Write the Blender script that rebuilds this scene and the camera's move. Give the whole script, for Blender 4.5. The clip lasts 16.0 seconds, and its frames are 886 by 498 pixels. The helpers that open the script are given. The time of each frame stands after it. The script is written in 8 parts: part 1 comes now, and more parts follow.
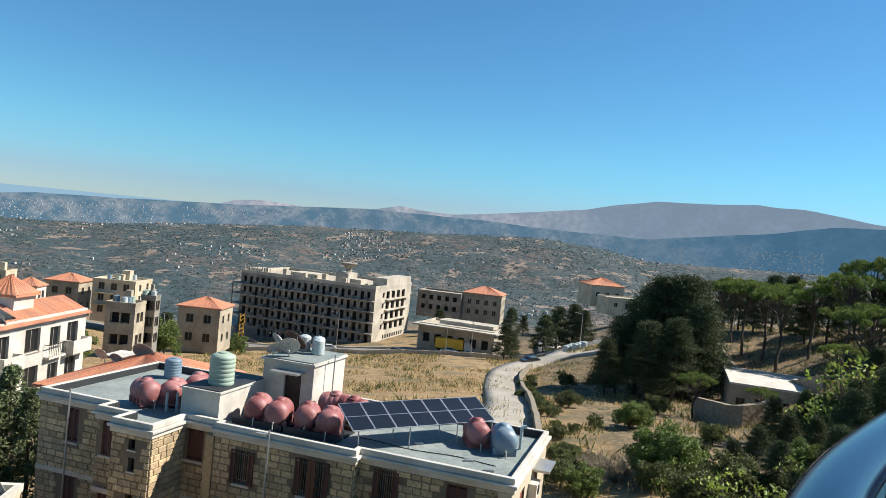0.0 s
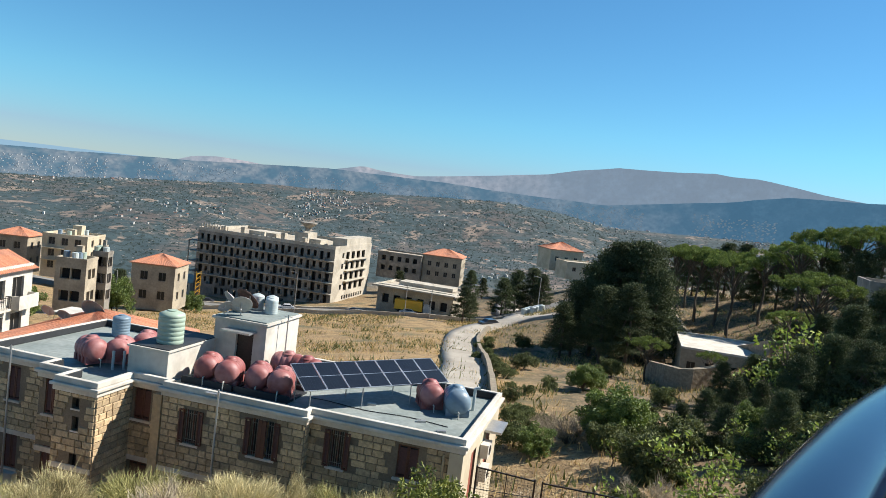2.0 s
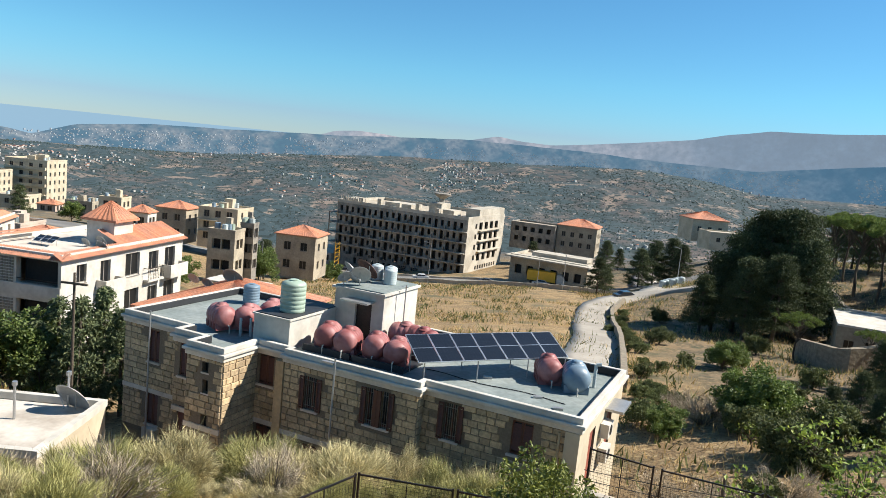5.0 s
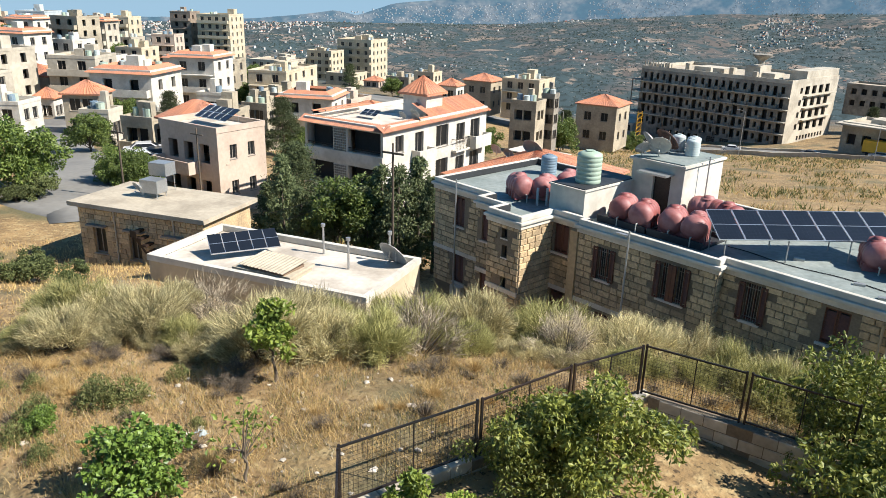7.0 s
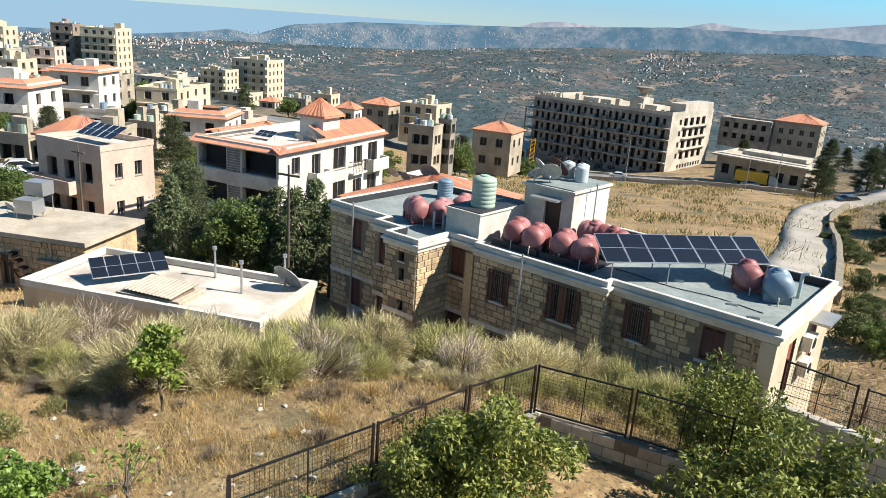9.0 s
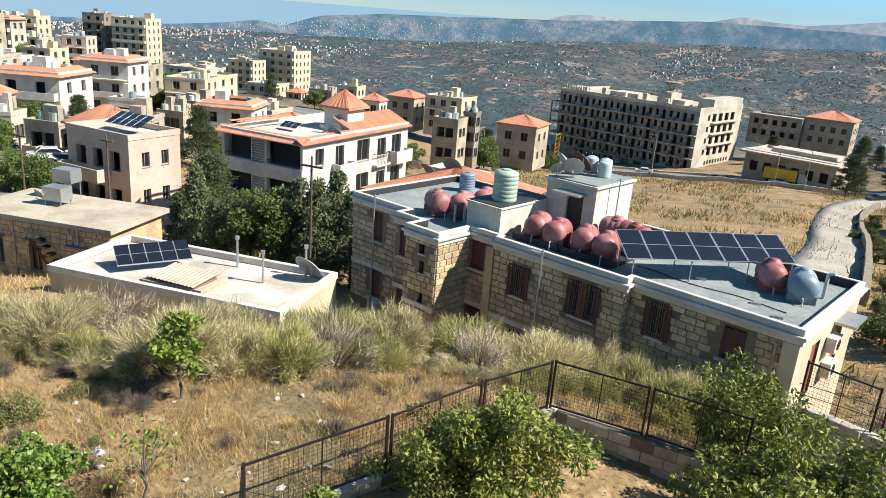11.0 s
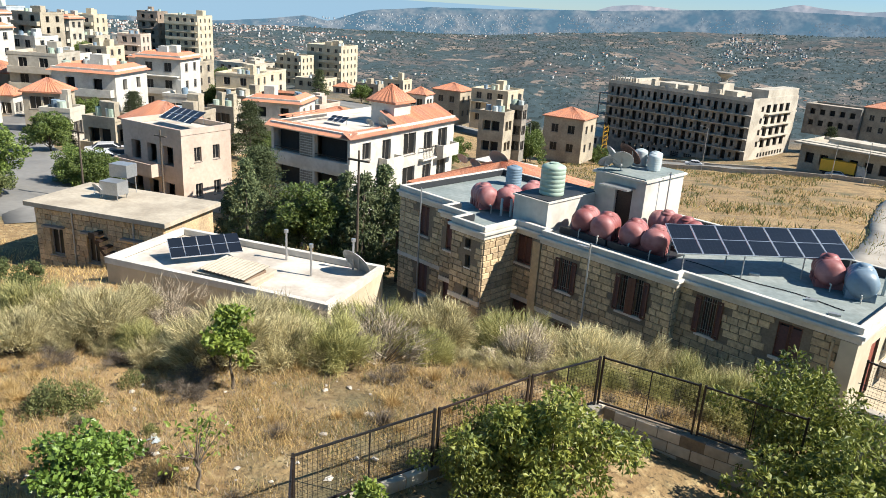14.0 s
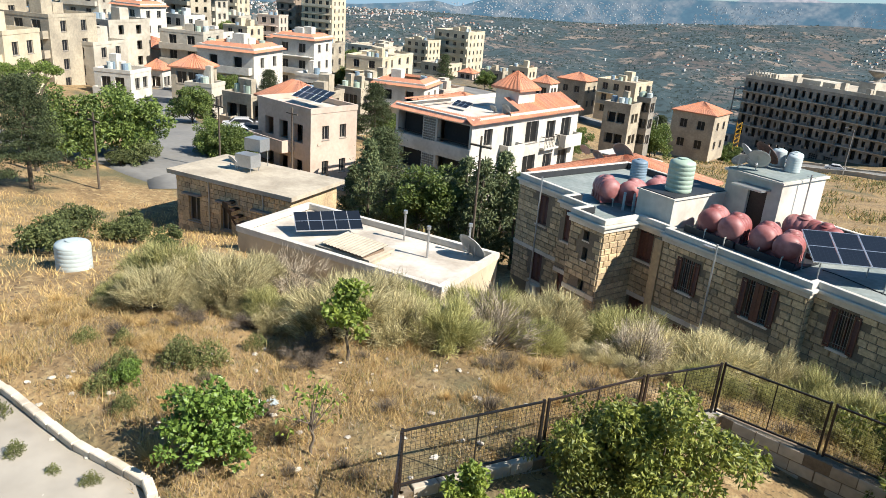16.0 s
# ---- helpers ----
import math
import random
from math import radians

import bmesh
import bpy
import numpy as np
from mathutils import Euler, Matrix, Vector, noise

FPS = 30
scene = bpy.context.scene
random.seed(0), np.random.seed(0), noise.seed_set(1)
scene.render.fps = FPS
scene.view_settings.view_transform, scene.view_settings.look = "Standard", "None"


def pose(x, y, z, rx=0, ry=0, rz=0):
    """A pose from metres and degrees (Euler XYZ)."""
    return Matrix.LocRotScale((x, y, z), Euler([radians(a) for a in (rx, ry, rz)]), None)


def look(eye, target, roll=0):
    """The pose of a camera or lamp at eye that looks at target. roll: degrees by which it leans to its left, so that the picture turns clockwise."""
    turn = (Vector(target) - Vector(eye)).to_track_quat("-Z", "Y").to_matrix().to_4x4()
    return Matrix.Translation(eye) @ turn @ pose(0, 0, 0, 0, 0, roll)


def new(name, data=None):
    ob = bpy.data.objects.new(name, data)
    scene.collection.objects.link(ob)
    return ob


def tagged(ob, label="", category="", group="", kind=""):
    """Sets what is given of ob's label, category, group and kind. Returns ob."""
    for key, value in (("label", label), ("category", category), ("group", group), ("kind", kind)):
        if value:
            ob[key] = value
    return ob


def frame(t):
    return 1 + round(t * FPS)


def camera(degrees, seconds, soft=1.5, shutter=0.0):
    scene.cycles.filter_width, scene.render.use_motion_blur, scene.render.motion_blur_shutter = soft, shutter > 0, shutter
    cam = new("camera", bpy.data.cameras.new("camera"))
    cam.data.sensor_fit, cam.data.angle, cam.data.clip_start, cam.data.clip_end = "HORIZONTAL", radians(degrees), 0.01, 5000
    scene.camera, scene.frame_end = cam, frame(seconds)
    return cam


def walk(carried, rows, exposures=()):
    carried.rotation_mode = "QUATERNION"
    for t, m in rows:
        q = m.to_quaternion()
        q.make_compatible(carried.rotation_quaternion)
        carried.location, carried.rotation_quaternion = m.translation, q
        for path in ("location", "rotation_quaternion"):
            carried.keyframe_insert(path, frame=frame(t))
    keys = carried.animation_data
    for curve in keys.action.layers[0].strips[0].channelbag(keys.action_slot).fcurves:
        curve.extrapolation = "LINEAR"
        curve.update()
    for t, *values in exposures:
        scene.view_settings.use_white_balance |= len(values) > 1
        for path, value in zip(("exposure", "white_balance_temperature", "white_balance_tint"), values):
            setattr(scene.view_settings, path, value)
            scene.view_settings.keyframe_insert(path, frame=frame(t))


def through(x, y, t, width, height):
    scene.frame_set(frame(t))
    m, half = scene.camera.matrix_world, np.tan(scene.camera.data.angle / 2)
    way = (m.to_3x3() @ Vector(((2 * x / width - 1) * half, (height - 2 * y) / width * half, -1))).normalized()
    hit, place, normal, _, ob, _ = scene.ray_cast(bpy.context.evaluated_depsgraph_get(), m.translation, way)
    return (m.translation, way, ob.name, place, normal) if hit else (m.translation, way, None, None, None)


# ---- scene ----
cam = camera(62.24, 16.0, soft=0.65)
# seconds, x, y, z, tilt, lean, turn
PATH = [
    (0.0, -1.220, -1.664, 0.094, 88.21, -5.63, -0.25),
    (0.5, -1.192, -1.564, 0.084, 88.76, -5.27, -5.07),
    (1.0, -1.170, -1.562, 0.075, 88.78, -5.13, -6.33),
    (1.5, -1.073, -1.474, 0.093, 86.95, -5.98, -4.18),
    (2.0, -1.001, -1.283, 0.047, 85.57, -6.93, -3.21),
    (2.5, -0.890, -1.037, 0.031, 84.54, -6.87, -1.56),
    (3.0, -0.735, -0.973, 0.060, 83.62, -7.43, 1.52),
    (3.2, -0.710, -0.918, 0.054, 83.37, -7.91, 1.70),
    (5.3, -0.141, -0.229, 0.008, 81.54, -4.31, 10.58),
    (5.5, -0.093, -0.233, 0.019, 80.04, -3.39, 14.10),
    (6.0, -0.018, -0.268, 0.028, 76.38, -2.45, 19.07),
    (6.5, -0.046, -0.268, 0.029, 72.89, -2.04, 24.70),
    (7.0, -0.065, -0.171, -0.002, 70.65, -1.51, 30.05),
    (7.5, -0.022, -0.251, 0.013, 71.15, -2.55, 28.73),
    (8.0, -0.017, -0.289, 0.033, 71.62, -3.58, 25.46),
    (8.5, 0.013, -0.258, 0.034, 72.54, -3.85, 23.22),
    (8.7, 0.008, -0.237, 0.024, 72.82, -3.90, 22.50),
    (10.8, 0.064, -0.088, 0.007, 72.20, -4.61, 23.52),
    (11.0, 0.117, -0.136, 0.033, 72.12, -4.30, 24.52),
    (11.5, 0.127, -0.094, 0.051, 72.04, -3.94, 25.02),
    (12.0, 0.133, -0.077, 0.015, 71.43, -3.83, 23.41),
    (12.5, 0.127, -0.061, -0.000, 70.46, -3.99, 21.63),
    (13.0, 0.144, -0.062, 0.015, 70.50, -3.78, 21.54),
    (13.5, 0.140, -0.117, 0.047, 71.09, -3.40, 24.11),
    (14.0, 0.076, -0.142, 0.047, 71.38, -3.40, 27.96),
    (14.5, 0.026, -0.184, 0.038, 71.05, -3.76, 31.57),
    (15.0, -0.012, -0.205, 0.024, 69.94, -4.04, 34.47),
    (15.5, -0.060, -0.197, -0.001, 69.51, -4.19, 37.08),
    (16.0, -0.078, -0.204, -0.017, 69.79, -4.26, 37.55),
]
walk(cam, [(t, pose(x, y, z, a, b, c)) for t, x, y, z, a, b, c in PATH],
     exposures=[(0.0, 0.80), (3.2, 0.86), (5.5, 0.88), (8.0, 0.98), (16.0, 1.0)])

# ---- light ----
SUN_AZ, SUN_EL = 78.0, 43.0          # clockwise from +y, above the horizon
world = bpy.data.worlds.new("sky")
scene.world = world
world.use_nodes = True
wn = world.node_tree
wn.nodes.clear()
sky = wn.nodes.new("ShaderNodeTexSky")
sky.sky_type = "NISHITA"
sky.sun_disc = False
sky.sun_elevation, sky.sun_rotation = radians(SUN_EL), radians(SUN_AZ)
sky.altitude, sky.air_density, sky.dust_density, sky.ozone_density = 600, 1.0, 0.0, 4.0
bg = wn.nodes.new("ShaderNodeBackground")
bg.inputs[1].default_value = 0.06
wo = wn.nodes.new("ShaderNodeOutputWorld")
split = wn.nodes.new("ShaderNodeSeparateColor")
wn.links.new(sky.outputs[0], split.inputs[0])
ratio = wn.nodes.new("ShaderNodeMath")
ratio.operation = "DIVIDE"
wn.links.new(split.outputs[0], ratio.inputs[0])
wn.links.new(split.outputs[2], ratio.inputs[1])
pale = wn.nodes.new("ShaderNodeMapRange")
pale.inputs[1].default_value, pale.inputs[2].default_value = 0.50, 0.95
wn.links.new(ratio.outputs[0], pale.inputs[0])
tint = wn.nodes.new("ShaderNodeMix")
tint.data_type = "RGBA"
tint.inputs[6].default_value, tint.inputs[7].default_value = (0.60, 1.09, 1.24, 1), (0.60, 0.82, 1.12, 1)
wn.links.new(pale.outputs[0], tint.inputs[0])
tone = wn.nodes.new("ShaderNodeVectorMath")
tone.operation = "MULTIPLY"
wn.links.new(sky.outputs[0], tone.inputs[0])
wn.links.new(tint.outputs[2], tone.inputs[1])
wn.links.new(tone.outputs[0], bg.inputs[0])
wn.links.new(bg.outputs[0], wo.inputs[0])

sun_data = bpy.data.lights.new("sun", "SUN")
sun_data.energy, sun_data.angle, sun_data.color = 5.0, radians(0.53), (1.0, 0.95, 0.87)
sun = new("sun", sun_data)
sun_dir = Vector((math.sin(radians(SUN_AZ)) * math.cos(radians(SUN_EL)),
                  math.cos(radians(SUN_AZ)) * math.cos(radians(SUN_EL)), math.sin(radians(SUN_EL))))
sun.matrix_world = look(sun_dir * 60, (0, 0, 0))

# ---- materials ----
MATS = {}


def material(name, colour, rough=0.85, metal=0.0, vary=0.18, grain=6.0, stain=0.5, bump=0.15, tint=None, island=0.0,
             objvary=0.0, coat=0.0, emit=None, emit_strength=0.0, bump_dist=0.02):
    """Base colour with two scales of noise, optional second tint in patches, and fine relief."""
    if name in MATS:
        return MATS[name]
    m = bpy.data.materials.new(name)
    m.use_nodes = True
    nt = m.node_tree
    nd, ln = nt.nodes, nt.links
    bsdf = nd["Principled BSDF"]
    bsdf.inputs["Roughness"].default_value = rough
    bsdf.inputs["Metallic"].default_value = metal
    bsdf.inputs["Coat Weight"].default_value = coat
    geo = nd.new("ShaderNodeNewGeometry")
    fine = nd.new("ShaderNodeTexNoise")
    fine.inputs["Scale"].default_value, fine.inputs["Detail"].default_value = grain, 6
    broad = nd.new("ShaderNodeTexNoise")
    broad.inputs["Scale"].default_value, broad.inputs["Detail"].default_value = stain, 4
    ln.new(geo.outputs["Position"], fine.inputs["Vector"])
    ln.new(geo.outputs["Position"], broad.inputs["Vector"])
    patch = nd.new("ShaderNodeMapRange")
    patch.inputs[1].default_value, patch.inputs[2].default_value = 0.42, 0.62
    ln.new(broad.outputs[0], patch.inputs[0])
    mix = nd.new("ShaderNodeMix")
    mix.data_type = "RGBA"
    second = tint if tint else tuple(c * (1 - vary) for c in colour)
    mix.inputs[6].default_value, mix.inputs[7].default_value = (*colour, 1), (*second, 1)
    ln.new(patch.outputs[0], mix.inputs[0])
    span = nd.new("ShaderNodeMapRange")
    span.inputs[1].default_value, span.inputs[2].default_value = 0.25, 0.75
    span.inputs[3].default_value, span.inputs[4].default_value = 1 - vary, 1 + vary
    ln.new(fine.outputs[0], span.inputs[0])
    value = span.outputs[0]
    for amount, source in ((island, geo.outputs["Random Per Island"]), (objvary, None)):
        if amount:
            if source is None:
                source = nd.new("ShaderNodeObjectInfo").outputs["Random"]
            r = nd.new("ShaderNodeMapRange")
            r.inputs[3].default_value, r.inputs[4].default_value = 1 - amount, 1 + amount
            ln.new(source, r.inputs[0])
            mul = nd.new("ShaderNodeMath")
            mul.operation = "MULTIPLY"
            ln.new(value, mul.inputs[0])
            ln.new(r.outputs[0], mul.inputs[1])
            value = mul.outputs[0]
    scale = nd.new("ShaderNodeVectorMath")
    scale.operation = "SCALE"
    ln.new(mix.outputs[2], scale.inputs[0])
    ln.new(value, scale.inputs["Scale"])
    ln.new(scale.outputs[0], bsdf.inputs["Base Color"])
    if bump:
        b = nd.new("ShaderNodeBump")
        b.inputs["Strength"].default_value, b.inputs["Distance"].default_value = bump, bump_dist
        ln.new(fine.outputs[0], b.inputs["Height"])
        ln.new(b.outputs[0], bsdf.inputs["Normal"])
    if emit:
        bsdf.inputs["Emission Color"].default_value = (*emit, 1)
        bsdf.inputs["Emission Strength"].default_value = emit_strength
    MATS[name] = m
    return m


STONE = material("sandstone", (0.56, 0.41, 0.235), 0.9, vary=0.30, grain=9, stain=0.9, bump=0.7, tint=(0.42, 0.31, 0.185), island=0.24, objvary=0.24, bump_dist=0.03)
MORTAR = material("mortar", (0.20, 0.155, 0.105), 0.95, vary=0.2, grain=14, bump=0.4)
TRIMSTONE = material("dressed_stone", (0.62, 0.55, 0.45), 0.85, vary=0.1, grain=8, stain=0.7, bump=0.15, tint=(0.5, 0.43, 0.34))
BITUMEN = material("roof_membrane", (0.185, 0.215, 0.20), 0.75, vary=0.2, grain=5, stain=0.6, bump=0.15, tint=(0.245, 0.27, 0.25))
DARKMEMBRANE = material("black_membrane", (0.025, 0.027, 0.03), 0.6, vary=0.2, grain=5, bump=0.15)
WHITEPAINT = material("white_paint", (0.56, 0.525, 0.455), 0.8, vary=0.10, grain=4, stain=0.8, bump=0.1, tint=(0.46, 0.425, 0.36))
CREAM = material("cream_render", (0.52, 0.44, 0.31), 0.85, vary=0.1, grain=3, stain=0.35, tint=(0.42, 0.35, 0.24))
BEIGE = material("beige_concrete", (0.38, 0.325, 0.235), 0.9, vary=0.18, grain=3, stain=0.3, tint=(0.27, 0.23, 0.17))
GREYCON = material("weathered_concrete", (0.27, 0.24, 0.195), 0.9, vary=0.3, grain=1.2, stain=0.25, tint=(0.17, 0.155, 0.13), bump=0.2)
PALECON = material("pale_concrete", (0.46, 0.41, 0.325), 0.9, vary=0.14, grain=1.6, stain=0.25, tint=(0.34, 0.30, 0.235))
PINKREND = material("rosy_render", (0.50, 0.40, 0.32), 0.85, vary=0.1, grain=3, stain=0.4, tint=(0.42, 0.33, 0.26))
ROOFSCREED = material("pale_roof_screed", (0.42, 0.36, 0.27), 0.9, vary=0.14, grain=5, stain=0.5, tint=(0.32, 0.27, 0.20))
ROOFWHITE = material("limewashed_roof", (0.56, 0.50, 0.42), 0.9, vary=0.12, grain=5, stain=0.5, tint=(0.36, 0.31, 0.25))
TILE = material("terracotta_tile", (0.50, 0.20, 0.105), 0.85, vary=0.25, grain=7, stain=0.6, tint=(0.40, 0.18, 0.11), island=0.15, bump=0.3)
SHUTTER = material("brown_wood_shutter", (0.12, 0.042, 0.024), 0.6, vary=0.2, grain=12, bump=0.2)
GLASS = material("dark_glass", (0.012, 0.013, 0.014), 0.32, vary=0.1, bump=0.0)
# Near-black colour stands in for the shade inside open rooms.
VOID = material("painted_room_shade", (0.03, 0.028, 0.026), 0.95, vary=0.2, bump=0.0)
FRAMEW = material("pale_window_frame", (0.24, 0.215, 0.185), 0.6, vary=0.05, bump=0.0)
STEEL = material("dark_steel", (0.03, 0.028, 0.027), 0.5, metal=0.6, vary=0.2, grain=20, tint=(0.07, 0.045, 0.035))
GALV = material("galvanised_steel", (0.45, 0.45, 0.44), 0.45, metal=0.7, vary=0.12, grain=12)
ALU = material("aluminium_frame", (0.72, 0.73, 0.74), 0.35, metal=0.9, vary=0.04, bump=0.0)
REDTANK = material("oxide_red_plastic", (0.25, 0.072, 0.065), 0.55, vary=0.15, grain=5, stain=1.3, tint=(0.36, 0.16, 0.15), bump=0.06)
GREENTANK = material("pale_green_plastic", (0.32, 0.40, 0.31), 0.5, vary=0.08, grain=5, tint=(0.38, 0.44, 0.36), bump=0.05)
BLUETANK = material("grey_blue_plastic", (0.16, 0.22, 0.27), 0.45, vary=0.1, grain=5, tint=(0.2, 0.27, 0.32), bump=0.05)
WHITETANK = material("grey_white_plastic", (0.43, 0.48, 0.465), 0.5, vary=0.08, grain=5, bump=0.05)
CELL = material("photovoltaic_cell", (0.010, 0.012, 0.016), 0.3, vary=0.12, grain=3, bump=0.0, coat=0.5)
DISHM = material("grey_dish_paint", (0.42, 0.42, 0.40), 0.5, metal=0.2, vary=0.1, grain=8)
RUST = material("rusted_dish", (0.16, 0.08, 0.055), 0.8, vary=0.3, grain=9, stain=2.0, tint=(0.10, 0.06, 0.05))
ASPHALT = material("worn_asphalt", (0.20, 0.19, 0.17), 0.9, vary=0.12, grain=2, stain=0.12, tint=(0.145, 0.14, 0.13), bump=0.2)
PALEROAD = material("dusty_concrete_road", (0.36, 0.32, 0.26), 0.92, vary=0.12, grain=1.5, stain=0.2, tint=(0.29, 0.255, 0.205), bump=0.25)
KERB = material("limestone_kerb", (0.62, 0.53, 0.41), 0.9, vary=0.15, grain=8, stain=1.0, tint=(0.45, 0.38, 0.29), objvary=0.12, bump=0.4)
BARK = material("grey_brown_bark", (0.11, 0.085, 0.06), 0.95, vary=0.3, grain=9, bump=0.6, bump_dist=0.04)
TWIG = material("dry_twig", (0.14, 0.11, 0.08), 0.95, vary=0.25, grain=9, bump=0.2)
RAILPAINT = material("glossy_navy_paint", (0.006, 0.013, 0.034), 0.14, vary=0.1, grain=30, stain=3.0, bump=0.0)
YELLOW = material("yellow_truck_paint", (0.75, 0.42, 0.03), 0.5, vary=0.08, bump=0.0)
SOIL = material("dry_soil", (0.33, 0.22, 0.13), 0.95, vary=0.25, grain=3, stain=0.4, tint=(0.26, 0.17, 0.10), bump=0.5)
ROCK = material("pale_limestone", (0.55, 0.49, 0.40), 0.9, vary=0.2, grain=6, tint=(0.42, 0.37, 0.30), bump=0.5, objvary=0.15)
RUBBER = material("tyre_rubber", (0.02, 0.02, 0.02), 0.9, vary=0.1, bump=0.0)
BLOCK = material("concrete_block", (0.46, 0.40, 0.31), 0.95, vary=0.15, grain=6, stain=0.5, bump=0.4, objvary=0.15, tint=(0.36, 0.31, 0.24))


def leaf_material(name, colour, second, through=0.25, rough=0.55):
    m = bpy.data.materials.new(name)
    m.use_nodes = True
    nd, ln = m.node_tree.nodes, m.node_tree.links
    bsdf = nd["Principled BSDF"]
    bsdf.inputs["Roughness"].default_value = rough
    geo = nd.new("ShaderNodeNewGeometry")
    info = nd.new("ShaderNodeObjectInfo")
    n = nd.new("ShaderNodeTexNoise")
    n.inputs["Scale"].default_value, n.inputs["Detail"].default_value = 1.1, 3
    ln.new(geo.outputs["Position"], n.inputs["Vector"])
    add = nd.new("ShaderNodeMath")
    add.operation = "ADD"
    ln.new(geo.outputs["Random Per Island"], add.inputs[0])
    ln.new(n.outputs[0], add.inputs[1])
    half = nd.new("ShaderNodeMapRange")
    half.inputs[1].default_value, half.inputs[2].default_value = 0.3, 1.4
    ln.new(add.outputs[0], half.inputs[0])
    mix = nd.new("ShaderNodeMix")
    mix.data_type = "RGBA"
    mix.inputs[6].default_value, mix.inputs[7].default_value = (*colour, 1), (*second, 1)
    ln.new(half.outputs[0], mix.inputs[0])
    r = nd.new("ShaderNodeMapRange")
    r.inputs[3].default_value, r.inputs[4].default_value = 0.8, 1.2
    ln.new(info.outputs["Random"], r.inputs[0])
    sc = nd.new("ShaderNodeVectorMath")
    sc.operation = "SCALE"
    ln.new(mix.outputs[2], sc.inputs[0])
    ln.new(r.outputs[0], sc.inputs["Scale"])
    ln.new(sc.outputs[0], bsdf.inputs["Base Color"])
    tr = nd.new("ShaderNodeBsdfTranslucent")
    ln.new(sc.outputs[0], tr.inputs[0])
    ms = nd.new("ShaderNodeMixShader")
    ms.inputs[0].default_value = through
    ln.new(bsdf.outputs[0], ms.inputs[1])
    ln.new(tr.outputs[0], ms.inputs[2])
    ln.new(ms.outputs[0], nd["Material Output"].inputs[0])
    return m


LEAF_FIG = leaf_material("fig_leaf", (0.035, 0.075, 0.012), (0.19, 0.28, 0.05), 0.25, 0.45)
LEAF_FRUIT = leaf_material("fruit_tree_leaf", (0.026, 0.056, 0.011), (0.27, 0.285, 0.05), 0.28)
LEAF_BRIGHT = leaf_material("bright_leaf", (0.09, 0.15, 0.025), (0.33, 0.40, 0.07), 0.35)
LEAF_PINE = leaf_material("pine_needle", (0.035, 0.065, 0.012), (0.19, 0.245, 0.05), 0.25, 0.8)
LEAF_DARK = leaf_material("cypress_leaf", (0.020, 0.034, 0.013), (0.085, 0.105, 0.038), 0.15, 0.85)
LEAF_CONIFER = leaf_material("conifer_leaf", (0.028, 0.050, 0.020), (0.17, 0.20, 0.085), 0.22, 0.8)
LEAF_BROOM = leaf_material("broom_stem", (0.14, 0.13, 0.05), (0.64, 0.55, 0.30), 0.25, 0.8)
LEAF_STRAW = leaf_material("dry_grass", (0.24, 0.14, 0.05), (0.66, 0.48, 0.21), 0.25, 0.85)
LEAF_HERB = leaf_material("field_herb", (0.06, 0.085, 0.02), (0.22, 0.22, 0.075), 0.25, 0.8)
LEAF_GREY = leaf_material("bare_shrub", (0.15, 0.115, 0.075), (0.50, 0.42, 0.30), 0.12, 0.9)
LEAF_SHRUB = leaf_material("shrub_leaf", (0.030, 0.046, 0.014), (0.15, 0.17, 0.055), 0.25, 0.8)
# Scrub green shifted towards blue, with the air's haze in the colour.
LEAF_FAR = leaf_material("hazed_far_scrub", (0.012, 0.025, 0.023), (0.034, 0.050, 0.042), 0.1, 0.9)


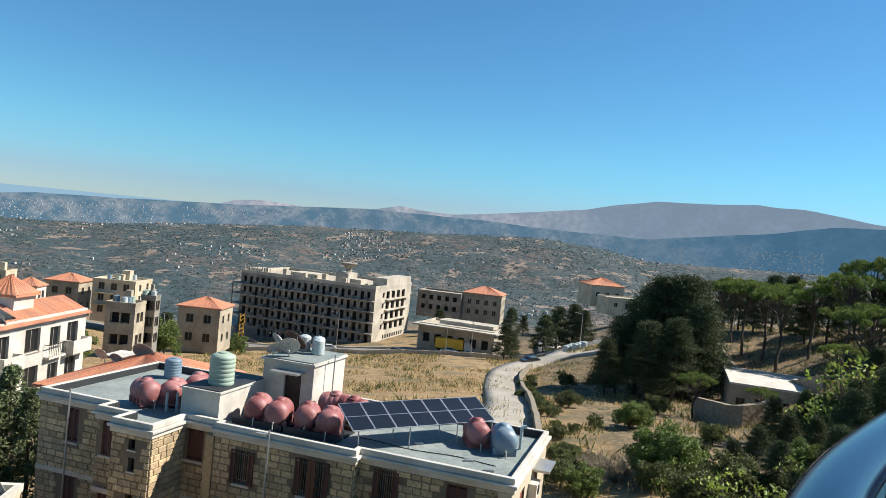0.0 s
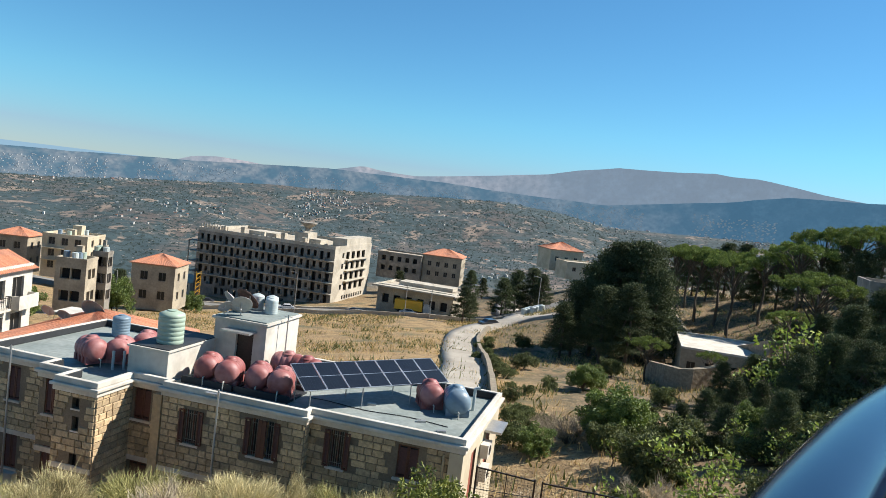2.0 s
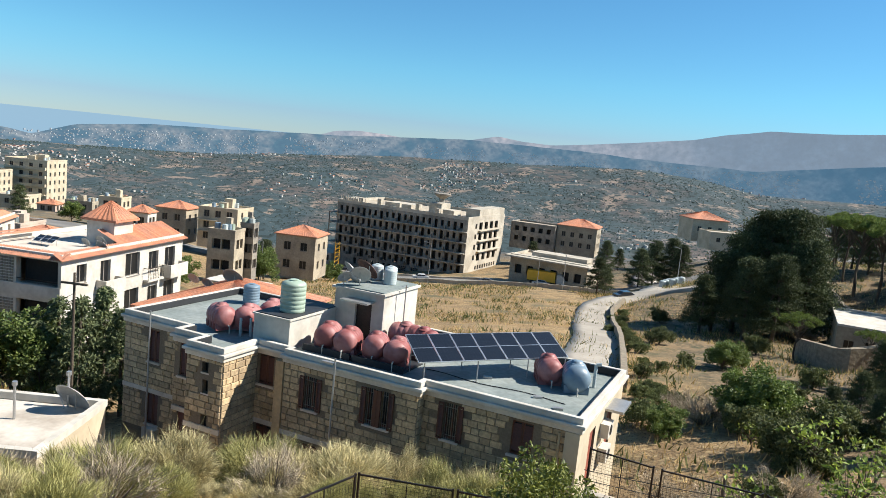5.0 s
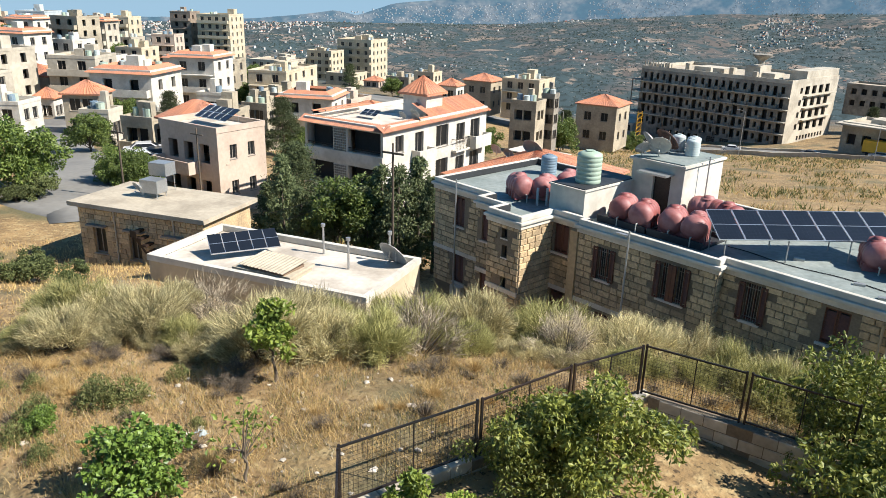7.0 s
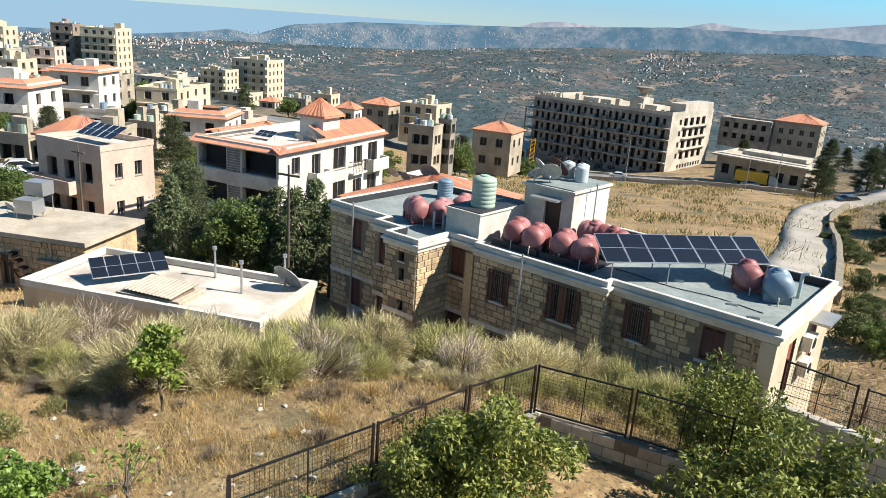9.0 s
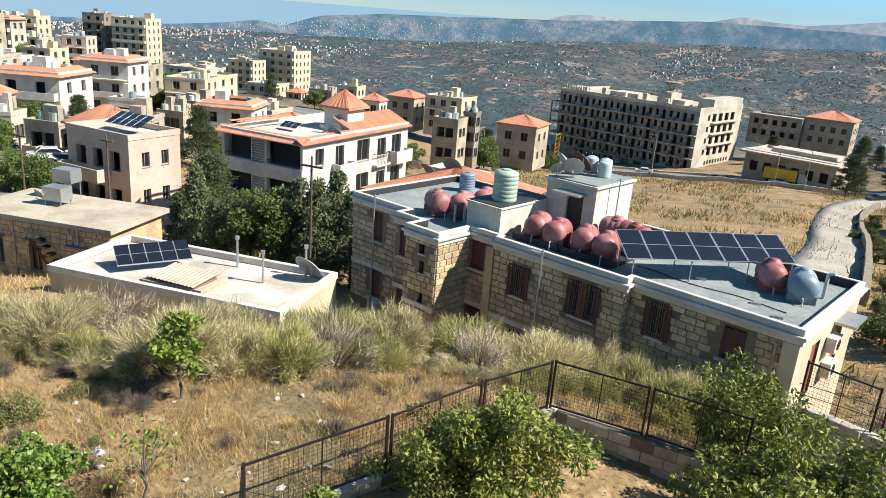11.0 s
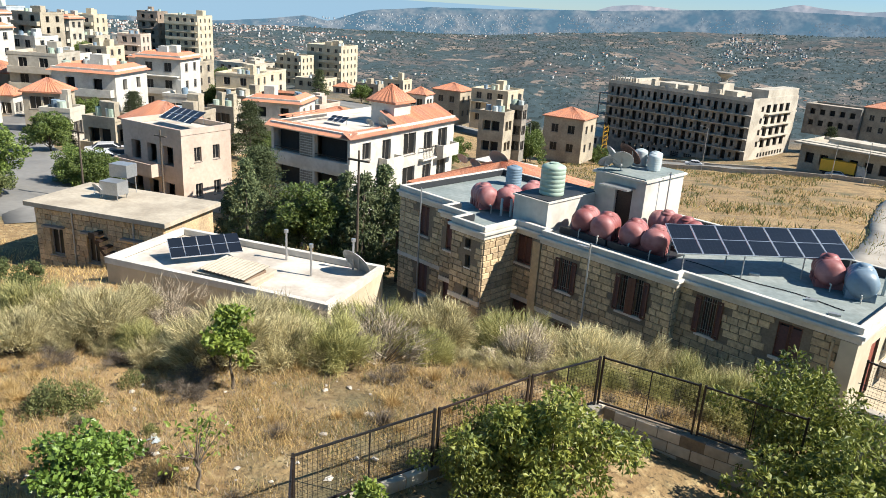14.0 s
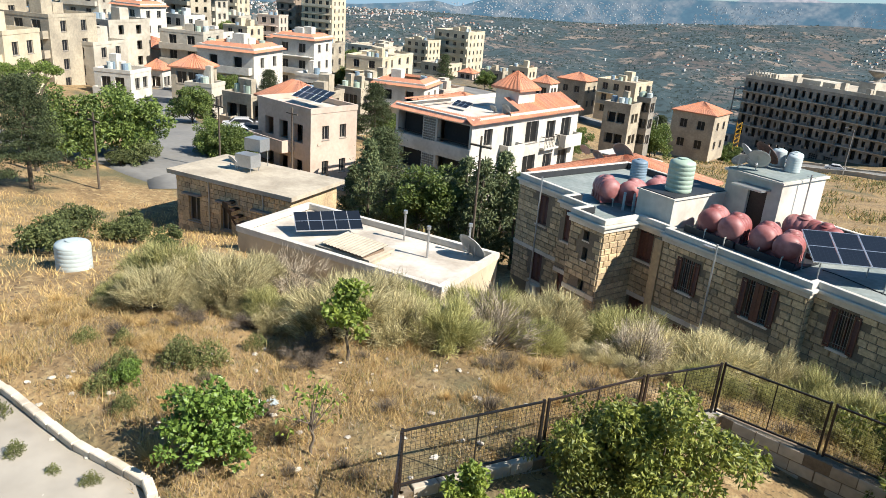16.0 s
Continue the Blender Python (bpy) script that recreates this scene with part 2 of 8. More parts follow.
def ground_material():
    m = bpy.data.materials.new("hillside_ground")
    m.use_nodes = True
    nd, ln = m.node_tree.nodes, m.node_tree.links
    bsdf = nd["Principled BSDF"]
    bsdf.inputs["Roughness"].default_value = 0.95
    geo = nd.new("ShaderNodeNewGeometry")

    def tex(scale, detail=5):
        n = nd.new("ShaderNodeTexNoise")
        n.inputs["Scale"].default_value, n.inputs["Detail"].default_value = scale, detail
        ln.new(geo.outputs["Position"], n.inputs["Vector"])
        return n.outputs[0]

    def ramp(source, lo, hi):
        r = nd.new("ShaderNodeMapRange")
        r.inputs[1].default_value, r.inputs[2].default_value = lo, hi
        ln.new(source, r.inputs[0])
        return r.outputs[0]

    def blend(fac, a, b):
        x = nd.new("ShaderNodeMix")
        x.data_type = "RGBA"
        ln.new(fac, x.inputs[0])
        for sock, v in ((x.inputs[6], a), (x.inputs[7], b)):
            if isinstance(v, tuple):
                sock.default_value = (*v, 1)
            else:
                ln.new(v, sock)
        return x.outputs[2]

    dry = blend(ramp(tex(0.45), 0.42, 0.6), (0.30, 0.195, 0.085), (0.19, 0.12, 0.052))
    dry = blend(ramp(tex(2.5, 9), 0.5, 0.66), dry, (0.36, 0.26, 0.125))
    dry = blend(ramp(tex(7.0, 9), 0.57, 0.66), dry, (0.075, 0.048, 0.022))
    dry = blend(ramp(tex(0.16), 0.55, 0.68), dry, (0.11, 0.095, 0.045))
    # Far colours carry a bluish tint painted in for distance haze.
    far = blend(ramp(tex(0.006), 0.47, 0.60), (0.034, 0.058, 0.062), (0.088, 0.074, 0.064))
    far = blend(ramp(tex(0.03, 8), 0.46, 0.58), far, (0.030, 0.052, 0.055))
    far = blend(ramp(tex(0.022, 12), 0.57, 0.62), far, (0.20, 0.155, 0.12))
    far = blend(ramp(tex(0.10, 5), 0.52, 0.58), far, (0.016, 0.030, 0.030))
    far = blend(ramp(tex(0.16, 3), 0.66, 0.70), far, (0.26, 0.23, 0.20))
    # Brown bank soil, darkened to paint in shade below the trees.
    shaded_soil = blend(ramp(tex(0.3), 0.40, 0.62), (0.19, 0.125, 0.062), (0.065, 0.052, 0.025))
    shaded_soil = blend(ramp(tex(1.7, 8), 0.5, 0.64), shaded_soil, (0.26, 0.18, 0.09))
    shaded_soil = blend(ramp(tex(0.55, 8), 0.56, 0.63), shaded_soil, (0.045, 0.052, 0.018))
    xyz = nd.new("ShaderNodeSeparateXYZ")
    ln.new(geo.outputs["Position"], xyz.inputs[0])
    side = nd.new("ShaderNodeMath")
    side.operation = "MULTIPLY_ADD"
    side.inputs[1].default_value = -0.05
    ln.new(xyz.outputs[1], side.inputs[0])
    ln.new(xyz.outputs[0], side.inputs[2])
    dry = blend(ramp(side.outputs[0], 8.0, 13.0), dry, shaded_soil)
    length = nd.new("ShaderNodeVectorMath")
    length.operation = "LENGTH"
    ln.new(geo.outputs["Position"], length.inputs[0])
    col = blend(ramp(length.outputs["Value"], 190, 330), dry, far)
    ln.new(col, bsdf.inputs["Base Color"])
    b = nd.new("ShaderNodeBump")
    b.inputs["Strength"].default_value, b.inputs["Distance"].default_value = 0.9, 0.12
    ln.new(tex(5.0, 8), b.inputs["Height"])
    ln.new(b.outputs[0], bsdf.inputs["Normal"])
    return m


GROUND = ground_material()

# ---- mesh helpers ----


class Shape:
    """Vertices and faces gathered for one mesh, with a material slot per face."""

    def __init__(self):
        self.v, self.f, self.m = [], [], []

    def add(self, verts, faces, slot=0):
        n = len(self.v)
        self.v += [tuple(p) for p in verts]
        self.f += [tuple(i + n for i in q) for q in faces]
        self.m += [slot] * len(faces)
        return self

    def box(self, x0, x1, y0, y1, z0, z1, slot=0, mat=None):
        p = [Vector(c) for c in ((x0, y0, z0), (x1, y0, z0), (x1, y1, z0), (x0, y1, z0), (x0, y0, z1), (x1, y0, z1), (x1, y1, z1), (x0, y1, z1))]
        if mat:
            p = [mat @ c for c in p]
        return self.add(p, [(3, 2, 1, 0), (4, 5, 6, 7), (0, 1, 5, 4), (1, 2, 6, 5), (2, 3, 7, 6), (3, 0, 4, 7)], slot)

    def tube(self, a, b, r0, r1=None, n=8, slot=0, caps=True):
        a, b = Vector(a), Vector(b)
        r1 = r0 if r1 is None else r1
        w = (b - a).normalized()
        s = w.cross(Vector((0, 0, 1)) if abs(w.z) < 0.9 else Vector((1, 0, 0))).normalized()
        q = w.cross(s)
        ring = [s * math.cos(2 * math.pi * i / n) + q * math.sin(2 * math.pi * i / n) for i in range(n)]
        faces = [(i, (i + 1) % n, n + (i + 1) % n, n + i) for i in range(n)]
        if caps:
            faces += [tuple(range(n))[::-1], tuple(range(n, 2 * n))]
        return self.add([a + d * r0 for d in ring] + [b + d * r1 for d in ring], faces, slot)

    def lathe(self, profile, n=20, m=None, slot=0):
        """profile: (radius, height) pairs turned about z, then placed by m."""
        pts, faces = [], []
        for r, z in profile:
            for i in range(n):
                pts.append(Vector((r * math.cos(2 * math.pi * i / n), r * math.sin(2 * math.pi * i / n), z)))
        if m:
            pts = [m @ p for p in pts]
        for k in range(len(profile) - 1):
            faces += [(k * n + i, k * n + (i + 1) % n, (k + 1) * n + (i + 1) % n, (k + 1) * n + i) for i in range(n)]
        return self.add(pts, faces, slot)

    def weld(self):
        """Join vertices that lie on one another."""
        seen, index, out = {}, [], []
        for p in self.v:
            key = (round(p[0], 4), round(p[1], 4), round(p[2], 4))
            if key not in seen:
                seen[key] = len(out)
                out.append(p)
            index.append(seen[key])
        self.v, self.f = out, [tuple(index[i] for i in q) for q in self.f]
        return self

    def mesh(self, name, mats, smooth=False):
        me = bpy.data.meshes.new(name)
        me.from_pydata(self.v, [], self.f)
        for mt in mats if isinstance(mats, (list, tuple)) else [mats]:
            me.materials.append(mt)
        if any(self.m):
            me.polygons.foreach_set("material_index", self.m)
        if smooth:
            me.polygons.foreach_set("use_smooth", [True] * len(me.polygons))
        me.update()
        return me


def part(name, shape, mats, parent=None, label="", m=None, smooth=False):
    """One mesh object under a thing or a part. shape: a Shape or a ready mesh."""
    me = shape.mesh(name, mats, smooth) if isinstance(shape, Shape) else shape
    ob = new(name, me)
    if parent:
        ob.parent = parent
    if m is not None:
        ob.matrix_basis = m
    if label:
        ob["label"] = label
    return ob


def thing(name, m, label, category, group="", kind=""):
    ob = new(name)
    ob.empty_display_size = 0.2
    ob.matrix_basis = m
    return tagged(ob, label, category, group, kind)


def single(name, shape, mats, m, label, category, group="", kind="", smooth=False):
    return tagged(part(name, shape, mats, None, "", m, smooth), label, category, group, kind)


def bevel(ob, width, segments=2):
    b = ob.modifiers.new("bevel", "BEVEL")
    b.width, b.segments, b.limit_method = width, segments, "ANGLE"
    return ob


def polar(az, hd, z=0.0):
    return Vector((hd * math.sin(radians(az)), hd * math.cos(radians(az)), z))


# ---- the land ----
RADII = [0, 12, 18, 24, 32, 45, 60, 80, 105, 140, 180, 230, 320, 420]
PROFILE = {
    -75: [-9.8, -9.9, -10.0, -10.5, -11.5, -13.0, -14.5, -15.5, -16.0, -16.5, -17.0, -17.0, -14.0, -12.0],
    -57: [-9.6, -9.8, -9.9, -10.4, -12.0, -15.6, -15.6, -17.0, -19.5, -21.5, -22.5, -21.5, -18.0, -18.0],
    -38: [-9.4, -9.5, -9.9, -11.5, -14.6, -17.0, -20.5, -22.5, -24.5, -26.5, -28.5, -30.5, -37.0, -50.0],
    -15: [-9.4, -9.5, -9.9, -12.2, -15.0, -15.6, -17.5, -20.5, -24.0, -28.5, -34.5, -39.0, -50.0, -75.0],
    5: [-9.6, -9.8, -10.4, -13.2, -14.8, -15.0, -16.4, -19.0, -22.2, -25.3, -31.2, -32.0, -40.0, -60.0],
    22: [-9.8, -10.0, -10.4, -11.5, -12.2, -13.4, -15.2, -18.2, -20.5, -13.5, -16.0, -19.0, -30.0, -60.0],
    36: [-10.0, -10.0, -10.0, -10.2, -10.5, -10.5, -10.5, -10.0, -9.5, -9.0, -10.0, -14.0, -28.0, -60.0],
}
AZS = sorted(PROFILE)
MID_RIDGE = ([-80, -44, -34, -25, -20, -10, 1, 8, 12, 16, 25, 40, 80], [-2.6, -2.5, -2.45, -2.2, -1.75, -0.95, -0.65, -0.2, -0.5, -1.2, -0.9, -0.6, -0.6])


def ground(x, y):
    """Height of the land at a place in the plan."""
    r = math.hypot(x, y)
    az = math.degrees(math.atan2(x, y))
    if abs(az) > 100:
        az = math.copysign(100, az)
    k = 0
    while k < len(AZS) - 2 and az > AZS[k + 1]:
        k += 1
    s = min(1.0, max(0.0, (az - AZS[k]) / (AZS[k + 1] - AZS[k])))
    s = s * s * (3 - 2 * s)
    rr = min(r, 420)
    z = (1 - s) * float(np.interp(rr, RADII, PROFILE[AZS[k]])) + s * float(np.interp(rr, RADII, PROFILE[AZS[k + 1]]))
    rough = noise.fractal((x * 0.11, y * 0.11, 3.0), 1.0, 2.0, 4)
    z += rough * min(0.45, 0.10 + r * 0.002)
    if r > 420:
        top = 1650 * math.tan(radians(float(np.interp(az, *MID_RIDGE))))
        wob = noise.fractal((x * 0.0016, y * 0.0016, 0.0), 1.0, 2.1, 6)
        spur = noise.fractal((x * 0.004, y * 0.004, 7.0), 0.9, 2.1, 5)
        knots = [420, 560, 820, 1250, 1650, 2300, 3000, 5000]
        zs = [z, z - 45, -165, -95, top, -150, -150, -190]
        z = float(np.interp(r, knots, zs))
        fade = min(1.0, (r - 420) / 250)
        near_top = 1 - 0.8 * max(0.0, 1 - abs(r - 1650) / 260)
        z += fade * near_top * (wob * 22 + spur * 13)
    return z


def build_ground():
    angles = list(np.concatenate([np.arange(-180, -80, 5.0), np.arange(-80, 50, 0.4), np.arange(50, 180, 5.0)]))
    radii = [0.5]
    while radii[-1] < 4900:
        r = radii[-1]
        radii.append(r + max(0.45, r * 0.022 if r < 420 else r * 0.012))
    n = len(angles)
    verts = [(0, 0, ground(0, 0))]
    for r in radii:
        for a in angles:
            p = polar(a, r)
            verts.append((p.x, p.y, ground(p.x, p.y)))
    faces = [(0, 1 + (i + 1) % n, 1 + i) for i in range(n)]
    for k in range(len(radii) - 1):
        a, b = 1 + k * n, 1 + (k + 1) * n
        faces += [(a + i, a + (i + 1) % n, b + (i + 1) % n, b + i) for i in range(n)]
    s = Shape()
    s.v, s.f, s.m = verts, faces, [0] * len(faces)
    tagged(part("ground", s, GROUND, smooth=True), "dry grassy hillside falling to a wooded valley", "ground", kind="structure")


build_ground()


def backdrop(name, distance, azs, els, low, mat, label, seed, rough=0.05):
    """A far range as a thin band of hills, standing so far off that it never shifts."""
    s = Shape()
    n = 420
    rows = 9
    for j in range(rows):
        for i in range(n + 1):
            a = azs[0] + (azs[-1] - azs[0]) * i / n
            e = float(np.interp(a, azs, els)) + rough * noise.fractal((a * 0.35, seed, 0), 1.0, 2.0, 5)
            f = j / (rows - 1)
            d = distance - 260 * (1 - f) * (1 + 0.05 * noise.fractal((a * 1.5, seed + f * 5, 1), 1.0, 2.0, 4))
            el = low + (e - low) * f
            s.v.append(tuple(polar(a, d, distance * math.tan(radians(el)))))
    for j in range(rows - 1):
        for i in range(n):
            k = j * (n + 1) + i
            s.f.append((k, k + 1, k + n + 2, k + n + 1))
    s.m = [0] * len(s.f)
    tagged(part(name, s, mat, smooth=True), label, "mountains", kind="structure")


# Distance haze is put into these backdrops as a bluish emission.
HAZE1 = material("hazed_far_ridge", (0.012, 0.022, 0.020), 1.0, vary=0.7, grain=0.05, stain=0.012, bump=0.0, tint=(0.10, 0.085, 0.065), emit=(0.036, 0.088, 0.145), emit_strength=0.9)
HAZE2 = material("hazed_far_range", (0.17, 0.125, 0.105), 1.0, vary=0.8, grain=0.03, stain=0.005, bump=0.0, tint=(0.04, 0.042, 0.045), emit=(0.125, 0.165, 0.215), emit_strength=0.9)
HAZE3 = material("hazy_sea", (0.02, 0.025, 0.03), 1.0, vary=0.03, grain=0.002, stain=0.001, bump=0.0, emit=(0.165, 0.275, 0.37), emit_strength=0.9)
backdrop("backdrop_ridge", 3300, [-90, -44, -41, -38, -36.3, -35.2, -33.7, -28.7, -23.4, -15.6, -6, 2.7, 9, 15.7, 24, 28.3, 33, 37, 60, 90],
         [-2.2, -2.2, -1.95, -1.5, -1.85, -1.45, -0.95, -0.42, -0.25, 0.1, 0.75, 0.75, 0.55, 0.5, 1.7, 2.55, 2.7, 2.9, 3.0, 2.5], -4.0, HAZE1, "wooded ridge in painted blue haze, dotted with villages", 2.0)
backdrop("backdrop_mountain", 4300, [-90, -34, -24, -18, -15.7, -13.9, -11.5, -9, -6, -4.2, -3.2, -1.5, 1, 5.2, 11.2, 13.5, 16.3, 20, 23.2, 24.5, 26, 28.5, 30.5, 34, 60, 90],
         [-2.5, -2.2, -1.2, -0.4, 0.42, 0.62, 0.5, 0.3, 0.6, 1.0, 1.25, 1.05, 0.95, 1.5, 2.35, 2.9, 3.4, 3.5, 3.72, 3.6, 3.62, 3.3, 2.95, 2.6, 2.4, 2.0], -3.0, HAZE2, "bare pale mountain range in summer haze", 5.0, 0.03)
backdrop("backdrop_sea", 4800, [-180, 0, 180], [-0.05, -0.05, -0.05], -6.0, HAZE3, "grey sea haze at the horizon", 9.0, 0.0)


def strip(name, pts, width, mat, label, lift=0.08, step=1.5, thick=0.15, category="road", kerbs=0.0):
    """A road draped on the land along a smooth line through pts."""
    line = []
    P = [Vector((*p, 0)) for p in pts]
    P = [P[0] * 2 - P[1]] + P + [P[-1] * 2 - P[-2]]
    for i in range(1, len(P) - 2):
        n = max(2, int((P[i + 1] - P[i]).length / step))
        for k in range(n):
            t = k / n
            a, b, c, d = P[i - 1], P[i], P[i + 1], P[i + 2]
            line.append(0.5 * ((2 * b) + (c - a) * t + (2 * a - 5 * b + 4 * c - d) * t * t + (3 * b - a - 3 * c + d) * t ** 3))
    line.append(P[-2])
    s = Shape()
    bed = [ground(p.x, p.y) for p in line]
    for i, p in enumerate(line):
        d = (line[min(i + 1, len(line) - 1)] - line[max(i - 1, 0)]).normalized()
        q = Vector((d.y, -d.x, 0)) * width / 2
        near = bed[max(0, i - 4):i + 5]
        zc = sum(near) / len(near) + lift
        wob = 0.12 * noise.noise((p.x * 0.3, p.y * 0.3, 1))
        for k in (-1.0, -0.5, 0.0, 0.5, 1.0):
            g = p + q * (k + (wob if abs(k) == 1 else 0))
            s.v.append((g.x, g.y, max(zc, ground(g.x, g.y) + 0.04) - 0.02 * k * k))
        for k in (-1, 1):
            g = p + q * k
            s.v.append((g.x, g.y, zc - thick - 0.8))
    for i in range(len(line) - 1):
        a, b = i * 7, (i + 1) * 7
        s.f += [(a + k, a + k + 1, b + k + 1, b + k) for k in range(4)]
        s.f += [(a, b, b + 5, a + 5), (a + 4, a + 6, b + 6, b + 4)]
    s.m = [0] * len(s.f)
    tagged(part(name, s, mat, smooth=True), label, category, kind="structure")
    return line
# ---- roads ----
strip("road_lane", [(3.4, 40), (4.9, 52), (6.5, 64), (8.1, 76), (9.3, 95), (11.0, 113), (14.0, 127), (18.8, 134.5), (25.0, 136), (33, 132), (42, 130)], 5.0, PALEROAD, "dusty pale concrete lane winding down the slope", 0.35)
strip("road_highway", [(-150, 178), (-90, 182), (-50, 182), (-20, 178), (10, 172), (40, 170), (75, 178)], 9.5, ASPHALT, "grey asphalt highway below the empty hotel", 0.3)
strip("road_town", [(-75, 22), (-60, 30), (-48, 31.5), (-38, 37), (-33, 40)], 5.0, ASPHALT, "worn grey street beside the dry field", 0.12)
strip("road_street", [(-45, 31.0), (-53, 35), (-65, 42), (-82, 51.5), (-97, 59), (-112, 70)], 7.0, ASPHALT, "worn grey side street climbing into town", 0.15)
strip("road_ring", [(-98, 78), (-112, 105), (-140, 140), (-175, 172), (-205, 225), (-232, 262)], 8.0, ASPHALT, "grey boulevard between apartment blocks", 0.3)
strip("road_upper", [(-230, 95), (-190, 88), (-165, 92), (-140, 96)], 9.0, ASPHALT, "grey hillside road with tree shadows", 0.3)
strip("road_yard", [(-22, 3.8), (-16.8, 4.1), (-13.4, 4.05), (-11.2, 4.1), (-8.6, 2.9)], 3.6, PALEROAD, "pale cracked concrete driveway with weeds", 0.06, step=0.6)
strip("road_link", [(24, 138), (29, 155), (30, 185), (33, 205), (38, 225)], 6.0, PALEROAD, "dusty track to the hillside houses", 0.25)

# ---- buildings ----
FACES = {
    "front": lambda W, D: Matrix(((1, 0, 0, 0), (0, 1, 0, 0), (0, 0, 1, 0), (0, 0, 0, 1))),
    "right": lambda W, D: Matrix(((0, -1, 0, W), (1, 0, 0, 0), (0, 0, 1, 0), (0, 0, 0, 1))),
    "left": lambda W, D: Matrix(((0, 1, 0, 0), (-1, 0, 0, D), (0, 0, 1, 0), (0, 0, 0, 1))),
    "back": lambda W, D: Matrix(((-1, 0, 0, W), (0, -1, 0, D), (0, 0, 1, 0), (0, 0, 0, 1))),
}
WINDOWS = {}


def window_mesh(w, h, kind):
    """Meshes of a window set back in its opening: frame, pane and sill, or a near-black sheet painted as an unlit room,
    with a floor edge.
    """
    key = (round(w, 2), round(h, 2), kind)
    if key not in WINDOWS:
        s, pane, sill = Shape(), Shape(), Shape()
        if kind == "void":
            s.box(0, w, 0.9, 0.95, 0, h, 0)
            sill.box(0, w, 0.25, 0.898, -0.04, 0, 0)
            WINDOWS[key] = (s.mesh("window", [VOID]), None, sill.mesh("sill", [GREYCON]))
        else:
            pane.box(0.062, w - 0.062, 0.20, 0.22, 0.062, h - 0.062, 0)
            o, k, c = 0.06, w / 2 - 0.03, w / 2 + 0.03
            for y in (0.16, 0.24):
                n = len(s.v)
                s.v += [(x, y, z) for x in (0, o, k, c, w - o, w) for z in (0, o, h - o, h)]
                for a in range(5):
                    for b in range(3):
                        if b == 1 and a in (1, 3):
                            continue
                        q = (n + a * 4 + b, n + a * 4 + 4 + b, n + a * 4 + 5 + b, n + a * 4 + 1 + b)
                        s.f.append(q if y < 0.2 else q[::-1])
            for a, b in ((0, 20), (20, 23), (23, 3), (3, 0), (5, 6), (6, 10), (10, 9), (9, 5), (13, 14), (14, 18), (18, 17), (17, 13)):
                s.f.append((a, b, b + 24, a + 24))
            s.m = [0] * len(s.f)
            sill.box(-0.06, w + 0.06, -0.05, 0.158, -0.07, -0.003, 0)
            if kind == "grid":
                for k in (1, 2, 3):
                    s.box(0.06, w - 0.06, 0.17, 0.2, h * k / 4 - 0.03, h * k / 4 + 0.03, 0)
                    s.box(w * k / 4 - 0.03, w * k / 4 + 0.03, 0.17, 0.2, 0.06, h - 0.06, 0)
            WINDOWS[key] = (s.mesh("window", [FRAMEW]), pane.mesh("pane", [GLASS]), sill.mesh("sill", [FRAMEW]))
    return WINDOWS[key]


def put_window(w, h, kind, parent, m):
    frame_me, pane_me, sill_me = window_mesh(w, h, kind)
    ob = part("window", frame_me, None, parent, m=m)
    if pane_me:
        part("pane", pane_me, None, ob)
    if w * h > 1.0 and parent.matrix_world.translation.length < 110:
        part("sill", sill_me, None, ob)


def walls(W, D, H, openings, z0=-1.5, inner=0.45):
    """All four facades in one shape, with the openings cut through to the reveal."""
    s = Shape()
    for face, fm in FACES.items():
        L = W if face in ("front", "back") else D
        m = fm(W, D)
        ops = [o for o in openings.get(face, ())]
        xs = sorted({0.0, L, *[o[0] for o in ops], *[o[0] + o[2] for o in ops]})
        zs = sorted({z0, H, *[o[1] for o in ops], *[o[1] + o[3] for o in ops]})
        for i in range(len(xs) - 1):
            for j in range(len(zs) - 1):
                cx, cz = (xs[i] + xs[i + 1]) / 2, (zs[j] + zs[j + 1]) / 2
                if any(o[0] < cx < o[0] + o[2] and o[1] < cz < o[1] + o[3] for o in ops):
                    continue
                s.add([m @ Vector(p) for p in ((xs[i], 0, zs[j]), (xs[i + 1], 0, zs[j]), (xs[i + 1], 0, zs[j + 1]), (xs[i], 0, zs[j + 1]))], [(0, 1, 2, 3)])
        for x, z, w, h, *_ in ops:
            a = [m @ Vector(p) for p in ((x, 0, z), (x + w, 0, z), (x + w, 0, z + h), (x, 0, z + h), (x, inner, z), (x + w, inner, z), (x + w, inner, z + h), (x, inner, z + h))]
            s.add(a, [(0, 4, 5, 1), (1, 5, 6, 2), (2, 6, 7, 3), (3, 7, 4, 0)])
    return s


